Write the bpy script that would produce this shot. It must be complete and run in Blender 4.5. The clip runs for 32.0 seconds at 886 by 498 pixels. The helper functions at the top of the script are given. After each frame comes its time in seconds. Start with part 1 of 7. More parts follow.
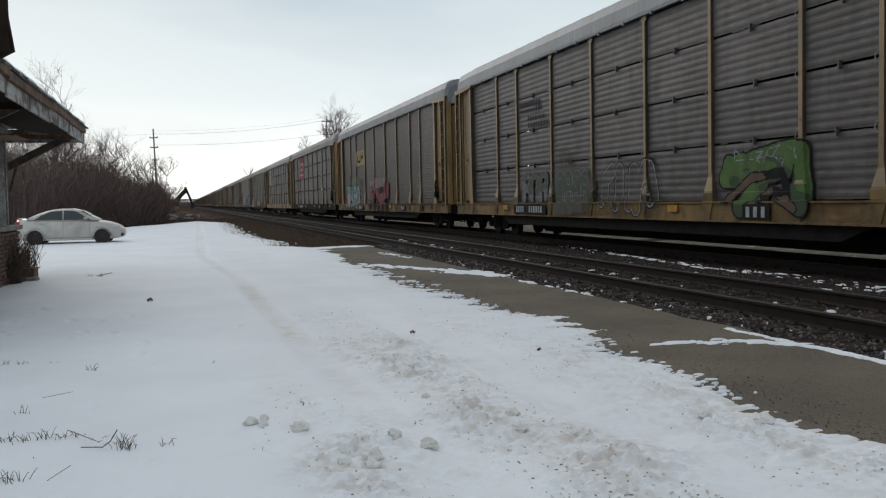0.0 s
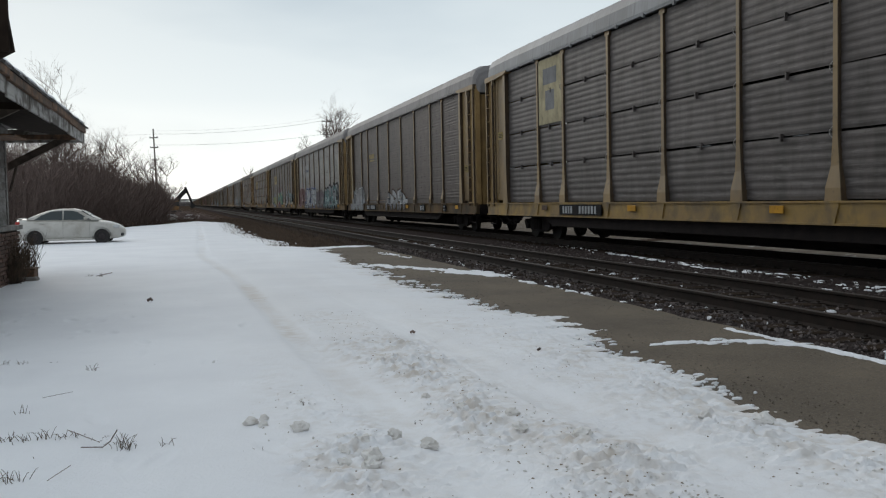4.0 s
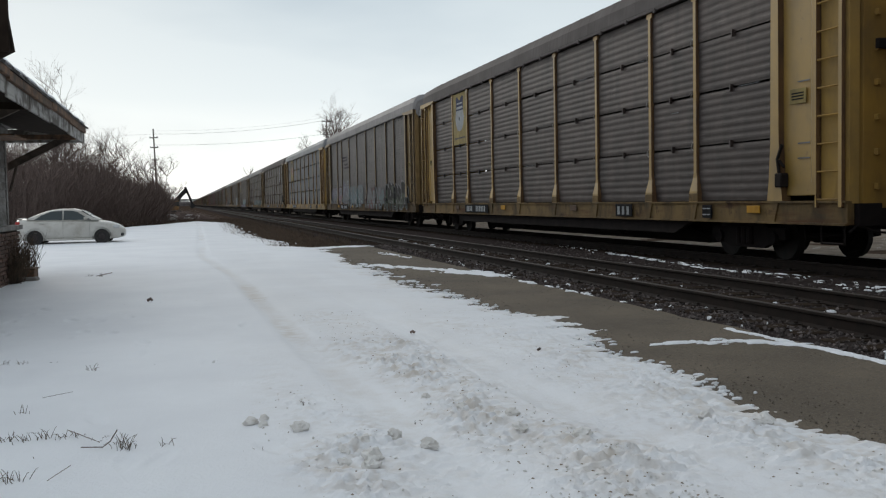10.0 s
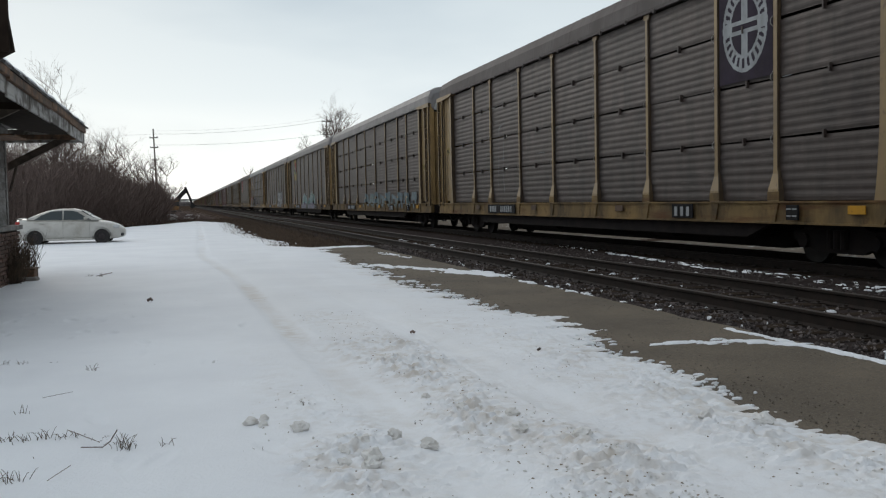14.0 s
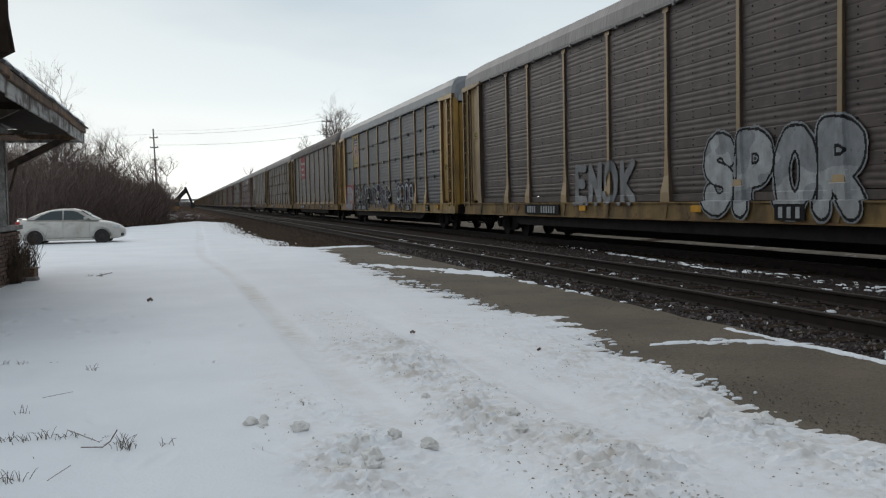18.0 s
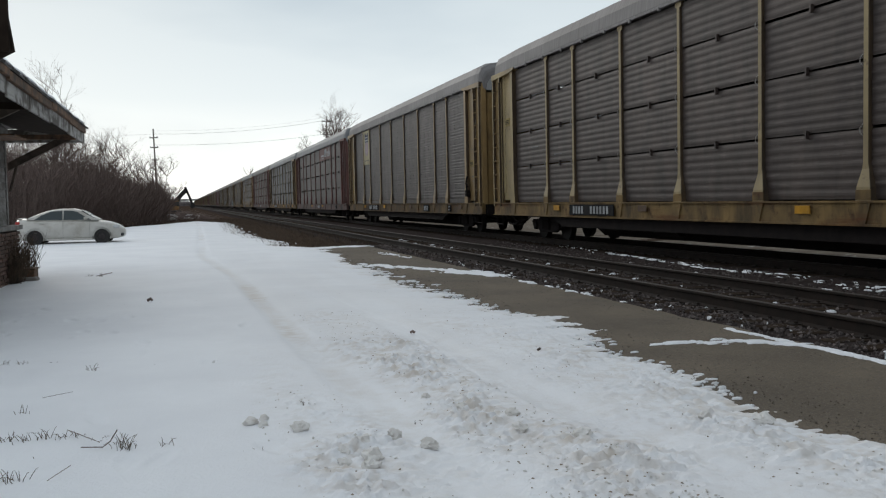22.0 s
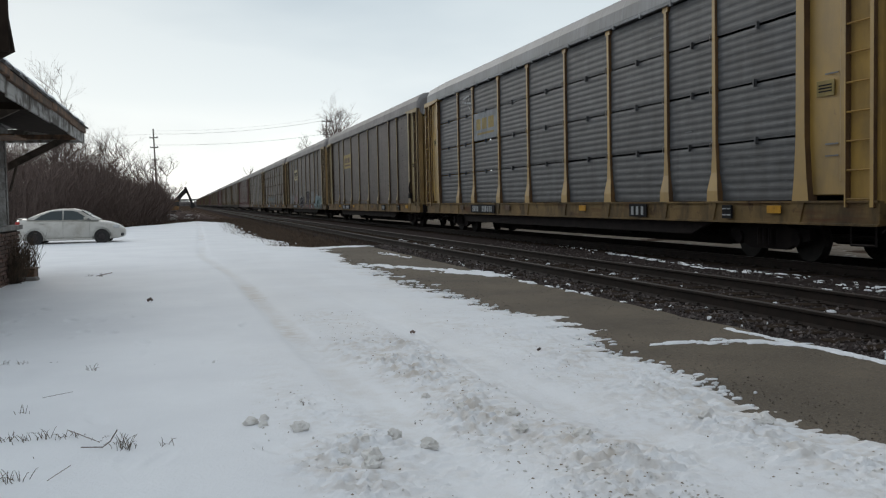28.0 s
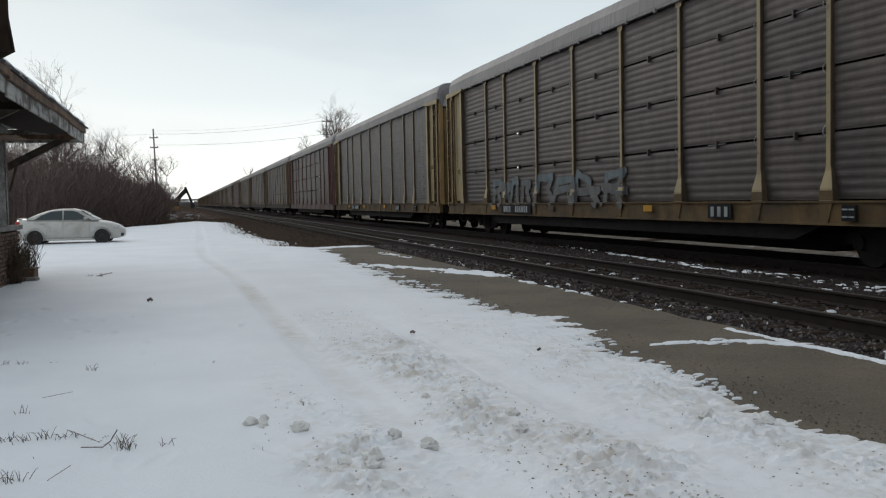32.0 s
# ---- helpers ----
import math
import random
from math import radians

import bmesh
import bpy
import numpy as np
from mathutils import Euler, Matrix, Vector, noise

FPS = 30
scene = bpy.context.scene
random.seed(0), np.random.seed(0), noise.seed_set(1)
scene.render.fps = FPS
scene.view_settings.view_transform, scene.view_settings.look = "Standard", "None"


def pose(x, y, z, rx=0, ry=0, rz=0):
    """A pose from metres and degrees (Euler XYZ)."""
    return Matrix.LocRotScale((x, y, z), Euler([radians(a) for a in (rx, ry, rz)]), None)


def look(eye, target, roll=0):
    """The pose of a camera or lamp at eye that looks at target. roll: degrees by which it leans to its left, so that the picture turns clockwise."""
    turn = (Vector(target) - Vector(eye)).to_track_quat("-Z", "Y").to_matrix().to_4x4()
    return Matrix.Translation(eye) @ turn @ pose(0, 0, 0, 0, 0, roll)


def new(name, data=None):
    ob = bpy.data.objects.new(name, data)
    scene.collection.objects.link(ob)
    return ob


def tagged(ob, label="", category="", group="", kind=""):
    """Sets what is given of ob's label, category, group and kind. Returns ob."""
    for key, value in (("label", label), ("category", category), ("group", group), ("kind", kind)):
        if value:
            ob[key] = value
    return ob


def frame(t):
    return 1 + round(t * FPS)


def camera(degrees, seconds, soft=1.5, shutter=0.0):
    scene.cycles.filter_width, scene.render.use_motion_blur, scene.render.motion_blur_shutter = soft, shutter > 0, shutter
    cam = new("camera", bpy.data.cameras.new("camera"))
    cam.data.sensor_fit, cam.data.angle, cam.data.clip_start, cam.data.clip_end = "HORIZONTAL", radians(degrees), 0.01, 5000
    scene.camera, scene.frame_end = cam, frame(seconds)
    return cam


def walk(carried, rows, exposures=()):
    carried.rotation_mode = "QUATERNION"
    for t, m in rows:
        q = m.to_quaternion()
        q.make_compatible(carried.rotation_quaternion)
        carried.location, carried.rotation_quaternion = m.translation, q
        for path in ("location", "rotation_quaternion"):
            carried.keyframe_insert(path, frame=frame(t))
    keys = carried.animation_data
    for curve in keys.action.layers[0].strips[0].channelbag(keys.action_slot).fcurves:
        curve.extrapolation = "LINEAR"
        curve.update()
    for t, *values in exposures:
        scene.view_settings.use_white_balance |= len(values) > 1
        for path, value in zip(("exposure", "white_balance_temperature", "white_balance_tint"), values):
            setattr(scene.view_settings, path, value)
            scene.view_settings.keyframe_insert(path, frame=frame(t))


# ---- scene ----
# ---------------------------------------------------------------- camera
EYE = Vector((0.0, 0.0, 1.276))
YAW, PITCH, LEAN = 0.2711, 0.0532, -1.18
AIM = Vector((math.sin(YAW) * math.cos(PITCH), math.cos(YAW) * math.cos(PITCH), -math.sin(PITCH)))
cam = camera(51.14, 32.0, soft=1.2)
walk(cam, [(0.0, look(EYE, EYE + AIM, LEAN)), (32.0, look(EYE, EYE + AIM, LEAN))], [(0.0, 0.0), (32.0, 0.0)])

# ---------------------------------------------------------------- sky and sun (overcast winter day)
SUN_AZ, SUN_EL = radians(-14), radians(24)      # azimuth from +y towards +x
sun_dir = Vector((math.sin(SUN_AZ) * math.cos(SUN_EL), math.cos(SUN_AZ) * math.cos(SUN_EL), math.sin(SUN_EL)))
world = bpy.data.worlds.new("overcast_sky")
scene.world = world
world.use_nodes = True
wn, wl = world.node_tree.nodes, world.node_tree.links
wn.clear()
w_out = wn.new("ShaderNodeOutputWorld")
w_bg = wn.new("ShaderNodeBackground")
w_sky = wn.new("ShaderNodeTexSky")
w_sky.sky_type = "NISHITA"
w_sky.sun_disc = False
w_sky.sun_elevation, w_sky.sun_rotation = SUN_EL, SUN_AZ
w_sky.air_density, w_sky.dust_density = 1.0, 1.5
w_co = wn.new("ShaderNodeTexCoord")
w_map = wn.new("ShaderNodeMapping")
w_map.inputs["Scale"].default_value = (1.2, 1.2, 4.5)
w_noise = wn.new("ShaderNodeTexNoise")
w_noise.inputs["Scale"].default_value = 1.25
w_noise.inputs["Detail"].default_value = 5.0
w_noise.inputs["Roughness"].default_value = 0.5
w_sep = wn.new("ShaderNodeSeparateXYZ")
w_ramp = wn.new("ShaderNodeValToRGB")
el = w_ramp.color_ramp.elements
el[0].position, el[0].color = 0.0, (8.3, 8.6, 8.6, 1)
el[1].position, el[1].color = 1.0, (5.1, 5.55, 5.95, 1)
for p_, c_ in ((0.045, (7.4, 7.75, 7.8, 1)), (0.11, (5.65, 6.25, 6.6, 1)), (0.25, (4.35, 5.0, 5.45, 1)), (0.5, (4.7, 5.1, 5.45, 1))):
    e_ = el.new(p_)
    e_.color = c_
w_even = wn.new("ShaderNodeValToRGB")           # away from the sun
ev = w_even.color_ramp.elements
ev[0].position, ev[0].color = 0.0, (5.0, 5.4, 5.7, 1)
ev[1].position, ev[1].color = 1.0, (5.1, 5.55, 5.95, 1)
e_ = ev.new(0.25)
e_.color = (4.6, 5.1, 5.5, 1)
w_dot = wn.new("ShaderNodeVectorMath")
w_dot.operation = "DOT_PRODUCT"
w_dot.inputs[1].default_value = (math.sin(SUN_AZ + radians(18)), math.cos(SUN_AZ + radians(18)), 0.0)
w_side = wn.new("ShaderNodeMapRange")
w_side.interpolation_type = "SMOOTHSTEP"
w_side.inputs["From Min"].default_value, w_side.inputs["From Max"].default_value = 0.45, 0.88
w_pick = wn.new("ShaderNodeMixRGB")
w_cl = wn.new("ShaderNodeValToRGB")
w_cl.color_ramp.elements[0].position, w_cl.color_ramp.elements[0].color = 0.36, (0.80, 0.845, 0.885, 1)
w_cl.color_ramp.elements[1].position, w_cl.color_ramp.elements[1].color = 0.64, (1.12, 1.11, 1.09, 1)
w_mul = wn.new("ShaderNodeMixRGB")
w_mul.blend_type, w_mul.inputs[0].default_value = "MULTIPLY", 1.0
w_mix = wn.new("ShaderNodeMixRGB")
w_mix.inputs[0].default_value = 0.96            # cloud cover over the clear sky
wl.new(w_co.outputs["Generated"], w_map.inputs["Vector"])
wl.new(w_map.outputs[0], w_noise.inputs["Vector"])
wl.new(w_co.outputs["Generated"], w_sep.inputs[0])
wl.new(w_sep.outputs["Z"], w_ramp.inputs[0])
wl.new(w_noise.outputs["Fac"], w_cl.inputs[0])
wl.new(w_sep.outputs["Z"], w_even.inputs[0])
wl.new(w_co.outputs["Generated"], w_dot.inputs[0])
wl.new(w_dot.outputs["Value"], w_side.inputs["Value"])
wl.new(w_side.outputs[0], w_pick.inputs[0])
wl.new(w_even.outputs[0], w_pick.inputs[1])
wl.new(w_ramp.outputs[0], w_pick.inputs[2])
wl.new(w_pick.outputs[0], w_mul.inputs[1])
wl.new(w_cl.outputs[0], w_mul.inputs[2])
wl.new(w_sky.outputs[0], w_mix.inputs[1])
wl.new(w_mul.outputs[0], w_mix.inputs[2])
wl.new(w_mix.outputs[0], w_bg.inputs["Color"])
w_bg.inputs["Strength"].default_value = 0.125
wl.new(w_bg.outputs[0], w_out.inputs["Surface"])

sun_data = bpy.data.lights.new("sun", "SUN")
sun_data.energy, sun_data.angle, sun_data.color = 0.6, radians(25), (1.0, 0.95, 0.88)
sun = new("sun", sun_data)
sun.matrix_world = look(sun_dir * 200, (0, 0, 0))


# ---------------------------------------------------------------- mesh helpers
class Build:
    """Gathers vertices and faces of one mesh; mats holds a slot number for each face."""

    def __init__(self):
        self.v, self.f, self.m = [], [], []
        self.slot = 0

    def add(self, vs, fs):
        n = len(self.v)
        self.v += [tuple(p) for p in vs]
        for q in fs:
            self.f.append(tuple(i + n for i in q))
            self.m.append(self.slot)
        return self

    def box(self, x0, x1, y0, y1, z0, z1, b=0.0):
        if b <= 0:
            vs = [(x, y, z) for z in (z0, z1) for y in (y0, y1) for x in (x0, x1)]
            return self.add(vs, [(0, 2, 3, 1), (4, 5, 7, 6), (0, 1, 5, 4), (2, 6, 7, 3), (0, 4, 6, 2), (1, 3, 7, 5)])
        # chamfered box: three shrunken faces per axis joined by bevel faces
        bm = bmesh.new()
        bmesh.ops.create_cube(bm, size=1.0)
        for p in bm.verts:
            p.co = Vector(((x0 + x1) / 2 + p.co.x * (x1 - x0), (y0 + y1) / 2 + p.co.y * (y1 - y0), (z0 + z1) / 2 + p.co.z * (z1 - z0)))
        bmesh.ops.bevel(bm, geom=bm.edges[:], offset=b, segments=1, affect="EDGES")
        bm.verts.index_update()
        self.add([p.co for p in bm.verts], [[p.index for p in q.verts] for q in bm.faces])
        bm.free()
        return self

    def loft(self, rings, close=True, caps=True):
        """Rings of equal length joined in order."""
        n = len(rings[0])
        fs = []
        for i in range(len(rings) - 1):
            for j in range(n if close else n - 1):
                k = (j + 1) % n
                fs.append((i * n + j, i * n + k, (i + 1) * n + k, (i + 1) * n + j))
        if caps and close:
            fs.append(tuple(range(n))[::-1])
            fs.append(tuple((len(rings) - 1) * n + j for j in range(n)))
        return self.add([p for r in rings for p in r], fs)

    def tube(self, pts, radii, sides=6, caps=True):
        rings = []
        pts = [Vector(p) for p in pts]
        for i, p in enumerate(pts):
            d = (pts[min(i + 1, len(pts) - 1)] - pts[max(i - 1, 0)]).normalized()
            a = d.cross(Vector((0, 0, 1)) if abs(d.z) < 0.9 else Vector((1, 0, 0))).normalized()
            c = d.cross(a)
            r = radii[i] if hasattr(radii, "__len__") else radii
            rings.append([p + (a * math.cos(2 * math.pi * s / sides) + c * math.sin(2 * math.pi * s / sides)) * r for s in range(sides)])
        return self.loft(rings, True, caps)

    def mesh(self, name, slots=1, smooth=False):
        me = bpy.data.meshes.new(name)
        me.from_pydata(self.v, [], self.f)
        for _ in range(slots):
            me.materials.append(None)
        if slots > 1:
            me.polygons.foreach_set("material_index", self.m)
        if smooth:
            me.polygons.foreach_set("use_smooth", [True] * len(self.f))
        me.update()
        return me


def part(name, me, material, parent=None, label="", at=None, smooth=False):
    """Links a mesh (or a Build) as one object, with its own materials, under parent."""
    mats = material if isinstance(material, (list, tuple)) else [material]
    if isinstance(me, Build):
        me = me.mesh(name, len(mats), smooth)
    ob = new(name, me)
    for i, mt in enumerate(mats):
        ob.material_slots[i].link = "OBJECT"
        ob.material_slots[i].material = mt
    if parent is not None:
        ob.parent = parent
    if at is not None:
        ob.matrix_local = at if isinstance(at, Matrix) else Matrix.Translation(at)
    if label:
        ob["label"] = label
    return ob


def thing(name, label, category, group="", at=None, kind=""):
    ob = new(name)
    ob.empty_display_size = 0.2
    if at is not None:
        ob.matrix_local = at if isinstance(at, Matrix) else Matrix.Translation(at)
    return tagged(ob, label, category, group, kind)


# ---------------------------------------------------------------- materials
def mat(name, color, rough=0.6, metal=0.0, color2=None, scale=3.0, detail=5.0, lo=0.35, hi=0.65, bump=0.0, bump_scale=40.0,
        streak=None, scuff=None, dirt=None, vary=0.0, space="Object", spec=0.5):
    """Base colour mottled with color2 at one scale, streak (colour, amount, stretch) at another, dirt (colour, scale, threshold) spots."""
    m = bpy.data.materials.new(name)
    m.use_nodes = True
    n, l = m.node_tree.nodes, m.node_tree.links
    b = n["Principled BSDF"]
    b.inputs["Roughness"].default_value, b.inputs["Metallic"].default_value = rough, metal
    b.inputs["Specular IOR Level"].default_value = spec
    co = n.new("ShaderNodeTexCoord")
    vec = co.outputs[space]
    if space == "Object" and vary >= 0:
        info = n.new("ShaderNodeObjectInfo")
        add = n.new("ShaderNodeVectorMath")
        add.operation = "MULTIPLY_ADD"
        l.new(info.outputs["Random"], add.inputs[0])
        add.inputs[1].default_value = (37.0, 53.0, 71.0)
        l.new(vec, add.inputs[2])
        vec = add.outputs[0]

    def tex(scale_, det, stretch=(1, 1, 1)):
        mp = n.new("ShaderNodeMapping")
        mp.inputs["Scale"].default_value = stretch
        l.new(vec, mp.inputs["Vector"])
        t = n.new("ShaderNodeTexNoise")
        t.inputs["Scale"].default_value, t.inputs["Detail"].default_value = scale_, det
        t.inputs["Roughness"].default_value = 0.6
        l.new(mp.outputs[0], t.inputs["Vector"])
        return t.outputs["Fac"]

    def mixed(fac, a, c, lo_, hi_, amount=1.0):
        r = n.new("ShaderNodeMapRange")
        r.inputs["From Min"].default_value, r.inputs["From Max"].default_value = lo_, hi_
        r.inputs["To Max"].default_value = amount
        l.new(fac, r.inputs["Value"])
        x = n.new("ShaderNodeMixRGB")
        l.new(r.outputs[0], x.inputs[0])
        for k, q in ((1, a), (2, c)):
            if isinstance(q, tuple):
                x.inputs[k].default_value = (*q, 1)
            else:
                l.new(q, x.inputs[k])
        return x.outputs[0]

    c = tuple(color)
    if color2:
        c = mixed(tex(scale, detail), c, tuple(color2), lo, hi)
    if streak:
        c = mixed(tex(streak[3] if len(streak) > 3 else 2.0, 4.0, streak[2]), c, tuple(streak[0]), 0.45, 0.75, streak[1])
    if scuff:
        c = mixed(tex(scuff[2], 6.0, (1.0, 0.35, 3.2)), c, tuple(scuff[0]), 0.54, 0.70, scuff[1])
    if dirt:
        c = mixed(tex(dirt[1], 8.0), c, tuple(dirt[0]), dirt[2], dirt[2] + 0.12, dirt[3] if len(dirt) > 3 else 1.0)
    if vary > 0:
        info = n.new("ShaderNodeObjectInfo")
        hs = n.new("ShaderNodeHueSaturation")
        r = n.new("ShaderNodeMapRange")
        r.inputs["To Min"].default_value, r.inputs["To Max"].default_value = 1 - vary, 1 + vary
        l.new(info.outputs["Random"], r.inputs["Value"])
        l.new(r.outputs[0], hs.inputs["Value"])
        if isinstance(c, tuple):
            hs.inputs["Color"].default_value = (*c, 1)
        else:
            l.new(c, hs.inputs["Color"])
        c = hs.outputs[0]
    if isinstance(c, tuple):
        b.inputs["Base Color"].default_value = (*c, 1)
    else:
        l.new(c, b.inputs["Base Color"])
    if bump > 0:
        bp = n.new("ShaderNodeBump")
        bp.inputs["Strength"].default_value, bp.inputs["Distance"].default_value = 0.8, bump
        l.new(tex(bump_scale, 6.0), bp.inputs["Height"])
        l.new(bp.outputs[0], b.inputs["Normal"])
    return m


GRIME = (0.045, 0.038, 0.032)
YEL = mat("weathered_yellow_paint", (0.268, 0.172, 0.064), 0.5, 0, (0.20, 0.127, 0.052), 0.9, streak=(GRIME, 0.45, (0.9, 0.9, 0.3)), dirt=((0.10, 0.055, 0.03), 5.0, 0.60, 0.8), vary=0.08, spec=0.5)
YEL_BRIGHT = mat("bright_yellow_paint", (0.38, 0.228, 0.050), 0.44, 0, (0.29, 0.178, 0.050), 1.0, streak=(GRIME, 0.35, (0.9, 0.9, 0.3)), dirt=((0.12, 0.06, 0.03), 6.0, 0.64, 0.6), vary=0.06, spec=0.6)
YEL_PALE = mat("faded_cream_yellow_paint", (0.310, 0.224, 0.095), 0.6, 0, (0.241, 0.174, 0.076), 1.2, streak=(GRIME, 0.45, (0.774, 0.747, 0.228)), dirt=((0.086, 0.046, 0.023), 5.0, 0.6, 0.8), vary=0.08, spec=0.6)
MAROON = mat("weathered_maroon_paint", (0.125, 0.044, 0.037), 0.65, 0, (0.09, 0.036, 0.03), 1.0, streak=(GRIME, 0.45, (0.9, 0.9, 0.3)), dirt=((0.07, 0.04, 0.03), 7.0, 0.6, 0.8), vary=0.08)
GREY_SIDE = mat("galvanised_steel_panel", (0.087, 0.074, 0.069), 0.56, 0.15, (0.059, 0.048, 0.043), 1.6, streak=((0.030, 0.025, 0.021), 0.75, (1.6, 1.6, 0.3), 1.6), scuff=((0.143, 0.126, 0.120), 0.6, 5.0), dirt=((0.049, 0.035, 0.027), 9.0, 0.58, 0.5), vary=0.12, spec=0.42)
BLUE_SIDE = mat("clean_blue_grey_steel_panel", (0.074, 0.075, 0.078), 0.55, 0.15, (0.056, 0.056, 0.058), 1.6, streak=((0.038, 0.035, 0.034), 0.65, (1.6, 1.6, 0.3), 1.6), scuff=((0.133, 0.137, 0.141), 0.5, 5.0), dirt=((0.052, 0.045, 0.041), 9.0, 0.60, 0.4), vary=0.10, spec=0.42)
BROWN_SIDE = mat("grimy_brown_grey_steel_panel", (0.061, 0.044, 0.036), 0.56, 0.15, (0.042, 0.029, 0.025), 1.6, streak=((0.020, 0.015, 0.012), 0.75, (1.6, 1.6, 0.3), 1.6), scuff=((0.107, 0.085, 0.074), 0.6, 5.0), dirt=((0.036, 0.023, 0.016), 9.0, 0.58, 0.5), vary=0.14, spec=0.42)
SILL_YEL = mat("road_grimed_yellow_sill", (0.220, 0.139, 0.053), 0.75, 0, (0.119, 0.079, 0.036), 1.0, streak=((0.027, 0.021, 0.015), 0.9, (1.3, 1.3, 0.5), 1.5), scuff=((0.095, 0.039, 0.015), 0.9, 1.3), dirt=((0.048, 0.024, 0.014), 3.0, 0.58, 0.85), vary=0.15, spec=0.2)
SILL_BRIGHT = mat("grimed_orange_yellow_sill", (0.34, 0.205, 0.04), 0.6, 0, (0.20, 0.125, 0.042), 1.0, streak=((0.045, 0.036, 0.028), 0.8, (1.0, 1.0, 0.8), 1.8), vary=0.06)
SILL_MAROON = mat("road_grimed_maroon_sill", (0.10, 0.04, 0.03), 0.7, 0, (0.06, 0.035, 0.03), 0.7, streak=((0.04, 0.034, 0.03), 0.7, (1.2, 1.2, 1.2), 1.6), vary=0.1)
LIGHT_SIDE = mat("pale_steel_panel", (0.183, 0.173, 0.166), 0.55, 0.15, (0.125, 0.115, 0.108), 1.4, streak=((0.071, 0.061, 0.053), 0.7, (1.4, 1.4, 0.35), 1.6), scuff=((0.250, 0.230, 0.212), 0.5, 4.0), dirt=((0.100, 0.078, 0.064), 8.0, 0.6, 0.5), vary=0.1, spec=0.42)
ROOF_LIGHT = mat("pale_roof_sheet", (0.194, 0.203, 0.213), 0.5, 0.2, (0.148, 0.153, 0.158), 0.7, streak=((0.122, 0.115, 0.109), 0.5, (0.6, 6, 0.6)), vary=0.08, spec=0.15)
ROOF_GREY = mat("galvanised_roof_sheet", (0.209, 0.196, 0.193), 0.6, 0.1, (0.158, 0.148, 0.144), 0.7, streak=((0.067, 0.058, 0.056), 0.5, (0.6, 6, 0.6)), vary=0.1, spec=0.3)
ROOF_BROWN = mat("rust_stained_roof_sheet", (0.13, 0.115, 0.11), 0.65, 0.1, (0.09, 0.078, 0.074), 0.7, streak=((0.09, 0.075, 0.07), 0.6, (0.6, 6, 0.6)), vary=0.12, spec=0.05)
UNDER = mat("grimy_black_underframe", (0.011, 0.0085, 0.0085), 0.9, 0, (0.018, 0.0135, 0.012), 3.0, bump=0.004, spec=0.15)
WHEEL = mat("rusty_dark_wheel_steel", (0.022, 0.019, 0.016), 0.75, 0.1, (0.014, 0.012, 0.011), 6.0, spec=0.2)
BLACK = mat("black_paint", (0.018, 0.018, 0.02), 0.6, 0, (0.03, 0.03, 0.032), 4.0)
WHITE = mat("dirty_white_paint", (0.55, 0.55, 0.54), 0.6, 0, (0.42, 0.42, 0.41), 5.0)
SNOW = mat("packed_snow", (0.82, 0.825, 0.84), 0.75, 0, (0.76, 0.765, 0.785), 0.6, bump=0.010, bump_scale=45.0, dirt=((0.60, 0.57, 0.53), 22.0, 0.68, 0.5), vary=-1, spec=0.1)
sn, sl = SNOW.node_tree.nodes, SNOW.node_tree.links
sn_at = sn.new("ShaderNodeAttribute")
sn_at.attribute_name = "dirt"
sn_mix = sn.new("ShaderNodeMixRGB")
sn_mix.inputs[2].default_value = (0.50, 0.425, 0.345, 1)
sl.new(sn_at.outputs["Fac"], sn_mix.inputs[0])
sl.new(sn["Principled BSDF"].inputs["Base Color"].links[0].from_socket, sn_mix.inputs[1])
sl.new(sn_mix.outputs[0], sn["Principled BSDF"].inputs["Base Color"])
ASPHALT = mat("worn_platform_asphalt", (0.162, 0.130, 0.096), 0.9, 0, (0.110, 0.089, 0.067), 0.8, bump=0.004, bump_scale=150.0, streak=((0.055, 0.047, 0.04), 0.8, (1, 1, 1), 45.0), dirt=((0.25, 0.23, 0.20), 90.0, 0.57, 0.8), vary=-1, spec=0.2)
BALLAST = mat("dark_ballast", (0.058, 0.047, 0.044), 0.9, 0, (0.035, 0.028, 0.026), 4.0, bump=0.03, bump_scale=18.0, dirt=((0.05, 0.045, 0.04), 22.0, 0.64, 0.8), vary=-1, spec=0.0)
GRAVEL = mat("pale_frozen_gravel", (0.216, 0.181, 0.147), 0.95, 0, (0.135, 0.112, 0.091), 1.2, bump=0.03, bump_scale=14.0, dirt=((0.608, 0.599, 0.585), 3.0, 0.60, 0.8), vary=-1, spec=0.0)
GRASS = mat("dead_winter_grass", (0.080, 0.055, 0.040), 0.9, 0, (0.045, 0.033, 0.026), 2.0, bump=0.03, bump_scale=14.0, dirt=((0.70, 0.72, 0.75), 1.1, 0.66, 1.0), vary=-1, spec=0.0)
RAIL = mat("rail_steel", (0.022, 0.0145, 0.011), 0.85, 0.0, (0.014, 0.010, 0.008), 5.0, vary=-1, spec=0.2)
RAIL_TOP = mat("worn_rail_head", (0.052, 0.041, 0.035), 0.65, 0.1, (0.03, 0.023, 0.02), 8.0, vary=-1, spec=0.2)
TIE = mat("creosoted_wood", (0.032, 0.023, 0.018), 0.85, 0, (0.052, 0.04, 0.031), 6.0, streak=((0.03, 0.025, 0.02), 0.7, (0.6, 9, 9)), bump=0.006, spec=0.0)
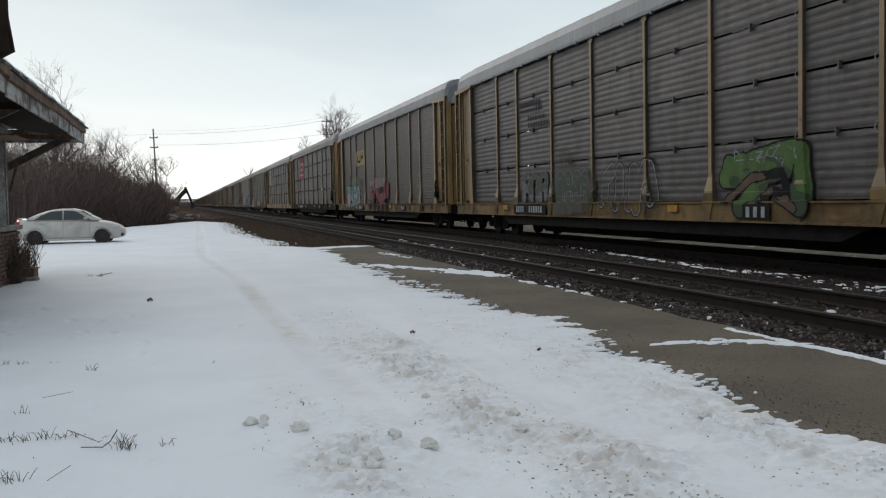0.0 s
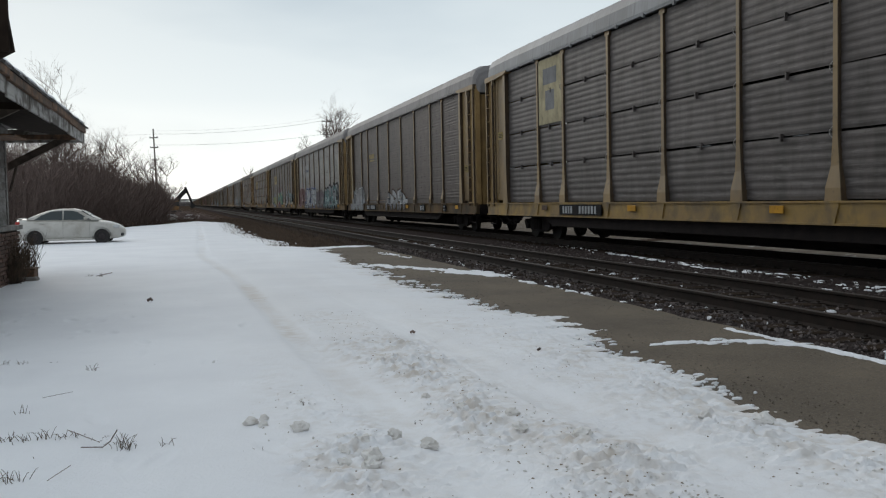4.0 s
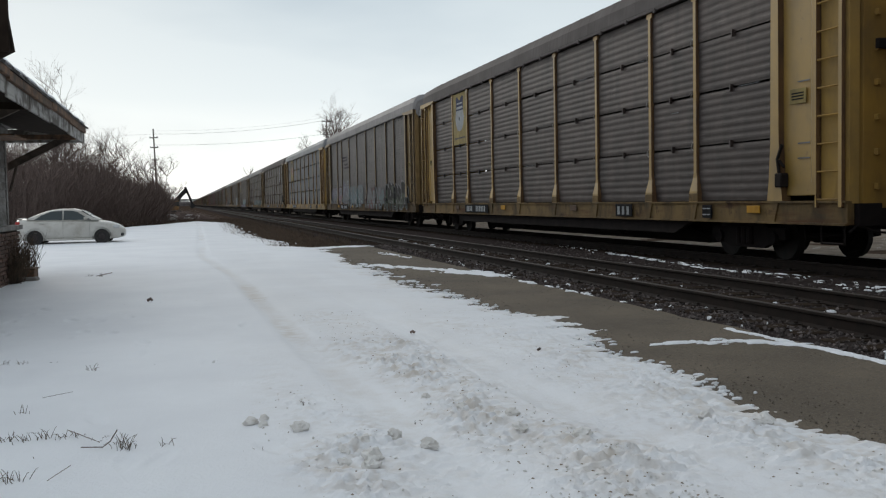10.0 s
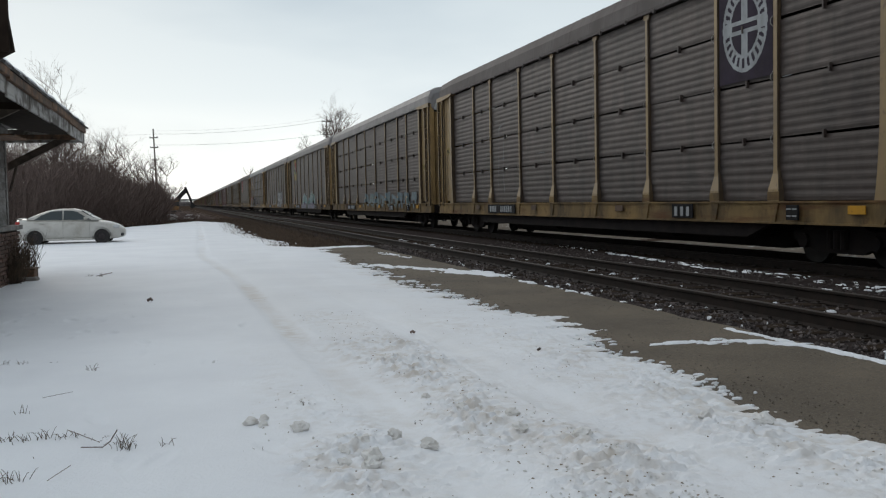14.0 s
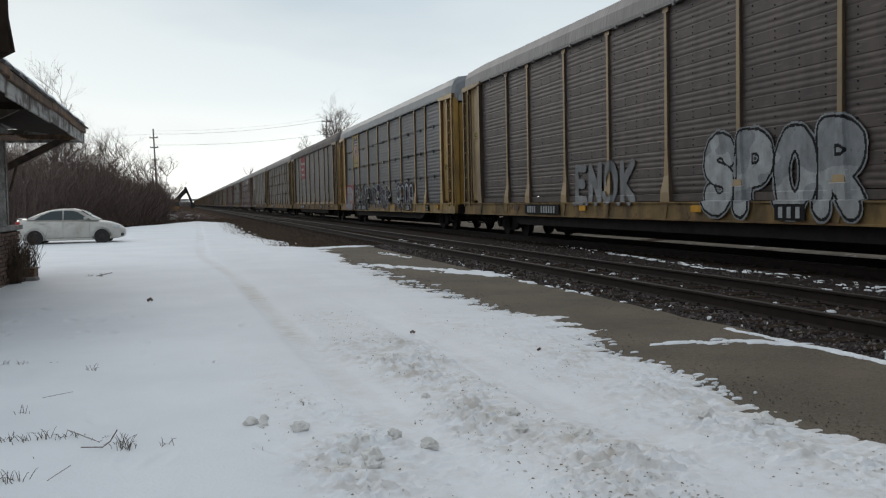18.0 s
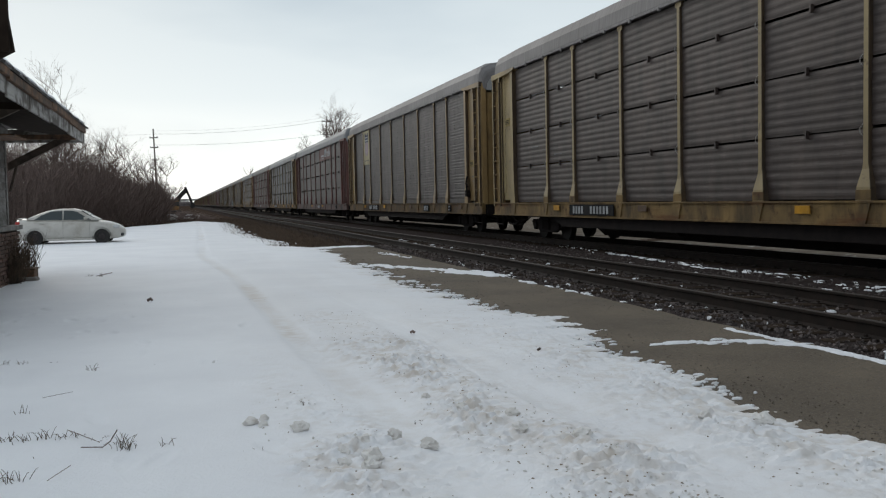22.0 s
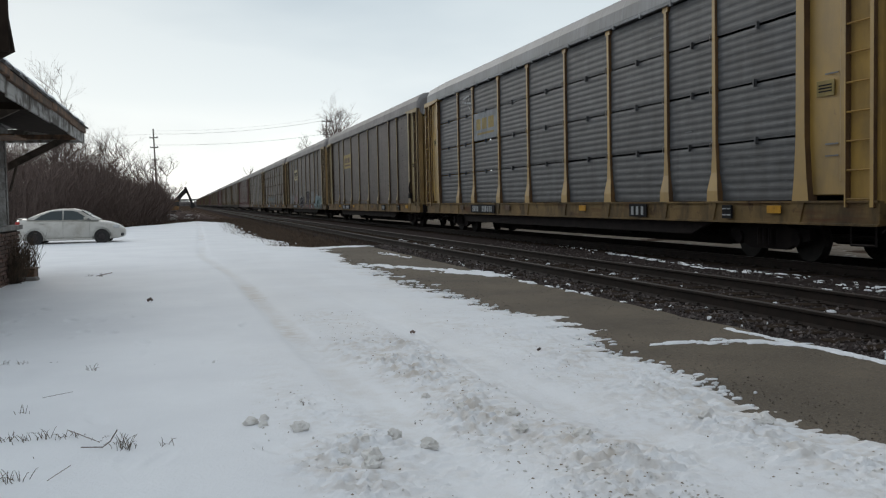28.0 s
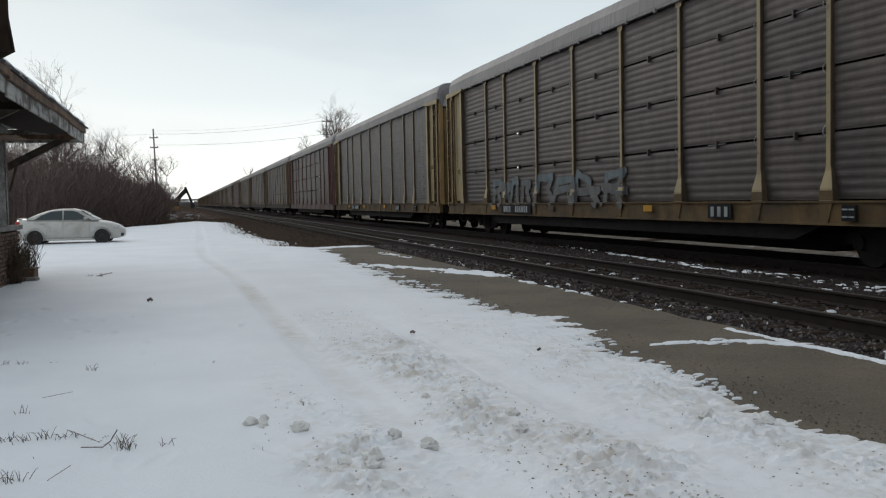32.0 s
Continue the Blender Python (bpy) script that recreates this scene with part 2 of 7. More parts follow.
BARK = mat("bare_bark", (0.185, 0.137, 0.120), 0.9, 0, (0.115, 0.087, 0.076), 4.0, vary=0.2, spec=0.15)
POLE = mat("grey_weathered_pole", (0.20, 0.165, 0.145), 0.85, 0, (0.13, 0.108, 0.095), 6.0, streak=((0.04, 0.035, 0.03), 0.6, (8, 8, 0.4)))

# ---------------------------------------------------------------- ground, tracks
NEAR_X, FAR_X = 7.26, 11.75      # centre lines of the two tracks
GZ = -0.17                       # level of the snow field (rail heads lie at z = 0)


def strip(name, x0, x1, ys, z, material, label, kind="structure", nx=2):
    b = Build()
    xs = [x0 + (x1 - x0) * i / (nx - 1) for i in range(nx)]
    b.add([(x, y, z) for y in ys for x in xs], [(j * nx + i, j * nx + i + 1, (j + 1) * nx + i + 1, (j + 1) * nx + i) for j in range(len(ys) - 1) for i in range(nx - 1)])
    return tagged(part(name, b, material), label, "ground", "", kind)


ground = strip("ground", -1500, 1500, [-600, -60, 60, 600, 3000], GZ - 0.16, GRASS, "flat winter ground of dead grass and thin snow", nx=9)


def lattice(ix, iy, seed):
    h = (ix.astype(np.int64) * 374761393 + iy.astype(np.int64) * 668265263 + seed * 974634777) & 0x7FFFFFFF
    h = ((h ^ (h >> 13)) * 1274126177) & 0x7FFFFFFF
    return ((h ^ (h >> 16)) & 0xFFFF) / 65535.0


def value_noise(x, y, seed=0):
    ix, iy = np.floor(x), np.floor(y)
    fx, fy = x - ix, y - iy
    fx, fy = fx * fx * (3 - 2 * fx), fy * fy * (3 - 2 * fy)
    a, b_, c, d = (lattice(ix + i, iy + j, seed) for i, j in ((0, 0), (1, 0), (0, 1), (1, 1)))
    return (a * (1 - fx) + b_ * fx) * (1 - fy) + (c * (1 - fx) + d * fx) * fy


def fbm(x, y, octaves=4, seed=0):
    t, amp = 0, 0.5
    for o in range(octaves):
        t = t + amp * (value_noise(x * 2 ** o, y * 2 ** o, seed + o) - 0.5)
        amp *= 0.55
    return t                     # about -0.5 .. 0.5


def rut_line(y):
    return np.interp(y, [3, 4, 5.2, 6.5, 7.6, 9.6, 13, 18.4, 25.9, 60], [1.38, 1.36, 1.30, 1.22, 1.18, 1.10, 1.05, 0.95, 0.45, 0.9])


def churned_strip(x, y):
    """Where wheels have broken the snow: strips between and beside the two tyre tracks."""
    u = x - rut_line(y)
    u = u + fbm(x * 1.2, y * 0.9, 3, 57) * 0.9
    w = 0.9 * np.exp(-((u - 0.60) / 0.42) ** 2) + 0.6 * np.exp(-((u + 0.48) / 0.30) ** 2) * np.clip((9 - y) / 3, 0.15, 1) + 0.55 * np.exp(-((u - 1.95) / 0.50) ** 2)
    return np.clip(w * np.clip((13.5 - y) / 8, 0.0, 1) * (0.45 + 0.95 * value_noise(x * 1.1, y * 0.8, 58)), 0, 1)


def snow_height(x, y):
    """Height of the snow over the field's level; below zero it lies under the ground."""
    edge = np.interp(y, [0, 6, 10, 12, 14, 17, 20, 24, 29, 31, 37, 50, 73, 84, 90], [4.25, 3.80, 3.95, 3.75, 3.62, 3.75, 3.60, 3.95, 3.9, 3.2, 2.8, 2.35, 2.9, 1.1, 0.2])
    far = np.interp(x, [-40, -15, -6, -2, 1, 3], [56, 58, 62, 72, 84, 84])
    side = np.minimum(edge - x, (far - y) * 0.35)
    big = fbm(x * 0.55, y * 0.4, 3, 3)
    ragged = side + big * 0.8 + fbm(x * 0.7, y * 1.6, 3, 11) * 0.9 + fbm(x * 3.2, y * 6.0, 4, 21) * 0.62 + fbm(x * 15, y * 24, 2, 23) * 0.42
    ragged = np.where(side > 1.6, 1.0, ragged)
    h = np.where(ragged > 0, 0.05 * (1 - np.exp(-np.maximum(ragged, 0) * 1.5)) + 0.004, np.maximum(ragged * 0.1, -0.06))
    inside = np.clip(ragged * 2.5, 0, 1)
    # gentle unevenness and old footprints
    h = h + inside * (fbm(x * 0.8, y * 0.8, 3, 31) * 0.035 + fbm(x * 4.5, y * 4.5, 2, 41) * 0.007)
    rut = rut_line(y)
    for off in (0.0, 1.15):
        d = (x - rut - off) / 0.17
        deep = 0.027 * (0.4 + value_noise(x * 1.3, y * 0.5, 51)) * (1.0 if off == 0 else np.clip((13 - y) / 5, 0.15, 1))
        h = h - deep * np.exp(-d ** 4) * inside
    # loose flakes and clods thrown up between and beside the tyre tracks
    churn = churned_strip(x, y) * inside
    patch = np.clip(2.1 * value_noise(x * 2.3, y * 2.3, 63) - 0.25, 0.08, 1.3)
    for f, amp, lo in ((7, 0.006, 0.50), (16, 0.022, 0.56), (29, 0.030, 0.55), (50, 0.010, 0.5)):
        c = value_noise(x * f + fbm(x * f * 0.6, y * f * 0.6, 2, 60) * 1.6, y * f, 61 + f)
        h = h + churn * patch * amp * np.clip((c - lo) / 0.06, 0, 1)
    h = h + churn * fbm(x * 22, y * 22, 2, 65) * 0.03 + inside * fbm(x * 2.2, y * 2.2, 2, 66) * 0.012
    rnd = random.Random(12)
    for i in range(26):
        fx, fy, turn = rnd.uniform(-2.2, 0.7), rnd.uniform(4.8, 14), rnd.uniform(-0.5, 0.5)
        d = ((x - fx + turn * (y - fy)) / 0.06) ** 2 + ((y - fy) / 0.15) ** 2
        h = h - 0.014 * np.exp(-d * d) * inside + 0.006 * np.exp(-(d - 2.2) ** 2) * inside * value_noise(x * 9, y * 9, 72)
    return h


def snow_sheet(xs, ys, name_):
    X, Y = np.meshgrid(xs, ys)
    Z = snow_height(X, Y) + GZ
    n, m_ = len(xs), len(ys)
    ids = np.arange(n * m_).reshape(m_, n)
    q = np.stack([ids[:-1, :-1], ids[:-1, 1:], ids[1:, 1:], ids[1:, :-1]], -1).reshape(-1, 4)
    q = q[(Z.reshape(-1)[q] > GZ - 0.05).any(1)]
    return np.stack([X, Y, Z], -1).reshape(-1, 3), q


def snow_field():
    def columns(step, left):
        xs = list(np.arange(left, 4.9, step))
        while xs[0] > -45:
            xs.insert(0, xs[0] - max(step * 1.4, (left - xs[0]) * 0.06 + step * 1.4))
        return np.array(xs)

    near, far = [-14 + 0.6 * i for i in range(30)], [14.0]
    while near[-1] < 14.0:
        near.append(min(14.0, near[-1] + max(0.018, 0.0036 * near[-1])))
    while far[-1] < 92:
        far.append(far[-1] + 0.0046 * far[-1])
    v, q = snow_sheet(columns(0.019, -2.4), np.array(near), "snow")
    v2, q2 = snow_sheet(columns(0.045, -2.6), np.array(far), "snow")
    v, q = np.concatenate([v, v2]), np.concatenate([q, q2 + len(v)])
    me = bpy.data.meshes.new("snow_cover")
    me.vertices.add(len(v))
    me.vertices.foreach_set("co", v.reshape(-1))
    me.loops.add(len(q) * 4)
    me.loops.foreach_set("vertex_index", q.reshape(-1).astype(np.int32))
    me.polygons.add(len(q))
    me.polygons.foreach_set("loop_start", np.arange(0, len(q) * 4, 4, dtype=np.int32))
    me.polygons.foreach_set("loop_total", np.full(len(q), 4, dtype=np.int32))
    me.polygons.foreach_set("use_smooth", np.ones(len(q), dtype=bool))
    me.materials.append(None)
    me.update()
    me.validate()
    x, y = v[:, 0], v[:, 1]
    lane = np.exp(-((x - rut_line(y) - 0.9) / 1.5) ** 4) * np.clip((40 - y) / 30, 0.2, 1)
    soil = lane * (0.03 + 0.10 * value_noise(x * 3.2, y * 0.5, 95)) + churned_strip(x, y) * np.clip(value_noise(x * 9, y * 9, 91) * 1.1 + value_noise(x * 26, y * 26, 92) * 1.1 - 0.86, 0, 1) * 0.9
    # a narrow brown tint also follows the left rut, mostly in mid-distance
    soil = soil + 0.16 * np.exp(-((x - rut_line(y) + 0.05) / 0.11) ** 2) * np.clip((y - 7) / 6, 0, 1) * np.clip((34 - y) / 8, 0, 1) * (0.4 + value_noise(x * 5, y * 1.5, 96))
    rim = np.clip(1 - (v[:, 2] - GZ) / 0.022, 0, 1) * 0.55 * value_noise(x * 12, y * 12, 93)
    at = me.attributes.new("dirt", "FLOAT", "POINT")
    at.data.foreach_set("value", np.clip(soil + rim, 0, 0.85).astype(np.float32))
    return tagged(part("snow_cover", me, SNOW), "thin trodden snow with tyre ruts and clods over a yard", "snow", "", "stuff")


snow_field()

# asphalt platform beside the near track, its edges crumbled
def platform():
    b = Build()
    ys = [-14 + 0.25 * i for i in range(177)]
    for i, y in enumerate(ys):
        w0 = 5.66 + 0.09 * (noise.noise((0, y * 1.3, 2)) + 0.6 * noise.noise((3, y * 5, 2)))
        z = GZ + 0.005
        b.v += [(3.05 + 0.1 * noise.noise((5, y, 0)), y, z - 0.10), (3.45, y, z - 0.01), (4.7, y, z + 0.006), (w0, y, z), (w0 + 0.05, y, z - 0.16)]
        if i:
            k = len(b.v) - 10
            for j in range(4):
                b.f.append((k + j, k + j + 1, k + j + 6, k + j + 5))
                b.m.append(0)
    return tagged(part("platform_pavement", b, ASPHALT), "worn brown-grey asphalt platform strip beside the track", "pavement", "", "structure")


platform()

# ballast bed under both tracks: shoulders, cribs between the ties
def ballast_bed():
    prof = [(5.35, -0.36), (5.72, -0.22), (6.0, -0.19), (8.5, -0.19), (9.0, -0.27), (9.9, -0.27), (10.3, -0.19), (13.2, -0.19), (14.3, -0.36)]
    ys = [-14.0]
    while ys[-1] < 1500:
        ys.append(ys[-1] + max(0.16, (ys[-1] - 8) * 0.03))
    xs = np.arange(5.35, 14.31, 0.14)
    X, Y = np.meshgrid(xs, np.array(ys))
    base = np.interp(X, [p[0] for p in prof], [p[1] for p in prof])
    Z = base + fbm(X * 3.1, Y * 3.1, 3, 81) * 0.07 * np.clip((60 - Y) / 40, 0, 1)
    n, m_ = len(xs), len(ys)
    ids = np.arange(n * m_).reshape(m_, n)
    q = np.stack([ids[:-1, :-1], ids[:-1, 1:], ids[1:, 1:], ids[1:, :-1]], -1).reshape(-1, 4)
    me = bpy.data.meshes.new("ballast")
    me.from_pydata(np.stack([X, Y, Z], -1).reshape(-1, 3).tolist(), [], q.tolist())
    me.materials.append(None)
    return tagged(part("ballast", me, BALLAST), "dark oily ballast under two railway tracks", "ballast", "", "structure")


ballast_bed()
gv_xs, gv_ys = np.arange(13.9, 34.1, 0.28), [-12.0]
while gv_ys[-1] < 420:
    gv_ys.append(gv_ys[-1] + max(0.28, gv_ys[-1] * 0.02))
gv_x, gv_y = np.meshgrid(gv_xs, np.array(gv_ys))
gv_z = GZ - 0.12 + fbm(gv_x * 0.7, gv_y * 0.5, 4, 85) * 0.22
gv = Build()
gv.v = np.stack([gv_x, gv_y, gv_z], -1).reshape(-1, 3).tolist()
gv.f = [(j * len(gv_xs) + i, j * len(gv_xs) + i + 1, (j + 1) * len(gv_xs) + i + 1, (j + 1) * len(gv_xs) + i) for j in range(len(gv_ys) - 1) for i in range(len(gv_xs) - 1)]
tagged(part("gravel_yard", gv, GRAVEL), "rough brown gravel with snow flecks beyond the tracks", "ground", "", "structure")


def rail_mesh():
    b = Build()
    prof = [(-0.075, -0.18), (0.075, -0.18), (0.075, -0.165), (0.012, -0.145), (0.012, -0.045), (0.036, -0.035), (0.036, -0.006), (0.028, 0.0), (-0.028, 0.0), (-0.036, -0.006), (-0.036, -0.035), (-0.012, -0.045), (-0.012, -0.145), (-0.075, -0.165)]
    ys = (-40, 10, 30, 60, 120, 300, 700, 1500)
    n = len(prof)
    b.v = [(x, y, z) for y in ys for x, z in prof]
    for i in range(len(ys) - 1):
        for j in range(n):
            k = (j + 1) % n
            b.f.append((i * n + j, i * n + k, (i + 1) * n + k, (i + 1) * n + j))
            b.m.append(1 if j in (6, 7, 8) else 0)
    return b.mesh("rail", 2)


RAIL_ME = rail_mesh()
tie_b = Build().box(-1.28, 1.28, -0.11, 0.11, -0.36, -0.172, 0.012)
for sx in (-0.7525, 0.7525):
    tie_b.slot = 1
    tie_b.box(sx - 0.17, sx + 0.17, -0.09, 0.09, -0.174, -0.160)
    for k in (-1, 1):
        tie_b.box(sx + k * 0.10 - 0.015, sx + k * 0.10 + 0.015, -0.05, -0.02, -0.162, -0.135)
TIE_ME = tie_b.mesh("tie", 2)
for x_, lab in ((NEAR_X, "empty railway track of rusty rails on dark wooden ties"), (FAR_X, "railway track carrying the train, rails on dark ties")):
    tr = thing("railway_track", lab, "track", "railway tracks", (x_, 0, 0), "structure")
    for sx in (-0.7525, 0.7525):
        part("rail", RAIL_ME, [RAIL, RAIL_TOP], tr, "steel rail with a worn bright head", (sx, 0, 0))
    for i in range(-12, 150 if x_ == NEAR_X else 90):
        part("tie", TIE_ME, [TIE, RAIL], tr, "", Matrix.Translation((random.uniform(-0.04, 0.04), 3.0 + i * 0.52 + random.uniform(-0.03, 0.03), random.uniform(-0.006, 0.004))) @ pose(0, 0, 0, 0, 0, random.uniform(-1.2, 1.2)))
    rest = Build()
    for i in range(150 if x_ == NEAR_X else 90, 330):
        rest.box(-1.28, 1.28, 3.0 + i * 0.52 - 0.11, 3.0 + i * 0.52 + 0.11, -0.36, -0.172)
    tagged(part("distant_ties", rest, TIE, tr), kind="stuff")

# ---------------------------------------------------------------- the train
POSTS = (-11.67, -8.97, -7.05, -4.20, -1.45, 1.45, 4.20, 7.05, 8.97, 11.67)
Z_SILL0, Z_SILL1, Z_EAVE = 0.73, 1.125, 5.40
HALF = 1.5


def ridges(z0, z1, pitch=0.15, depth=0.0065, gap=0.0):
    """(z, depth) pairs of a trapezoid corrugation between two heights."""
    n = max(1, round((z1 - z0 - 2 * gap) / pitch))
    p = (z1 - z0 - 2 * gap) / n
    out = [(z0, 0.0), (z0 + gap, 0.0)] if gap else [(z0, 0.0)]
    for i in range(n):
        z = z0 + gap + i * p
        out += [(z + 0.10 * p, 0.0), (z + 0.38 * p, depth), (z + 0.64 * p, depth), (z + 0.92 * p, 0.0)]
    out.append((z1, 0.0))
    return out


def sheet_mesh(name, y0, y1, prof, base=-1.455, lip=0.03):
    """Corrugated sheet on the near side with folded-in edges."""
    b = Build()
    n = len(prof)
    b.v = [(base - d, y, z) for y in (y0, y1) for z, d in prof]
    b.f = [(j, j + 1, n + j + 1, n + j) for j in range(n - 1)]
    b.m = [0] * (n - 1)
    for z, s in ((prof[0][0], 0), (prof[-1][0], n - 1)):
        b.add([(base, y0, z), (base, y1, z), (base + lip, y1, z), (base + lip, y0, z)], [(0, 1, 2, 3)])
    return b.mesh(name)


def screen_mesh(w, prof):
    """A tall ridged sheet with rows of dark bolt heads and vent holes on its flat bands."""
    b = Build()
    n = len(prof)
    b.add([(-1.455 - d, y, z) for y in (-w / 2, w / 2) for z, d in prof], [(j, j + 1, n + j + 1, n + j) for j in range(n - 1)])
    b.slot = 1
    cols = max(3, int(w / 0.55))
    for band in range(7):
        z = 1.32 + 0.58 * band + 0.47
        for c in range(cols):
            y = -w / 2 + (c + 0.5) * w / cols
            for dz in (-0.06, 0.06) if c % 2 else (-0.06, 0.06, -0.30):
                b.box(-1.472, -1.46, y - 0.012, y + 0.012, z + dz - 0.012, z + dz + 0.012)
    return b.mesh("screen", 2)


SPLITS = (1.135, 2.27, 3.34, 4.38, 5.36)
BAYS = [(POSTS[i] + 0.06, POSTS[i + 1] - 0.06) for i in range(9)]
PANEL_ME, SCREEN_ME = {}, {}
for y0, y1 in BAYS:
    w = round(y1 - y0, 3)
    if w not in SCREEN_ME:
        for r in range(4):
            PANEL_ME[w, r] = sheet_mesh("panel", -w / 2, w / 2, ridges(SPLITS[r] + 0.012, SPLITS[r + 1] - 0.028, 0.148))
        prof = []
        z = 1.32
        for band in range(7):
            prof += ridges(z, z + 0.36, 0.12, 0.006)
            prof += [(z + 0.37, 0.006), (z + 0.57, 0.006)]
            z += 0.58
        prof = [q for q in prof if q[0] < 5.34] + [(5.36, 0.0)]
        SCREEN_ME[w, 0] = screen_mesh(w, prof)
        SCREEN_ME[w, 1] = Build().box(-1.49, -1.44, -w / 2 + 0.02, w / 2 - 0.02, 1.14, 1.30, 0.006).mesh("kick_plate")


def post_mesh(prof):
    b = Build()
    rings = []
    for z, w in prof + [(5.12, 0.05), (5.24, 0.05), (5.26, 0.12), (5.38, 0.12)]:
        x0 = -1.56 if z < 1.4 else -1.515
        rings.append([(x0, -w, z), (x0, w, z), (x0 + 0.008, w + 0.012, z), (-1.44, w + 0.012, z), (-1.44, -w - 0.012, z), (x0 + 0.008, -w - 0.012, z)])
    b.loft(rings)
    b.m = [0 if i % 6 == 0 and i < 6 * (len(rings) - 1) else 1 for i in range(len(b.f))]      # outer face, flanks with shade in their colour
    return b.mesh("post", 2)


POST_LONG = post_mesh([(1.13, 0.20), (1.34, 0.185), (1.70, 0.10), (2.2, 0.060)])
POST_SHORT = post_mesh([(1.13, 0.165), (1.34, 0.15), (1.62, 0.075), (1.72, 0.054)])
SHORT_FOOT = (-1, 3, 6, 7, 10, 11, 16, 20, 22, 23, 24)
BASE_ME = Build().box(-1.566, -1.555, -0.17, 0.17, 1.14, 1.30, 0.004).mesh("post_foot")
LOOP_ME = Build().tube([(-1.50, 0.075, 0.10), (-1.53, 0.11, 0.05), (-1.53, 0.115, -0.03), (-1.50, 0.08, -0.08)], 0.012, 4).mesh("hinge_loop")
HINGE = mat("pale_galvanised_hinge", (0.30, 0.29, 0.28), 0.6, 0.2, (0.18, 0.15, 0.12), 20.0)
LATCH_ME = Build().box(-1.515, -1.45, -0.02, 0.02, -0.07, 0.07).mesh("latch")


def sill_mesh():
    b = Build()
    b.box(-1.56, -1.42, -13.62, 13.62, Z_SILL0, Z_SILL1, 0.012)
    b.box(-1.60, -1.56, -13.62, 13.62, Z_SILL1 - 0.03, Z_SILL1 + 0.005)
    b.box(-1.60, -1.56, -13.62, 13.62, Z_SILL0 - 0.005, Z_SILL0 + 0.03)
    for y in POSTS:
        b.loft([[(-1.585, y - w, z), (-1.585, y + w, z), (-1.55, y + w, z), (-1.55, y - w, z)] for z, w in ((Z_SILL0 + 0.02, 0.07), (Z_SILL1 - 0.02, 0.19))])
    return b.mesh("side_sill")


def roof_mesh():
    half = [(-1.56, 5.36), (-1.575, 5.44), (-1.545, 5.74), (-1.43, 5.98), (-1.13, 6.13), (-0.6, 6.20), (0, 6.22)]
    prof = half + [(-x, z) for x, z in half[-2::-1]]
    b = Build()
    rings, ys = [], []
    y = -13.0
    while y < 13.0:
        ys += [(y, 0.0), (y + 0.02, 0.005), (y + 0.10, 0.005), (y + 0.12, 0.0)]
        y += 1.30
    rings.append([(x * 0.88, -13.70, 5.10 + (z - 5.36) * 0.62) for x, z in prof])
    rings.append([(x * 0.95, -13.60, 5.26 + (z - 5.36) * 0.84) for x, z in prof])
    rings.append([(x * 0.985, -13.38, 5.35 + (z - 5.36) * 0.96) for x, z in prof])
    for yy, d in ys:
        rings.append([(x * (1 + d * 0.35), yy, z + d * (0.3 if abs(x) > 1.4 else 0.9)) for x, z in prof])
    rings.append([(x * 0.985, 13.38, 5.35 + (z - 5.36) * 0.96) for x, z in prof])
    rings.append([(x * 0.95, 13.60, 5.26 + (z - 5.36) * 0.84) for x, z in prof])
    rings.append([(x * 0.88, 13.70, 5.10 + (z - 5.36) * 0.62) for x, z in prof])
    b.loft(rings, close=False)
    n = len(prof)
    for r in (0, len(rings) - 1):
        b.f.append(tuple(r * n + j for j in range(n)))
        b.m.append(0)
    return b.mesh("roof")


def end_cap_mesh(s):
    """Pale plate that closes the end of the roof above the doors."""
    half = [(-1.56, 5.36), (-1.575, 5.44), (-1.545, 5.74), (-1.43, 5.98), (-1.13, 6.13), (-0.6, 6.20), (0, 6.22)]
    prof = half + [(-x, z) for x, z in half[-2::-1]]
    return Build().loft([[(x * 0.86, y, 5.11 + (z - 5.36) * 0.60) for x, z in prof] for y in (s * 13.70, s * 13.735)]).mesh("end_cap")


def eave_mesh():
    b = Build().box(-1.575, -1.47, -13.2, 13.2, 5.36, 5.43, 0.008)
    y = -12.9
    while y < 13:
        b.box(-1.60, -1.55, y - 0.035, y + 0.035, 5.31, 5.40)
        y += 1.37
    return b.mesh("eave_rail")


def far_side_mesh():
    b = Build()
    b.box(1.42, 1.50, -13.62, 13.62, Z_SILL0, 5.40)
    return b.mesh("side_wall")


UNDER_Z = 0.18


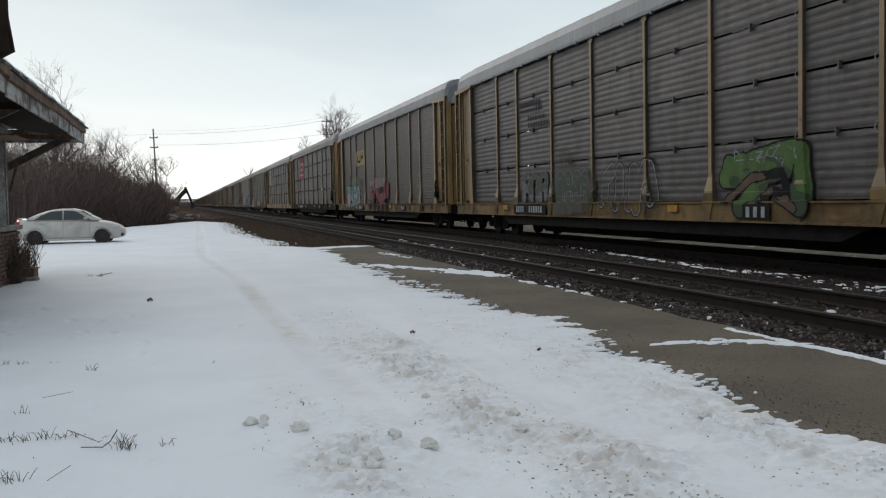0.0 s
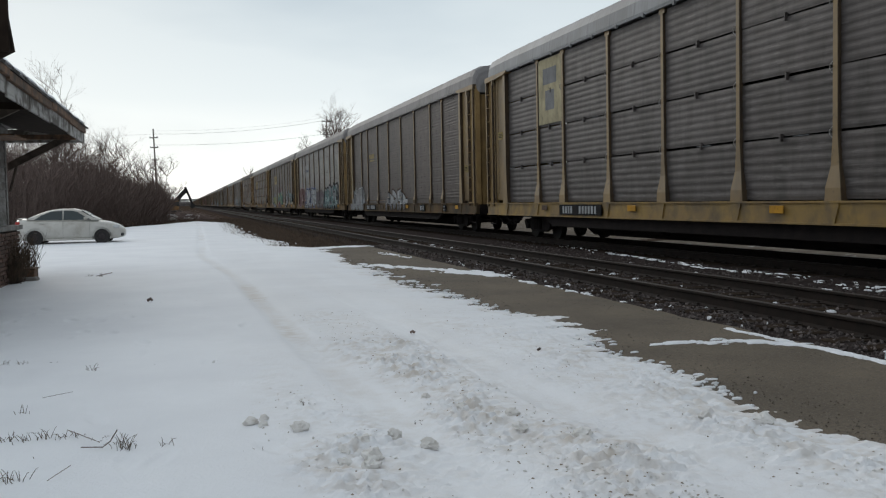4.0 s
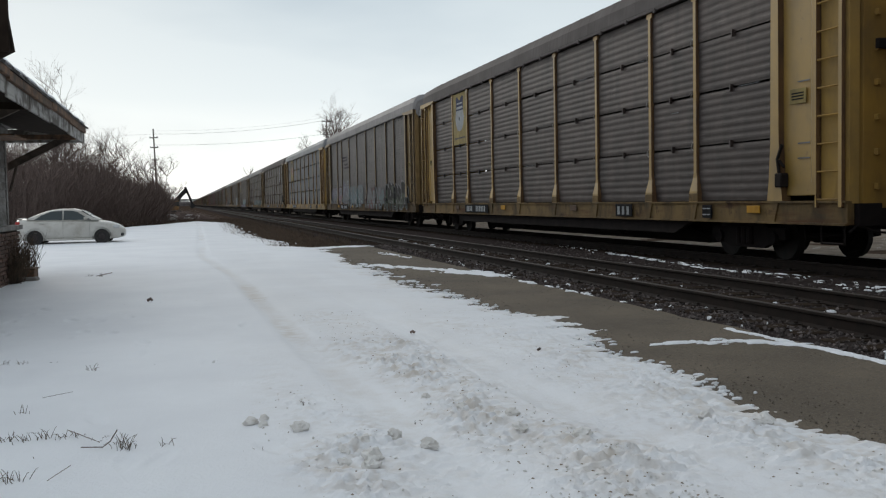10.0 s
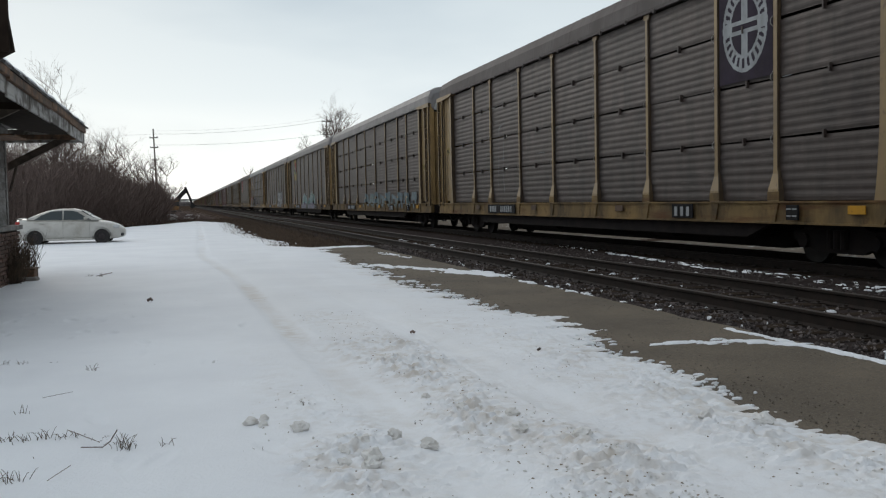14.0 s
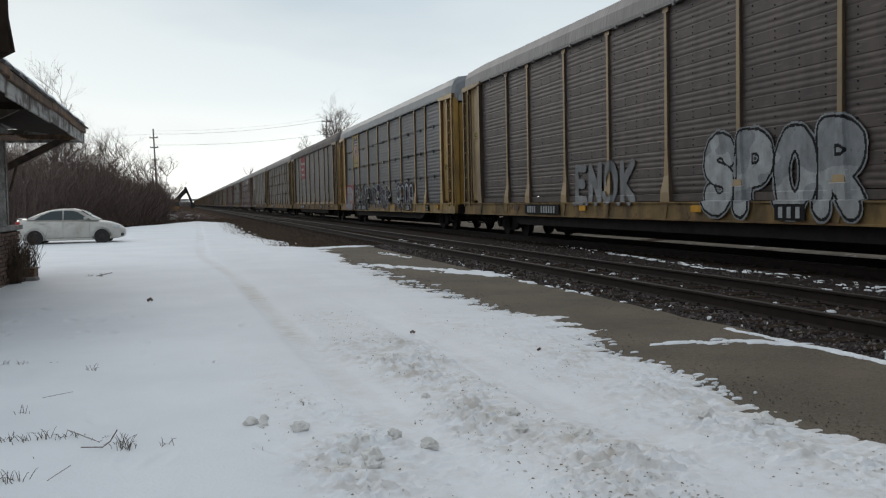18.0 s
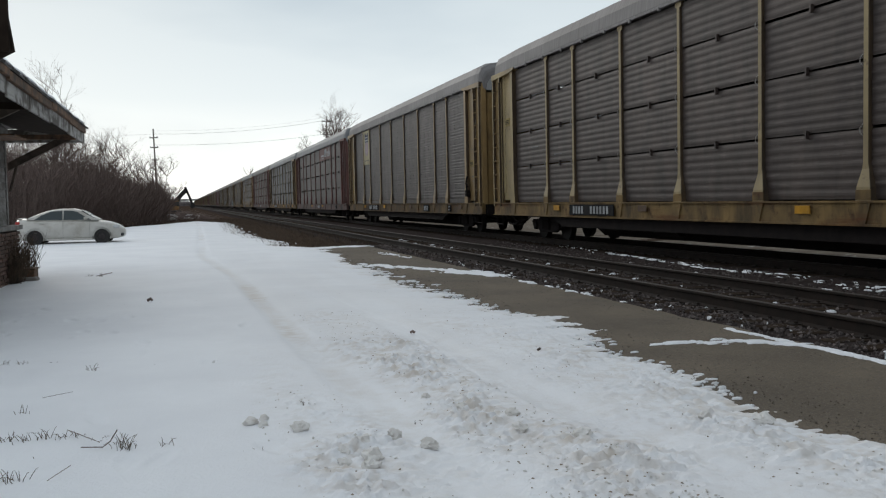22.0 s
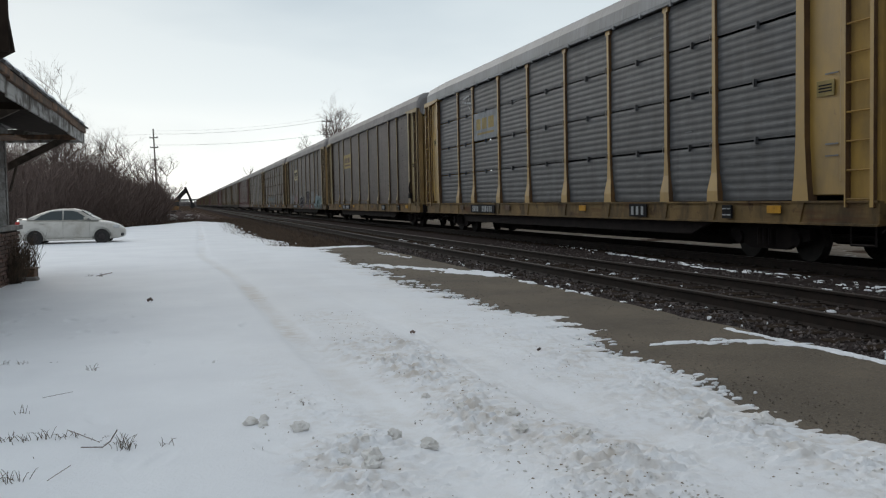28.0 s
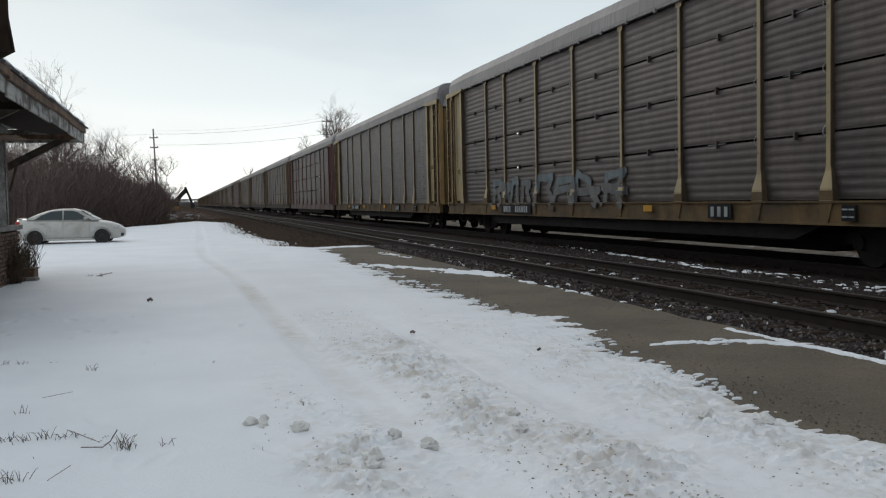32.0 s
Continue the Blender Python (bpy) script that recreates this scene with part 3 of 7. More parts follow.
def under_mesh():
    b = Build()
    b.box(-1.42, 1.42, -13.3, 13.3, 0.86, 1.10)
    b.box(-0.32, 0.32, -13.6, 13.6, 0.62, 0.90)
    b.loft([[(-0.33, y, 0.9), (0.33, y, 0.9), (0.33, y, z), (-0.33, y, z)] for y, z in ((-8.8, 0.62), (-7.6, UNDER_Z), (7.6, UNDER_Z), (8.8, 0.62))])
    for i in range(-4, 5):
        b.loft([[(x, i * 1.8 - 0.06, 0.9), (x, i * 1.8 + 0.06, 0.9), (x, i * 1.8 + 0.06, z), (x, i * 1.8 - 0.06, z)] for x, z in ((-1.44, 0.72), (-0.33, 0.42), (0.33, 0.42), (1.44, 0.72))])
    b.loft([[(-1.46, y, 0.74), (-1.36, y, 0.74), (-1.36, y, z), (-1.46, y, z)] for y, z in ((-8.7, 0.70), (-8.0, 0.45), (8.0, 0.45), (8.7, 0.70))])
    for y in (-4.6, 2.2):
        b.tube([(-1.0, y, 0.5), (-1.0, y + 1.1, 0.5)], 0.17, 10)
    b.box(-1.25, -0.75, -1.2, -0.5, 0.40, 0.78, 0.03)
    for s in (-1, 1):
        b.box(-1.40, 1.40, s * 13.60 - 0.10, s * 13.60 + 0.10, 0.72, 1.08)
    b.tube([(-0.62, -12.5, 0.50), (-0.62, 12.5, 0.50)], 0.025, 5)
    return b.mesh("underframe")


def end_panel_mesh(s):
    """The smooth end section between the last post and the ladder, with a pressed fold; s: -1 front, 1 rear."""
    b = Build()
    y0, y1 = sorted((s * 11.85, s * 12.80))
    b.box(-1.47, -1.37, y0, y1, 1.22, 5.36, 0.015)
    f = s * 12.62
    b.loft([[(-1.475, f, z), (-1.505, f + s * 0.05, z), (-1.505, f + s * 0.13, z), (-1.475, f + s * 0.17, z), (-1.42, f + s * 0.17, z), (-1.42, f, z)] for z in (1.45, 5.25)])
    return flanked(b.mesh("end_panel", 2))


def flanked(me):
    """Faces that look along the car take the second, darker material with painted shade."""
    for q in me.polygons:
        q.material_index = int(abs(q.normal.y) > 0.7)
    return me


def end_post_mesh(s):
    f = s * 11.75
    return flanked(Build().loft([[(-1.58, f - w, z), (-1.58, f + w, z), (-1.40, f + w, z), (-1.40, f - w, z)] for z, w in ((1.13, 0.22), (1.5, 0.17), (2.2, 0.12), (5.38, 0.10))]).mesh("end_post", 2))


def column_mesh(s):
    return flanked(Build().box(-1.53, -1.39, s * 12.86 - 0.05, s * 12.86 + 0.05, 1.15, 5.34, 0.008).mesh("ladder_column", 2))


def corner_sheet_mesh(s):
    """Sheet behind the ladder, folded round the corner of the car."""
    y0, y1 = sorted((s * 12.804, s * 13.56))
    b = Build().box(-1.50, -1.40, y0, y1, 1.10, 5.36, 0.015)
    e = s * 13.56
    b.loft([[(-1.41, e - s * 0.01, z), (-1.495, e - s * 0.06, z), (-1.52, e - s * 0.05, z), (-1.51, e + s * 0.05, z), (-1.36, e + s * 0.09, z), (-1.36, e, z)] for z in (1.08, 5.355)])
    return b.mesh("corner_sheet")


def head_plate_mesh(s):
    """Bracket plate under the roof over the end section, tapering towards the last bay."""
    b = Build()
    b.loft([[(-1.615, s * y, z0), (-1.40, s * y, z0), (-1.40, s * y, 5.41), (-1.615, s * y, 5.41)] for y, z0 in ((11.45, 5.36), (11.75, 5.30), (12.7, 5.26), (13.60, 5.24))])
    b.box(-1.63, -1.58, min(s * 12.75, s * 12.87), max(s * 12.75, s * 12.87), 5.10, 5.27, 0.01)
    return flanked(b.mesh("head_plate", 2))


def end_door_mesh(s, k):
    """One leaf of the folding doors, with two raised panels; k: side of the car."""
    b = Build()
    b.loft([[(k * 0.02, s * 13.76, z), (k * 0.75, s * 13.74, z), (k * 1.28, s * 13.64, z), (k * 1.34, s * 13.56, z), (k * 1.28, s * 13.54, z), (k * 0.02, s * 13.66, z)] for z in (1.0, 5.04)])
    for z0, z1 in ((1.5, 2.45), (3.9, 4.8)):
        b.box(min(k * 0.25, k * 0.9), max(k * 0.25, k * 0.9), s * 13.745 - 0.03, s * 13.745 + 0.03, z0, z1, 0.01)
    for x in (0.16, 1.1):
        for z in np.arange(1.3, 4.9, 0.55):
            b.box(k * x - 0.03, k * x + 0.03, s * 13.74 - 0.045, s * 13.74 + 0.045, float(z), float(z) + 0.10, 0.008)
    return b.mesh("end_door")


def ladder_mesh(s):
    b = Build()
    for y, w in ((s * 12.90, 0.022), (s * 13.50, 0.045)):
        b.box(-1.61, -1.54, y - w, y + w, 1.02, 5.24, 0.006)
        for z in (1.25, 3.1, 4.9):
            b.box(-1.55, -1.40, y - 0.015, y + 0.015, z - 0.03, z + 0.03)
    return flanked(b.mesh("ladder", 2))


RUNG_ME = Build().tube([(-1.585, -0.29, 0), (-1.585, 0.29, 0)], 0.018, 6).mesh("rung")


def wheel_mesh():
    b = Build()
    rings = []
    for x, r in ((-0.07, 0.30), (-0.07, 0.415), (0.05, 0.420), (0.055, 0.445), (0.075, 0.445), (0.075, 0.33), (0.02, 0.30), (0.02, 0.12), (0.08, 0.11)):
        rings.append([(x, r * math.cos(a), r * math.sin(a)) for a in [2 * math.pi * i / 20 for i in range(20)]])
    b.loft(rings)
    return b.mesh("wheel")


def frame_mesh():
    b = Build()
    top = [(-1.25, 0.42), (-1.22, 0.60), (-0.72, 0.62), (-0.45, 0.74), (0.45, 0.74), (0.72, 0.62), (1.22, 0.60), (1.25, 0.42), (0.9, 0.36), (0.55, 0.22), (-0.55, 0.22), (-0.9, 0.36)]
    b.loft([[(x, y, z) for y, z in top] for x in (-0.06, 0.06)])
    for y in (-0.9, 0.9):
        b.tube([(-0.12, y, 0.42), (0.05, y, 0.42)], 0.13, 12)
    for y in (-0.17, 0.0, 0.17):
        b.tube([(-0.09, y, 0.30), (-0.09, y, 0.62)], 0.075, 8)
    return b.mesh("side_frame")


AXLE_ME = Build().tube([(-0.95, 0, 0), (0.95, 0, 0)], 0.075, 8).mesh("axle")
BOLSTER_ME = Build().box(-1.0, 1.0, -0.2, 0.2, 0.42, 0.66, 0.02).mesh("bolster")
WHEEL_ME, FRAME_ME = wheel_mesh(), frame_mesh()
SILL_ME, ROOF_ME, EAVE_ME, FARSIDE_ME, UNDER_ME = sill_mesh(), roof_mesh(), eave_mesh(), far_side_mesh(), under_mesh()
ENDP_ME = {s: end_panel_mesh(s) for s in (-1, 1)}
CAP_ME = {s: end_cap_mesh(s) for s in (-1, 1)}
ENDPOST_ME = {s: end_post_mesh(s) for s in (-1, 1)}
COLUMN_ME = {s: column_mesh(s) for s in (-1, 1)}
CORNER_ME = {s: corner_sheet_mesh(s) for s in (-1, 1)}
ENDD_ME = {(s, q): end_door_mesh(s, q) for s in (-1, 1) for q in (-1, 1)}
HEAD_ME = {s: head_plate_mesh(s) for s in (-1, 1)}
LADDER_ME = {s: ladder_mesh(s) for s in (-1, 1)}


def coupler_mesh(s):
    b = Build()
    b.loft([[(-w, s * y, 0.83 - h), (w, s * y, 0.83 - h), (w, s * y, 0.83 + h), (-w, s * y, 0.83 + h)] for y, w, h in ((13.4, 0.09, 0.09), (13.85, 0.09, 0.09), (13.9, 0.16, 0.15), (14.3, 0.14, 0.14))])
    return b.mesh("coupler")


def hose_mesh(s):
    b = Build()
    if s:
        b.tube([(-0.35, s * 13.5, 0.75), (-0.40, s * 13.8, 0.50), (-0.38, s * 14.1, 0.32), (-0.3, s * 14.3, 0.36)], 0.03, 6)
    return b.mesh("air_hose")


def lever_mesh(s):
    return Build().tube([(-0.30, s * 13.5, 0.86), (-0.55, s * 13.7, 0.70), (-0.9, s * 13.72, 0.60), (-1.1, s * 13.72, 0.62), (-1.35, s * 13.6, 0.74), (-1.5, s * 13.6, 0.62)], 0.022, 6).mesh("uncoupling_lever")


def step_mesh(s):
    return Build().tube([(-1.5, s * 13.2 - 0.28, 0.74), (-1.5, s * 13.2 - 0.28, 0.42), (-1.5, s * 13.2 + 0.28, 0.42), (-1.5, s * 13.2 + 0.28, 0.74)], 0.025, 4).mesh("sill_step")


COUPLER_ME = {s: coupler_mesh(s) for s in (-1, 1)}
HOSE_ME = {s: hose_mesh(s) for s in (-1, 1)}
PIPE_ME = Build().tube([(-1.25, 13.5, 0.74), (-1.28, 13.1, 0.60), (-1.30, 12.7, 0.44), (-1.28, 12.3, 0.42), (-1.25, 12.0, 0.56), (-1.2, 11.5, 0.60)], 0.032, 6).tube([(-1.2, 13.3, 0.72), (-1.22, 12.8, 0.66), (-1.22, 12.2, 0.52), (-1.2, 11.9, 0.50), (-1.15, 11.3, 0.66)], 0.028, 6).mesh("brake_pipe")
LEVER_ME = {s: lever_mesh(s) for s in (-1, 1)}
STEP_ME = {s: step_mesh(s) for s in (-1, 1)}
CAR_PITCH, CAR_SPEED, CAR_START = 28.6, 22.31, 20.98
# metres by which the train runs behind (+) or ahead (-) of an even speed
TRAIN_LAG = [(0.0, -0.18), (1.0, -0.20), (2.0, -0.42), (6.0, -0.53), (13.0, -0.56), (14.0, 0.18), (17.0, 0.02), (20.0, 0.0), (24.0, 0.0), (28.0, -0.08), (32.0, -0.06)]


def car_start(k):
    """Where the car's middle stands at the start."""
    return CAR_START + CAR_PITCH * (k + 1)


# flanks: darker copies of the paint, shade put into the colour under grime streaks
FLANK_SHADE = mat("shaded_grimy_post_flank", (0.092, 0.063, 0.036), 0.75, 0, (0.058, 0.041, 0.027), 1.5, streak=(GRIME, 0.6, (1, 1, 0.4)), vary=0.15, spec=0.2)
FLANK_BRIGHT_SHADE = mat("shaded_grimy_bright_flank", (0.145, 0.080, 0.032), 0.7, 0, (0.085, 0.048, 0.026), 1.5, streak=(GRIME, 0.5, (1, 1, 0.4)), vary=0.12, spec=0.2)
# door yellow dimmed: the colour holds shade of the car gap, plus grime
DOOR_DULL = mat("dulled_olive_yellow_end_door", (0.25, 0.163, 0.066), 0.8, 0, (0.17, 0.11, 0.05), 1.2, streak=(GRIME, 0.6, (1, 1, 0.35)), dirt=((0.17, 0.11, 0.055), 4.0, 0.62, 0.6), vary=0.2, spec=0.15)
# browner door for the distant cars
DOOR_BROWN = mat("brown_end_door", (0.13, 0.075, 0.042), 0.8, 0, (0.075, 0.044, 0.029), 1.2, streak=(GRIME, 0.5, (1, 1, 0.35)), dirt=((0.22, 0.14, 0.06), 3.0, 0.62, 0.6), vary=0.2, spec=0.15)
CAP_PALE = mat("pale_grey_end_plate", (0.34, 0.34, 0.335), 0.7, 0, (0.24, 0.235, 0.225), 1.5, streak=(GRIME, 0.4, (1, 1, 0.4)), vary=0.15, spec=0.2)
# maroon darkened to paint in the shade between two cars
DOOR_GAP_SHADE = mat("gap_shaded_maroon_end_door", (0.05, 0.021, 0.018), 0.8, 0, (0.03, 0.015, 0.013), 1.2, streak=(GRIME, 0.4, (1, 1, 0.35)), spec=0.15)
CORNER_RUST = mat("rust_stained_corner_sheet", (0.30, 0.195, 0.08), 0.65, 0, (0.22, 0.14, 0.06), 1.3, lo=0.45, hi=0.65, streak=((0.09, 0.055, 0.032), 0.5, (1, 1, 0.3)), vary=0.15, spec=0.2)
# bright yellow with gap shade and grime in the colour
DOOR_BRIGHT = mat("dulled_bright_yellow_end_door", (0.33, 0.19, 0.04), 0.7, 0, (0.25, 0.145, 0.04), 1.1, streak=(GRIME, 0.5, (1, 1, 0.35)), dirt=((0.12, 0.06, 0.03), 4.0, 0.62, 0.6), vary=0.1, spec=0.2)
CORNER_BRIGHT = mat("dusty_bright_yellow_corner_sheet", (0.34, 0.205, 0.05), 0.6, 0, (0.24, 0.15, 0.05), 1.2, streak=(GRIME, 0.45, (1, 1, 0.3)), vary=0.1, spec=0.2)
CORNER = {YEL.name: CORNER_RUST, YEL_PALE.name: CORNER_RUST, YEL_BRIGHT.name: CORNER_BRIGHT}
FLANK = {YEL.name: FLANK_SHADE, YEL_PALE.name: FLANK_SHADE, YEL_BRIGHT.name: FLANK_BRIGHT_SHADE}
DOOR = {YEL.name: DOOR_DULL, YEL_PALE.name: DOOR_DULL, YEL_BRIGHT.name: DOOR_BRIGHT, MAROON.name: DOOR_GAP_SHADE}
# duller, browner yellow for the distant cars
YEL_DULL = mat("dull_yellow_paint", (0.17, 0.12, 0.065), 0.7, 0, (0.11, 0.08, 0.05), 1.0, streak=(GRIME, 0.6, (0.9, 0.9, 0.3)), vary=0.2, spec=0.2)
SILL_DARK = mat("dark_rusty_yellow_sill", (0.147, 0.094, 0.040), 0.75, 0, (0.070, 0.050, 0.032), 1.2, streak=((0.035, 0.028, 0.021), 0.8, (1.0, 1.0, 0.8), 1.8), scuff=((0.129, 0.055, 0.022), 0.6, 2.0), dirt=((0.351, 0.209, 0.040), 2.6, 0.66, 0.7), vary=0.15, spec=0.15)
SILL_DULL = mat("dark_grimed_sill", (0.07, 0.055, 0.038), 0.8, 0, (0.04, 0.034, 0.028), 1.0, vary=0.2, spec=0.15)


def autorack(k, style, paint, side, roof, label, sill=None):
    """One car of the train. Front end at local -y. style: 'panel' (four sheets a bay) or 'screen' (one tall perforated sheet a bay)."""
    car = thing("autorack_car", label, "railway car", "cars of the train", (FAR_X, car_start(k) + TRAIN_LAG[0][1], 0))
    sill = sill or (SILL_MAROON if paint is MAROON else SILL_BRIGHT if k in (2, 9, 14) else SILL_DULL if k > 25 else SILL_DARK if k in (3, 8, 12, 17, 23, 24, 25) else SILL_YEL)
    part("side_sill", SILL_ME, sill, car)
    part("underframe", UNDER_ME, UNDER, car, "grimy black underframe")
    part("roof", ROOF_ME, roof, car, "corrugated sheet-metal roof")
    part("eave_rail", EAVE_ME, roof, car)
    part("side_wall", FARSIDE_ME, side, car)
    for i, y in enumerate(POSTS[1:-1]):
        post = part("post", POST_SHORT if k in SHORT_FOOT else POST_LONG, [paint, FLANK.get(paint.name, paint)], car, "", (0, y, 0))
        if k in SHORT_FOOT:
            part("post_foot", BASE_ME, sill, post, "grimy post foot")
    near = k <= 25
    for i, (y0, y1) in enumerate(BAYS):
        w, c = round(y1 - y0, 3), (y0 + y1) / 2
        if style == "panel" and k < 32:
            for r in range(4):
                part("panel", PANEL_ME[w, r], side, car, "", Matrix.Translation((random.uniform(-0.008, 0.008), c, random.uniform(-0.010, 0.010))) @ pose(0, 0, 0, random.uniform(-0.28, 0.28), 0, random.uniform(-0.25, 0.25)))
                if r and near and i:
                    part("hinge_loop", LOOP_ME, HINGE, car, "", (0, y0 - 0.06, SPLITS[r] - 0.02 + random.uniform(-0.03, 0.03)))
                if r and near:
                    part("latch", LATCH_ME, side, car, "", (0, c + random.uniform(-0.1, 0.1), SPLITS[r] - 0.02))
        else:
            part("screen", SCREEN_ME[w, 0], [side, UNDER], car, "", (random.uniform(-0.006, 0.006), c, 0))
            part("kick_plate", SCREEN_ME[w, 1], paint if k in (5, 15) else side, car, "", (0, c, 0))
    for s in (-1, 1):
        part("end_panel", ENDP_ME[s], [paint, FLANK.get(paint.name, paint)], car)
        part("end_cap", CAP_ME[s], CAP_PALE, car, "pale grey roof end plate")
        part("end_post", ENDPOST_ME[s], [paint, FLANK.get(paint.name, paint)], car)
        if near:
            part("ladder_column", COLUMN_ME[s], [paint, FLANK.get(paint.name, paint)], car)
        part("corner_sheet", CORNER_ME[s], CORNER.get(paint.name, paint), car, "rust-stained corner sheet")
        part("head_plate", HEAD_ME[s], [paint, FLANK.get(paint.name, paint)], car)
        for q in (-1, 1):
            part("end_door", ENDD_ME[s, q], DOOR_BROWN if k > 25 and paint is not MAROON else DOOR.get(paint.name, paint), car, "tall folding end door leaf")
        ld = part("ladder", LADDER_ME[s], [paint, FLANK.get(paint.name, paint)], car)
        if near:
            for z in np.arange(1.15, 5.1, 0.46):
                # rungs reuse the door colour, dimmer than the paint
                part("rung", RUNG_ME, DOOR.get(paint.name, paint), ld, "", (0, s * 13.20, float(z)))
        tk = thing("truck", "", "")
        tk.parent = car
        tk.matrix_local = Matrix.Translation((0, s * 10.1, 0))
        part("bolster", BOLSTER_ME, UNDER, tk)
        for y in (-0.9, 0.9):
            if k < 32:
                part("axle", AXLE_ME, WHEEL, tk, "", (0, y, 0.42))
            for x in (-1, 1):
                part("wheel", WHEEL_ME, WHEEL, tk, "", Matrix.Translation((x * 0.7525, y, 0.42)) @ pose(0, 0, 0, 0, 0, 0 if x < 0 else 180))
        for x in (-1, 1):
            part("side_frame", FRAME_ME, UNDER, tk, "", (x * 1.0, 0, 0))
        part("coupler", COUPLER_ME[s], UNDER, car)
        if near:
            part("air_hose", HOSE_ME[s], UNDER, car)
            part("uncoupling_lever", LEVER_ME[s], UNDER, car)
            part("sill_step", STEP_ME[s], UNDER, car)
            if s == 1:
                part("brake_pipe", PIPE_ME, UNDER, car, "black looped brake pipe")
    return car


G, B_, R_ = GREY_SIDE, BLUE_SIDE, BROWN_SIDE
SPEC = [
    (-1, "panel", YEL, G, ROOF_LIGHT, "yellow-posted grey autorack car with green spray-painted lettering"),
    (0, "screen", YEL, R_, ROOF_LIGHT, "grey perforated autorack car with white and red spray paint"),
    (1, "panel", YEL, G, ROOF_GREY, "grey autorack car with a red sign and dark sill", UNDER),
    (2, "panel", YEL, G, ROOF_LIGHT, "grey autorack car with yellow posts and cream sign"),
    (3, "screen", YEL, R_, ROOF_GREY, "brownish perforated autorack car with a yellow sign"),
    (4, "screen", YEL, LIGHT_SIDE, ROOF_GREY, "pale grey autorack car with purple and teal spray paint"),
    (5, "screen", YEL, R_, ROOF_GREY, "brown-grey autorack car with multicoloured spray paint"),
    (6, "panel", YEL_BRIGHT, R_, ROOF_GREY, "brown-grey autorack car with a yellow sign"),
    (7, "panel", YEL_BRIGHT, R_, ROOF_BROWN, "grimy brown-grey autorack car with a yellow and white sign"),
    (8, "screen", YEL, G, ROOF_GREY, "grey perforated autorack car with white spray paint"),
    (9, "panel", YEL_BRIGHT, B_, ROOF_LIGHT, "clean blue-grey autorack car with bright yellow posts"),
    (10, "panel", YEL, R_, ROOF_BROWN, "brown-roofed autorack car with a round white emblem"),
    (11, "panel", YEL, R_, ROOF_GREY, "grimy brown-grey autorack car with yellow posts"),
    (12, "screen", YEL, R_, ROOF_GREY, "olive-grey perforated autorack car with a red and green sign"),
    (13, "screen", YEL, R_, ROOF_GREY, "tan-grey autorack car with big white bubble letters"),
    (14, "panel", YEL_BRIGHT, B_, ROOF_LIGHT, "blue-grey autorack car with black and white spray paint"),
    (15, "screen", YEL, G, ROOF_BROWN, "light grey perforated autorack car with a red sign"),
    (16, "panel", YEL_PALE, R_, ROOF_GREY, "grimy autorack car with pale yellow ends"),
    (17, "screen", YEL, G, ROOF_GREY, "greenish grey perforated autorack car with a cream sign"),
    (18, "panel", MAROON, G, ROOF_LIGHT, "maroon-framed autorack car with grey side sheets"),
    (19, "panel", YEL, B_, ROOF_LIGHT, "grey autorack car with yellow posts"),
    (20, "panel", MAROON, R_, ROOF_GREY, "maroon-framed autorack car with grimy side sheets"),
    (21, "panel", YEL_BRIGHT, B_, ROOF_LIGHT, "blue-grey autorack car with bright yellow posts and sign"),
    (22, "screen", YEL_PALE, R_, ROOF_GREY, "brown-grey perforated autorack car with a yellow sign"),
    (23, "screen", YEL_PALE, R_, ROOF_GREY, "brown-grey autorack car with pale blue spray paint"),
    (24, "panel", YEL_PALE, R_, ROOF_GREY, "grimy autorack car with pale posts and faded spray paint"),
    (25, "screen", YEL_PALE, G, ROOF_GREY, "pale perforated autorack car with faded yellow posts"),
]
for k in range(26, 50):
    SPEC.append((k, ("panel", "screen")[k * 7 % 3 % 2], (YEL_DULL, YEL_DULL, MAROON, YEL_DULL)[k % 4], (R_, G, R_)[k % 3], (ROOF_GREY, ROOF_BROWN)[k % 5 == 0], "distant grimy autorack car in the train"))
CARS = {row[0]: autorack(*row) for row in SPEC}

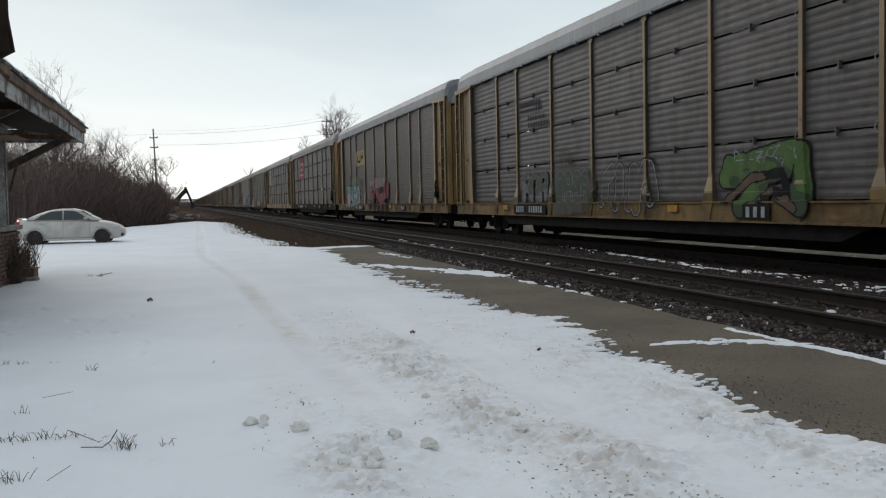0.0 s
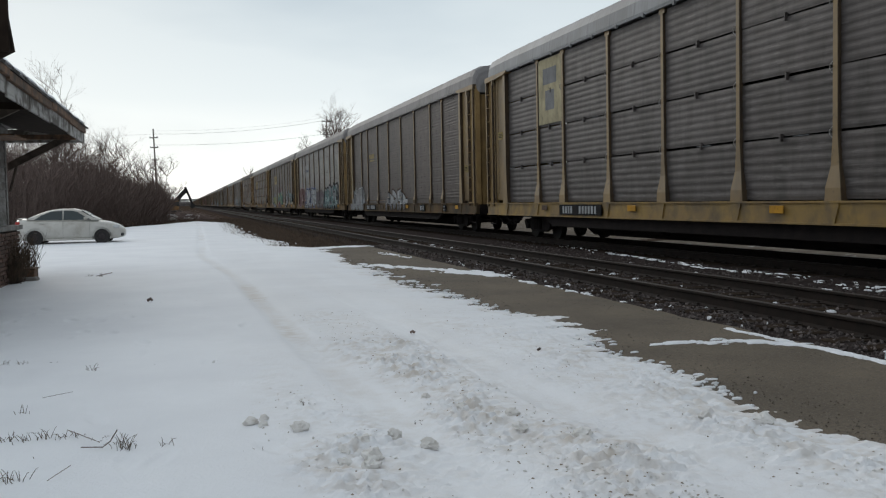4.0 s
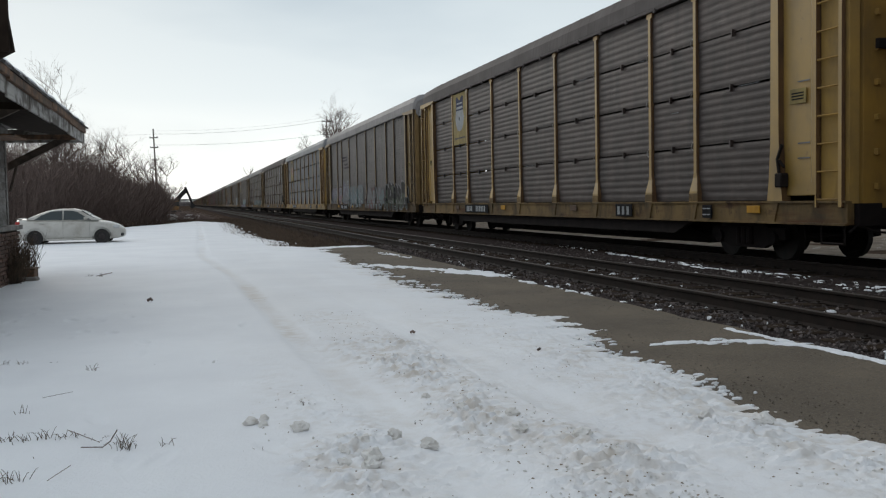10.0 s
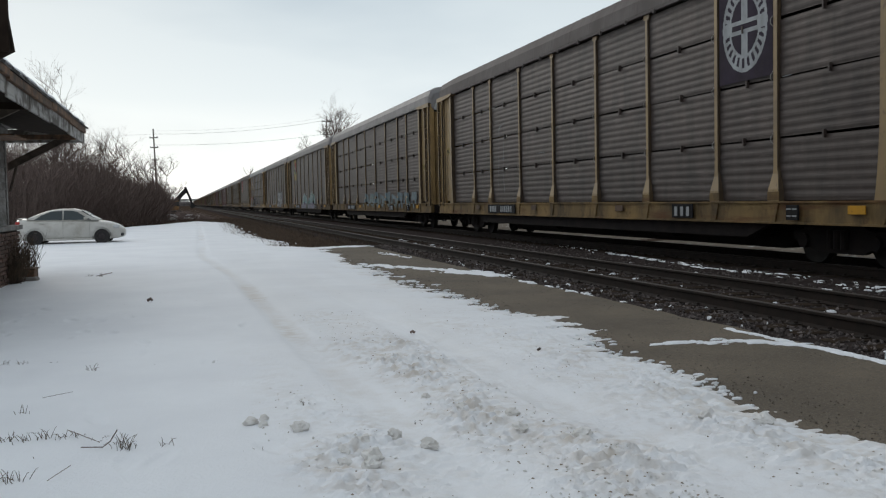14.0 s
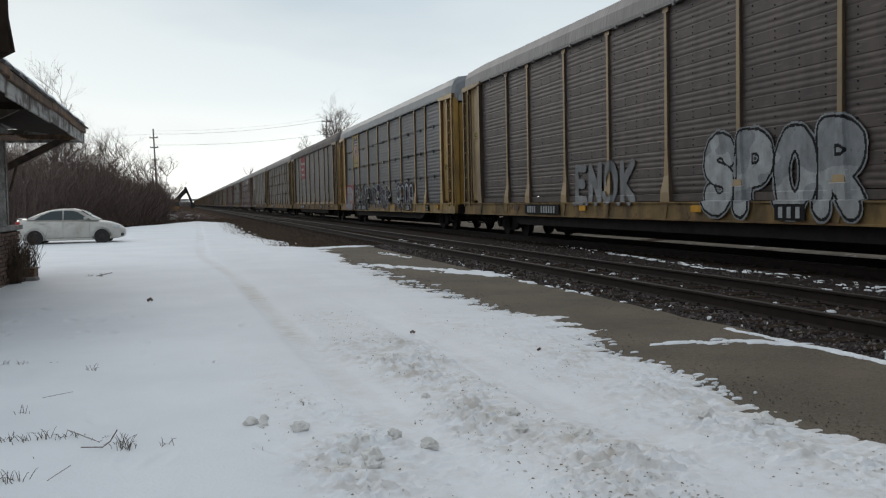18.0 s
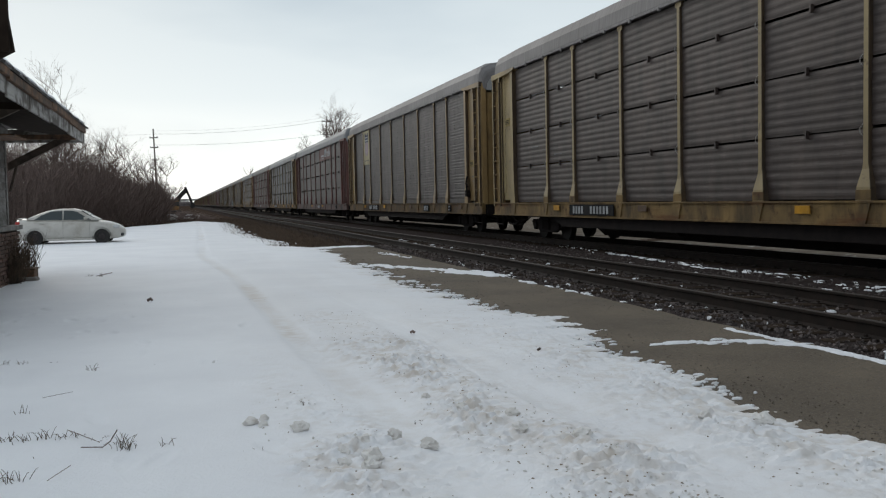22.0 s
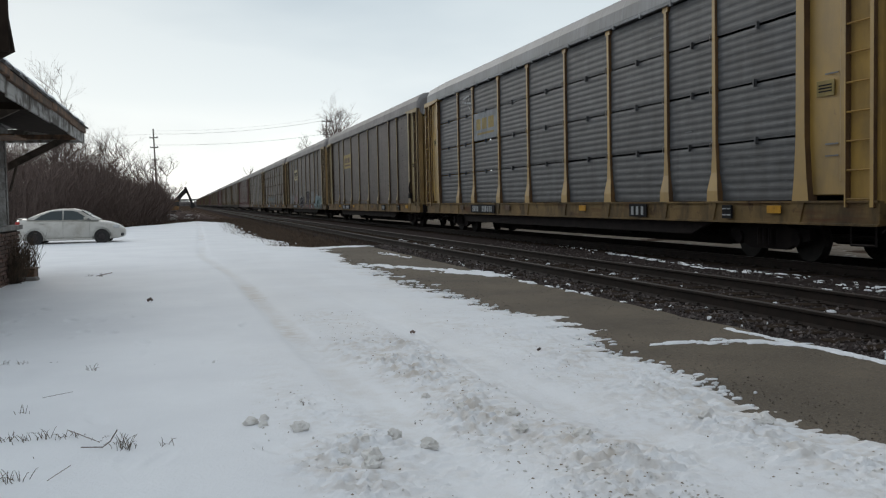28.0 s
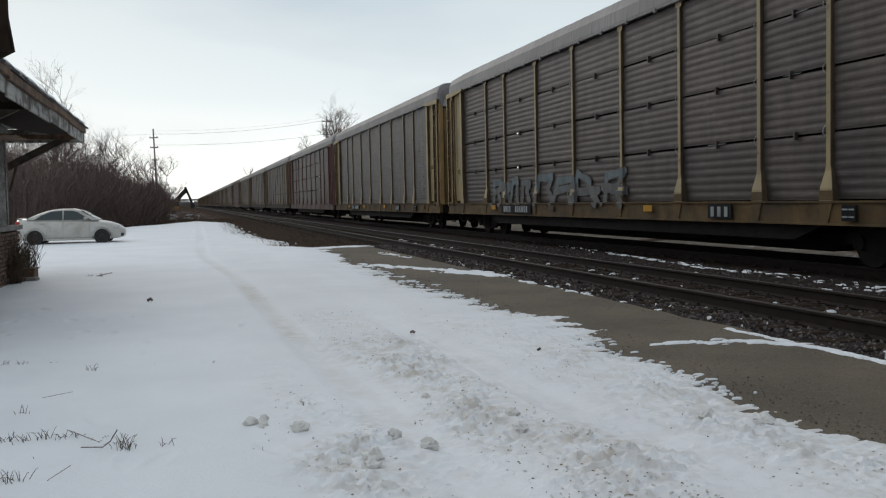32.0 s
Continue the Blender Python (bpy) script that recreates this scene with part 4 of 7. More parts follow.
# ---------------------------------------------------------------- stones, snow patches, weeds
def ballast_stones():
    """Loose crushed stone on the shoulders and in the cribs near the platform."""
    rnd = random.Random(5)
    b = Build()
    shapes = []
    for s in range(8):
        r2 = random.Random(s)
        vs = [Vector((r2.uniform(0.7, 1.2) * c[0], r2.uniform(0.7, 1.2) * c[1], r2.uniform(0.55, 0.9) * c[2])) for c in ((1, 0, 0), (0, 1, 0), (-1, 0, 0), (0, -1, 0), (0.3, 0.2, 1), (-0.2, 0.1, -1))]
        shapes.append(vs)
    fs = [(0, 1, 4), (1, 2, 4), (2, 3, 4), (3, 0, 4), (1, 0, 5), (2, 1, 5), (3, 2, 5), (0, 3, 5)]
    prof_x, prof_z = [5.35, 5.72, 6.0, 8.5, 9.0, 9.9, 10.3, 13.2, 14.3], [-0.36, -0.22, -0.19, -0.19, -0.27, -0.27, -0.19, -0.19, -0.36]
    for i in range(11000):
        y = 4.0 + 26 * rnd.random() ** 1.5
        x = rnd.uniform(5.62, 10.4) if rnd.random() < 0.7 else rnd.uniform(5.62, 6.6)
        r = rnd.uniform(0.011, 0.031) * (1 + y * 0.02)
        z = float(np.interp(x, prof_x, prof_z)) + rnd.uniform(-0.01, 0.02)
        rot = Euler((rnd.uniform(0, 6), rnd.uniform(0, 6), rnd.uniform(0, 6))).to_matrix()
        b.add([rot @ (p * r) + Vector((x, y, z)) for p in shapes[i % 8]], fs)
    return tagged(part("ballast_stones", b, STONE), "loose dark crushed stones along the track", "stone", "", "stuff")


STONE = mat("crushed_ballast_stone", (0.115, 0.096, 0.090), 0.85, 0, (0.058, 0.048, 0.045), 9.0, vary=-1, spec=0.1)
isl = STONE.node_tree.nodes.new("ShaderNodeNewGeometry")
hue = STONE.node_tree.nodes.new("ShaderNodeHueSaturation")
rng_ = STONE.node_tree.nodes.new("ShaderNodeMapRange")
rng_.inputs["To Min"].default_value, rng_.inputs["To Max"].default_value = 0.45, 1.7
src = STONE.node_tree.nodes["Principled BSDF"].inputs["Base Color"].links[0].from_socket
STONE.node_tree.links.new(isl.outputs["Random Per Island"], rng_.inputs["Value"])
STONE.node_tree.links.new(rng_.outputs[0], hue.inputs["Value"])
STONE.node_tree.links.new(src, hue.inputs["Color"])
STONE.node_tree.links.new(hue.outputs[0], STONE.node_tree.nodes["Principled BSDF"].inputs["Base Color"])
ballast_stones()


def snow_patches():
    """Thin leftovers of snow on the platform, along its edge, between the tracks and between the ties."""
    rnd = random.Random(9)
    spots = []

    def trail(pts, n, width, rx, ry, h=0.014):
        """Bits of snow strewn along a line."""
        for i in range(n):
            t = rnd.random() * (len(pts) - 1)
            k = min(int(t), len(pts) - 2)
            f = t - k
            s_ = rnd.uniform(0.35, 1.0) ** 1.5
            spots.append((pts[k][0] * (1 - f) + pts[k + 1][0] * f + rnd.gauss(0, width), pts[k][1] * (1 - f) + pts[k + 1][1] * f + rnd.gauss(0, width * 1.6), rx * s_ * rnd.uniform(0.7, 1.4), ry * s_ * rnd.uniform(0.7, 1.4), h * rnd.uniform(0.6, 1.3)))

    trail([(4.50, 8.06), (4.95, 7.84)], 34, 0.025, 0.13, 0.06)
    trail([(5.05, 7.98), (5.30, 7.76), (5.56, 7.50)], 46, 0.025, 0.11, 0.07)
    trail([(5.52, 8.65), (5.57, 8.1), (5.55, 7.6)], 34, 0.018, 0.04, 0.13)
    trail([(5.50, 7.6), (5.60, 7.2), (5.62, 6.4), (5.64, 5.2)], 110, 0.016, 0.05, 0.15)
    trail([(3.85, 20.8), (4.84, 18.6), (5.5, 17.2), (5.8, 16.4)], 150, 0.12, 0.13, 0.22)
    trail([(5.0, 17.6), (5.7, 16.3)], 60, 0.10, 0.10, 0.22)
    trail([(3.95, 29.1), (4.8, 29.2), (5.6, 29.4)], 60, 0.12, 0.25, 0.25)
    trail([(5.25, 25.5), (5.4, 22.5)], 24, 0.10, 0.08, 0.2)
    trail([(5.62, 15.2), (5.75, 13.2), (5.72, 12.4)], 60, 0.05, 0.07, 0.14)
    trail([(5.72, 12.0), (5.72, 10.2)], 9, 0.05, 0.06, 0.12)
    trail([(10.45, 21.5), (10.25, 18.9), (10.15, 16.0), (10.3, 14.4)], 75, 0.05, 0.03, 0.24, 0.018)
    trail([(10.3, 14.4), (10.1, 12.6), (10.15, 11.5)], 30, 0.10, 0.022, 0.12, 0.016)
    trail([(11.0, 27.0), (10.45, 21.5)], 40, 0.12, 0.022, 0.08, 0.025)
    trail([(9.6, 22.0), (9.4, 11.0)], 26, 0.20, 0.02, 0.10, 0.018)
    trail([(5.95, 22.0), (6.1, 5.5)], 46, 0.16, 0.025, 0.05, 0.025)
    trail([(3.80, 14.0), (3.86, 12.0), (3.84, 9.0), (3.74, 7.0), (3.72, 5.6)], 230, 0.10, 0.050, 0.018, 0.010)
    trail([(3.7, 20.0), (3.8, 14.0)], 50, 0.12, 0.08, 0.05, 0.010)
    trail([(3.2, 33.0), (2.7, 45.0), (3.0, 62.0), (2.2, 80.0)], 70, 0.30, 0.09, 0.5, 0.015)
    for i in range(40):
        y = 3.26 + 0.52 * rnd.randrange(6, 60)
        spots.append((NEAR_X + rnd.uniform(-0.6, 0.45), y, rnd.uniform(0.03, 0.10), rnd.uniform(0.02, 0.045), rnd.uniform(0.02, 0.035)))
    b = Build()
    for x, y, rx, ry, h in spots:
        base = GZ + 0.008 if x < 5.66 else float(np.interp(x, [5.72, 6.0, 8.5, 9.0, 9.9, 10.3], [-0.21, -0.185, -0.185, -0.265, -0.265, -0.19]))
        n, ph = 18, rnd.uniform(0, 6)
        rad = [1 + 0.28 * math.sin(2 * a + ph) + 0.2 * math.sin(5 * a + 2 * ph) + rnd.uniform(-0.18, 0.18) for a in [2 * math.pi * k / n for k in range(n)]]
        rings = []
        for f, zz in ((1.0, -0.03), (0.86, 0.35), (0.55, 0.8), (0.2, 1.0)):
            rings.append([(x + rx * f * rad[k] * math.cos(2 * math.pi * k / n), y + ry * f * rad[k] * math.sin(2 * math.pi * k / n), base + h * zz * rnd.uniform(0.8, 1.1) if zz > 0 else base - 0.03) for k in range(n)])
        b.loft(rings)
    return tagged(part("snow_patch", b, SNOW, smooth=True), "thin leftover snow patches on asphalt and ballast", "snow", "", "stuff")


snow_patches()


CLOD = mat("grey_packed_snow", (0.70, 0.68, 0.655), 0.8, 0, (0.58, 0.55, 0.515), 7.0, bump=0.006, bump_scale=50.0, dirt=((0.42, 0.36, 0.30), 16.0, 0.62, 0.6), spec=0.1)


def lump(x, y, s, rnd):
    b = Build()
    bm = bmesh.new()
    bmesh.ops.create_icosphere(bm, subdivisions=3, radius=1.0)
    for p in bm.verts:
        k = 1 + 0.5 * noise.noise(p.co * 1.5 + Vector((x * 9, y * 7, 0))) + 0.30 * noise.noise(p.co * 3.5 + Vector((x, y, 3)))
        p.co = Vector((p.co.x * k * 1.15, p.co.y * k * 0.9, max(-0.5, p.co.z * k * 0.75)))
    bm.verts.index_update()
    b.add([p.co * s for p in bm.verts], [[p.index for p in q.verts] for q in bm.faces])
    bm.free()
    ob = part("snow_clod", b, CLOD, None, "", Matrix.Translation((x, y, GZ + 0.04 + s * 0.32)) @ pose(0, 0, 0, 0, 0, rnd.uniform(0, 360)))
    return tagged(ob, "grey lump of packed snow lying on the snow", "snow clod", "snow clods beside the rut")


rnd_l = random.Random(14)
for x_, y_, s_ in ((0.36, 5.95, 0.045), (0.45, 6.05, 0.03), (0.43, 5.88, 0.03), (0.64, 5.70, 0.05), (0.95, 5.20, 0.058), (0.94, 4.86, 0.062), (0.80, 5.05, 0.042), (0.90, 4.72, 0.05), (0.78, 4.85, 0.035),
                   (1.15, 5.3, 0.05), (1.3, 5.05, 0.045), (1.9, 5.2, 0.05), (2.0, 5.6, 0.045), (1.75, 5.9, 0.04), (3.4, 4.9, 0.05), (3.1, 5.1, 0.04), (1.6, 6.3, 0.035), (2.2, 4.95, 0.05), (0.85, 5.35, 0.035)):
    lump(x_, y_, s_, rnd_l)

# crumbs of snow and frozen dirt scattered over the churned strip
def crumbs(name, n, seed, smin, smax, material, label, spread):
    rnd = random.Random(seed)
    b = Build()
    fs = [(0, 1, 4), (1, 2, 4), (2, 3, 4), (3, 0, 4), (1, 0, 5), (2, 1, 5), (3, 2, 5), (0, 3, 5)]
    xs, ys = [], []
    while len(xs) < n:
        y = 3.7 + 8 * rnd.random() ** 2.6
        x = spread(y, rnd)
        if x < 4.0:
            xs.append(x)
            ys.append(y)
    hs = snow_height(np.array(xs), np.array(ys))
    for x, y, h in zip(xs, ys, hs):
        if h < 0.005:
            continue
        r = rnd.uniform(smin, smax)
        k = [rnd.uniform(0.6, 1.3) for _ in range(6)]
        z = GZ + float(h) + r * 0.25
        a = rnd.uniform(0, 6.3)
        c, s = math.cos(a), math.sin(a)
        vs = [(r * k[0], 0, 0), (0, r * k[1] * 0.7, 0), (-r * k[2], 0, 0), (0, -r * k[3] * 0.7, 0), (0, 0, r * k[4] * 0.55), (0, 0, -r * 0.6)]
        b.add([(x + px * c - py * s, y + px * s + py * c, z + pz) for px, py, pz in vs], fs)
    return tagged(part(name, b, material), label, "debris", "", "stuff")


def churned(y, rnd):
    q = rnd.random()
    rut = float(rut_line(y))
    return rut + (rnd.uniform(0.20, 0.98) if q < 0.55 else rnd.uniform(-0.85, -0.18) if q < 0.75 and y < 7.2 else rnd.uniform(0.2, 0.98) if q < 0.8 else rnd.uniform(1.35, 2.45))


DIRT = mat("frozen_brown_dirt", (0.34, 0.27, 0.20), 0.9, 0, (0.17, 0.13, 0.095), 12.0, vary=-1)
crumbs("snow_crumbs", 600, 3, 0.004, 0.014, CLOD, "small broken crumbs of packed snow", churned)
crumbs("dirt_crumbs", 520, 4, 0.003, 0.011, DIRT, "brown bits of dirt and grass trodden into snow", churned)



def grit():
    """Dark bits of cinder, bark and stone on the asphalt, thickest along the edge of the snow."""
    rnd = random.Random(61)
    b = Build()
    fs = [(0, 1, 3), (1, 2, 3), (2, 0, 3)]
    for i in range(2600):
        y = 4.2 + 24 * rnd.random() ** 1.7
        x = 3.75 + 1.9 * rnd.random() ** (2.2 if rnd.random() < 0.6 else 1.0)
        r = rnd.uniform(0.003, 0.010) * (1 + 0.04 * y)
        a = rnd.uniform(0, 6.3)
        z = GZ + 0.004
        b.add([(x + r * math.cos(a + q), y + r * math.sin(a + q), z) for q in (0, 2.1, 4.2)] + [(x, y, z + r * 0.9)], fs)
    return tagged(part("asphalt_grit", b, GRIT), "dark grit and small stones strewn on asphalt", "grit", "", "stuff")


GRIT = mat("dark_grit", (0.065, 0.053, 0.042), 0.9, 0, (0.19, 0.165, 0.135), 30.0, lo=0.45, hi=0.6, vary=-1, spec=0.1)
grit()
STALK = mat("dry_straw_stalk", (0.13, 0.090, 0.060), 0.85, 0, (0.06, 0.044, 0.032), 9.0, vary=0.2)


def weed(x, y, n, h, rnd, lean=0.5):
    root = thing("weed_tuft", "dry brown weed stalks poking through the snow", "weed", "weeds in the snow", (x, y, GZ + 0.02))
    for i in range(int(n * 1.6)):
        b = Build()
        a, l = rnd.uniform(0, 6.3), h * rnd.uniform(0.5, 1.1)
        d = Vector((math.cos(a) * lean * rnd.random(), math.sin(a) * lean * rnd.random(), 1)) * l
        o = Vector((rnd.gauss(0, 0.03), rnd.gauss(0, 0.03), -0.01))
        bend = Vector((math.cos(a), math.sin(a), -0.6)) * l * rnd.uniform(0.0, 0.5)
        b.tube([o, o + d * 0.5, o + d * 0.85 + bend * 0.4, o + d + bend], [0.0024, 0.002, 0.0016, 0.0008], 4)
        part("stalk", b, STALK, root)


rnd_w = random.Random(21)
for x_, y_, n_, h_ in ((-0.37, 5.58, 12, 0.13), (-0.40, 5.66, 6, 0.11), (0.29, 5.28, 5, 0.05), (0.34, 5.3, 4, 0.05), (0.10, 5.2, 4, 0.04), (0.74, 6.37, 7, 0.07), (0.84, 6.35, 4, 0.05), (0.24, 8.48, 5, 0.05), (0.33, 8.45, 3, 0.04), (-0.8, 8.38, 6, 0.10),
                       (-1.45, 8.99, 8, 0.08), (-1.6, 9.0, 6, 0.08), (-0.98, 6.0, 8, 0.09), (-0.87, 6.05, 8, 0.10), (-0.76, 5.98, 6, 0.08), (-1.08, 6.06, 8, 0.10), (-0.68, 6.0, 5, 0.08), (-0.55, 5.85, 6, 0.06), (-0.89, 5.11, 9, 0.10), (-0.97, 5.15, 6, 0.09),
                       (-1.06, 6.81, 4, 0.09), (-0.18, 5.58, 3, 0.08), (-0.14, 5.56, 2, 0.09), (-0.8, 5.5, 4, 0.05), (-1.2, 8.9, 4, 0.06), (-0.3, 8.5, 3, 0.04), (-1.65, 19.7, 8, 0.12), (-1.9, 19.9, 6, 0.10), (1.0, 5.55, 4, 0.06), (1.4, 5.7, 4, 0.05)):
    weed(x_, y_, n_, h_, rnd_w)


def stick(pts, r, label):
    b = Build().tube(pts, r, 5)
    return tagged(part("stick", b, BARK), label, "stick")


ZS = GZ + 0.06
stick([(-0.62, 5.62, ZS + 0.01), (-0.50, 5.60, ZS + 0.005), (-0.46, 5.62, ZS + 0.03), (-0.42, 5.64, ZS + 0.09)], 0.0035, "crooked dead twig lying on the snow")
stick([(-0.74, 6.05, ZS + 0.02), (-0.52, 5.66, ZS + 0.02)], 0.0025, "thin dead twig lying on the snow")
stick([(-0.72, 5.02, ZS), (-0.63, 5.22, ZS + 0.015)], 0.0018, "thin straw lying on the snow")
stick([(-1.05, 7.25, ZS), (-0.85, 7.35, ZS + 0.01)], 0.0018, "thin straw lying on the snow")
stick([(-0.57, 14.15, ZS + 0.0), (-0.52, 14.16, ZS + 0.03), (-0.50, 14.15, ZS)], 0.022, "small dark clump lying on the snow")
stick([(2.26, 9.48, ZS - 0.01), (2.28, 9.49, ZS), (2.31, 9.48, ZS - 0.01)], 0.015, "small dark clump lying on the snow")
stick([(-1.75, 19.7, ZS), (-1.45, 19.8, ZS + 0.05)], 0.009, "dead branch lying on the snow")
stick([(3.06, 7.86, ZS), (3.09, 7.87, ZS + 0.01)], 0.012, "small dark clump lying on the snow")


def grass_strip():
    """Dead grass between the yard and the ballast, beyond the platform."""
    rnd = random.Random(33)
    b = Build()
    for i in range(6500):
        y = 30 + 65 * rnd.random() ** 1.4
        lo = float(np.interp(y, [29, 31, 37, 50, 73, 84, 95], [4.2, 3.3, 2.9, 2.4, 2.9, 1.2, 0.0]))
        x = rnd.uniform(lo - 0.5, 5.9)
        h = rnd.uniform(0.03, 0.13)
        a = rnd.uniform(0, 6.3)
        d = Vector((math.cos(a) * 0.9, math.sin(a) * 0.6, 1)) * h
        w = 0.012 + y * 0.0002
        z = GZ - 0.12
        b.add([(x - w, y, z), (x + w, y, z), (x + d.x, y + d.y, z + 0.08 + d.z)], [(0, 1, 2)])
    return tagged(part("dead_grass", b, STALK), "strip of dead brown grass beside the ballast", "grass", "", "stuff")


grass_strip()
bank = Build()
ys_b = [29 + 2.2 * i for i in range(36)]
for i, y in enumerate(ys_b):
    bank.v += [(1.0 if y < 70 else -2.0, y, GZ - 0.16), (2.8, y, GZ - 0.045 + 0.02 * noise.noise((1, y, 0))), (4.2, y, GZ - 0.04 + 0.03 * noise.noise((2, y, 0))), (5.3, y, GZ - 0.05), (5.9, y, GZ - 0.16)]
    if i:
        for j in range(4):
            bank.f.append((i * 5 - 5 + j, i * 5 - 4 + j, i * 5 + 1 + j, i * 5 + j))
            bank.m.append(0)
tagged(part("grass_verge", bank, GRASS), "low verge of dead brown grass beside the track", "verge", "", "structure")

# ---------------------------------------------------------------- bare woods
def branchlets(b, p, d, length, r, depth, rnd, fork=3):
    """A branch that bends and forks."""
    n = 3
    pts, q, v = [p.copy()], p.copy(), d.normalized()
    for i in range(n):
        v = (v + Vector((rnd.gauss(0, 0.16), rnd.gauss(0, 0.16), rnd.gauss(0.05, 0.10)))).normalized()
        q = q + v * length / n
        pts.append(q.copy())
    b.tube(pts, [r, r * 0.85, r * 0.7, r * 0.5], 4 if depth > 1 else 3, False)
    if depth:
        for i in range(fork):
            t = rnd.uniform(0.35, 1.0)
            k = min(n - 1, int(t * n))
            s = pts[k].lerp(pts[k + 1], t * n - k)
            w = (v + Vector((rnd.gauss(0, 0.62), rnd.gauss(0, 0.62), rnd.gauss(0.12, 0.35)))).normalized()
            branchlets(b, s, w, length * rnd.uniform(0.5, 0.75), r * rnd.uniform(0.42, 0.58), depth - 1, rnd, fork)


def bare_tree(x, y, h, seed, label, group, stems=1, rad=None, z=GZ - 0.18, depth=4, fork=4, spread=0.7, reach=1.0):
    rnd = random.Random(seed)
    root = thing("bare_tree", label, "tree", group, (x, y, z))
    for s in range(stems):
        b, c = Build(), Build()
        r = rad or h * 0.014
        pts = [Vector((rnd.gauss(0, 0.15) * (stems > 1), rnd.gauss(0, 0.15) * (stems > 1), 0))]
        lean = Vector((rnd.gauss(0, 0.08 + 0.1 * (stems > 1)), rnd.gauss(0, 0.08), 1))
        for i in range(5):
            pts.append(pts[-1] + (lean + Vector((rnd.gauss(0, 0.07), rnd.gauss(0, 0.07), 0))) * h * 0.15)
        b.tube(pts, [r * (1 - 0.15 * i) for i in range(6)], 7)
        for i in range(9):
            k = rnd.randrange(2, 6)
            a = rnd.uniform(0, 6.3)
            v = Vector((math.cos(a) * spread, math.sin(a) * spread, rnd.uniform(0.5, 1.1)))
            branchlets(c, pts[k], v, h * rnd.uniform(0.16, 0.30) * reach, r * 0.4, depth - 1, rnd, fork)
        branchlets(c, pts[-1], lean, h * 0.25, r * 0.3, depth - 1, rnd, fork)
        part("trunk", b, BARK, root)
        part("crown", c, BARK, root, "bare twiggy crown")
    return root


rnd_t = random.Random(77)
for i in range(36):
    f = i / 35
    x_ = -19 + 17.6 * f + rnd_t.uniform(-0.6, 0.6)
    y_ = float(np.interp(x_, [-19, -9, -4, -1, 1], [60, 66, 76, 90, 100])) + rnd_t.uniform(0, 12)
    ht = float(np.interp(x_ * 75 / y_, [-14, -9, -5, -3.5, -1.0, 0.5], [7.0, 7.2, 7.0, 5.7, 4.5, 3.2])) * rnd_t.uniform(0.84, 1.0) * (y_ + 20) / 95
    if x_ * 75 / y_ > -1.7:
        ht *= 0.7
    bare_tree(x_, y_, ht, 100 + i, "bare winter tree in a dark thicket", "trees of the thicket", 2, 0.068, depth=4, fork=3, spread=0.7)
bare_tree(-8.35, 70, 10.3, 405, "tall bare tree behind the old depot roof", "tall bare trees", 1, 0.10, spread=0.22, reach=0.5)
bare_tree(-7.95, 70.5, 10.0, 406, "tall bare tree behind the old depot roof", "tall bare trees", 1, 0.09, spread=0.22, reach=0.5)
bare_tree(-7.2, 72, 7.6, 402, "slender bare tree behind the old depot roof", "tall bare trees", 1, 0.05, spread=0.5, reach=0.6)
for x_, y_, h_, s_ in ((25.6, 160, 16.6, 411), (24.2, 158, 15.4, 412), (21.6, 162, 11.4, 413), (20.0, 166, 9.6, 414), (26.6, 168, 15.8, 415)):
    bare_tree(x_, y_, h_, s_, "large bare tree standing beyond the railway", "bare trees beyond the tracks", 1, 0.2, spread=0.5, reach=0.7, fork=5)
for x_, y_, h_, s_ in ((26, 400, 16.5, 421), (17.5, 400, 9.0, 422), (19, 420, 10.0, 423), (30, 380, 14.5, 424)):
    bare_tree(x_, y_, h_, s_, "distant bare tree beyond the railway", "bare trees beyond the tracks", 1, 0.4, depth=2)


def thicket():
    """Dense bare brush that fills the edge of the woods."""
    rnd = random.Random(55)
    b = Build()
    for i in range(36000):
        x = rnd.uniform(-24, 1.6)
        y0 = float(np.interp(x, [-24, -15, -9, -4.2, -1.8, 0.7, 1.6], [52, 57, 62, 74, 87, 99, 104]))
        y = y0 + 16 * rnd.random() ** 1.6
        if x > -1.32 * y / 75:
            continue
        top = float(np.interp(x * 75 / y, [-18, -9, -6.7, -5.1, -3.1, -1.2, -0.3, 0.8], [6.6, 6.3, 5.6, 4.9, 4.0, 3.0, 2.2, 1.2])) * (y + 25) / 100
        top *= 0.74 + 0.3 * noise.noise((x * 0.5, y * 0.2, 0)) + 0.22 * rnd.random()
        l = rnd.uniform(0.9, 2.4)
        z = GZ - 0.2 + max(0, top - l * 0.6) * rnd.random() ** 0.8
        a = rnd.uniform(0, 6.3)
        lean = rnd.uniform(0.1, 1.7)
        d = Vector((math.cos(a) * lean, math.sin(a) * lean, 1)).normalized() * l
        r = rnd.uniform(0.009, 0.024)
        p = Vector((x, y, z))
        m_ = p + d * 0.5 + Vector((rnd.gauss(0, 0.1), 0, 0))
        e = p + d
        b.add([p + Vector((-r, 0, 0)), p + Vector((r, 0, 0)), p + Vector((0, r, 0)), m_ + Vector((-r, 0, 0)) * 0.8, m_ + Vector((r, 0, 0)) * 0.8, m_ + Vector((0, r, 0)) * 0.8, e],
              [(0, 1, 4, 3), (1, 2, 5, 4), (2, 0, 3, 5), (3, 4, 6), (4, 5, 6), (5, 3, 6)])
    return tagged(part("thicket", b, BARK), "dense dark brown leafless brush along the yard", "brush", "", "stuff")


thicket()

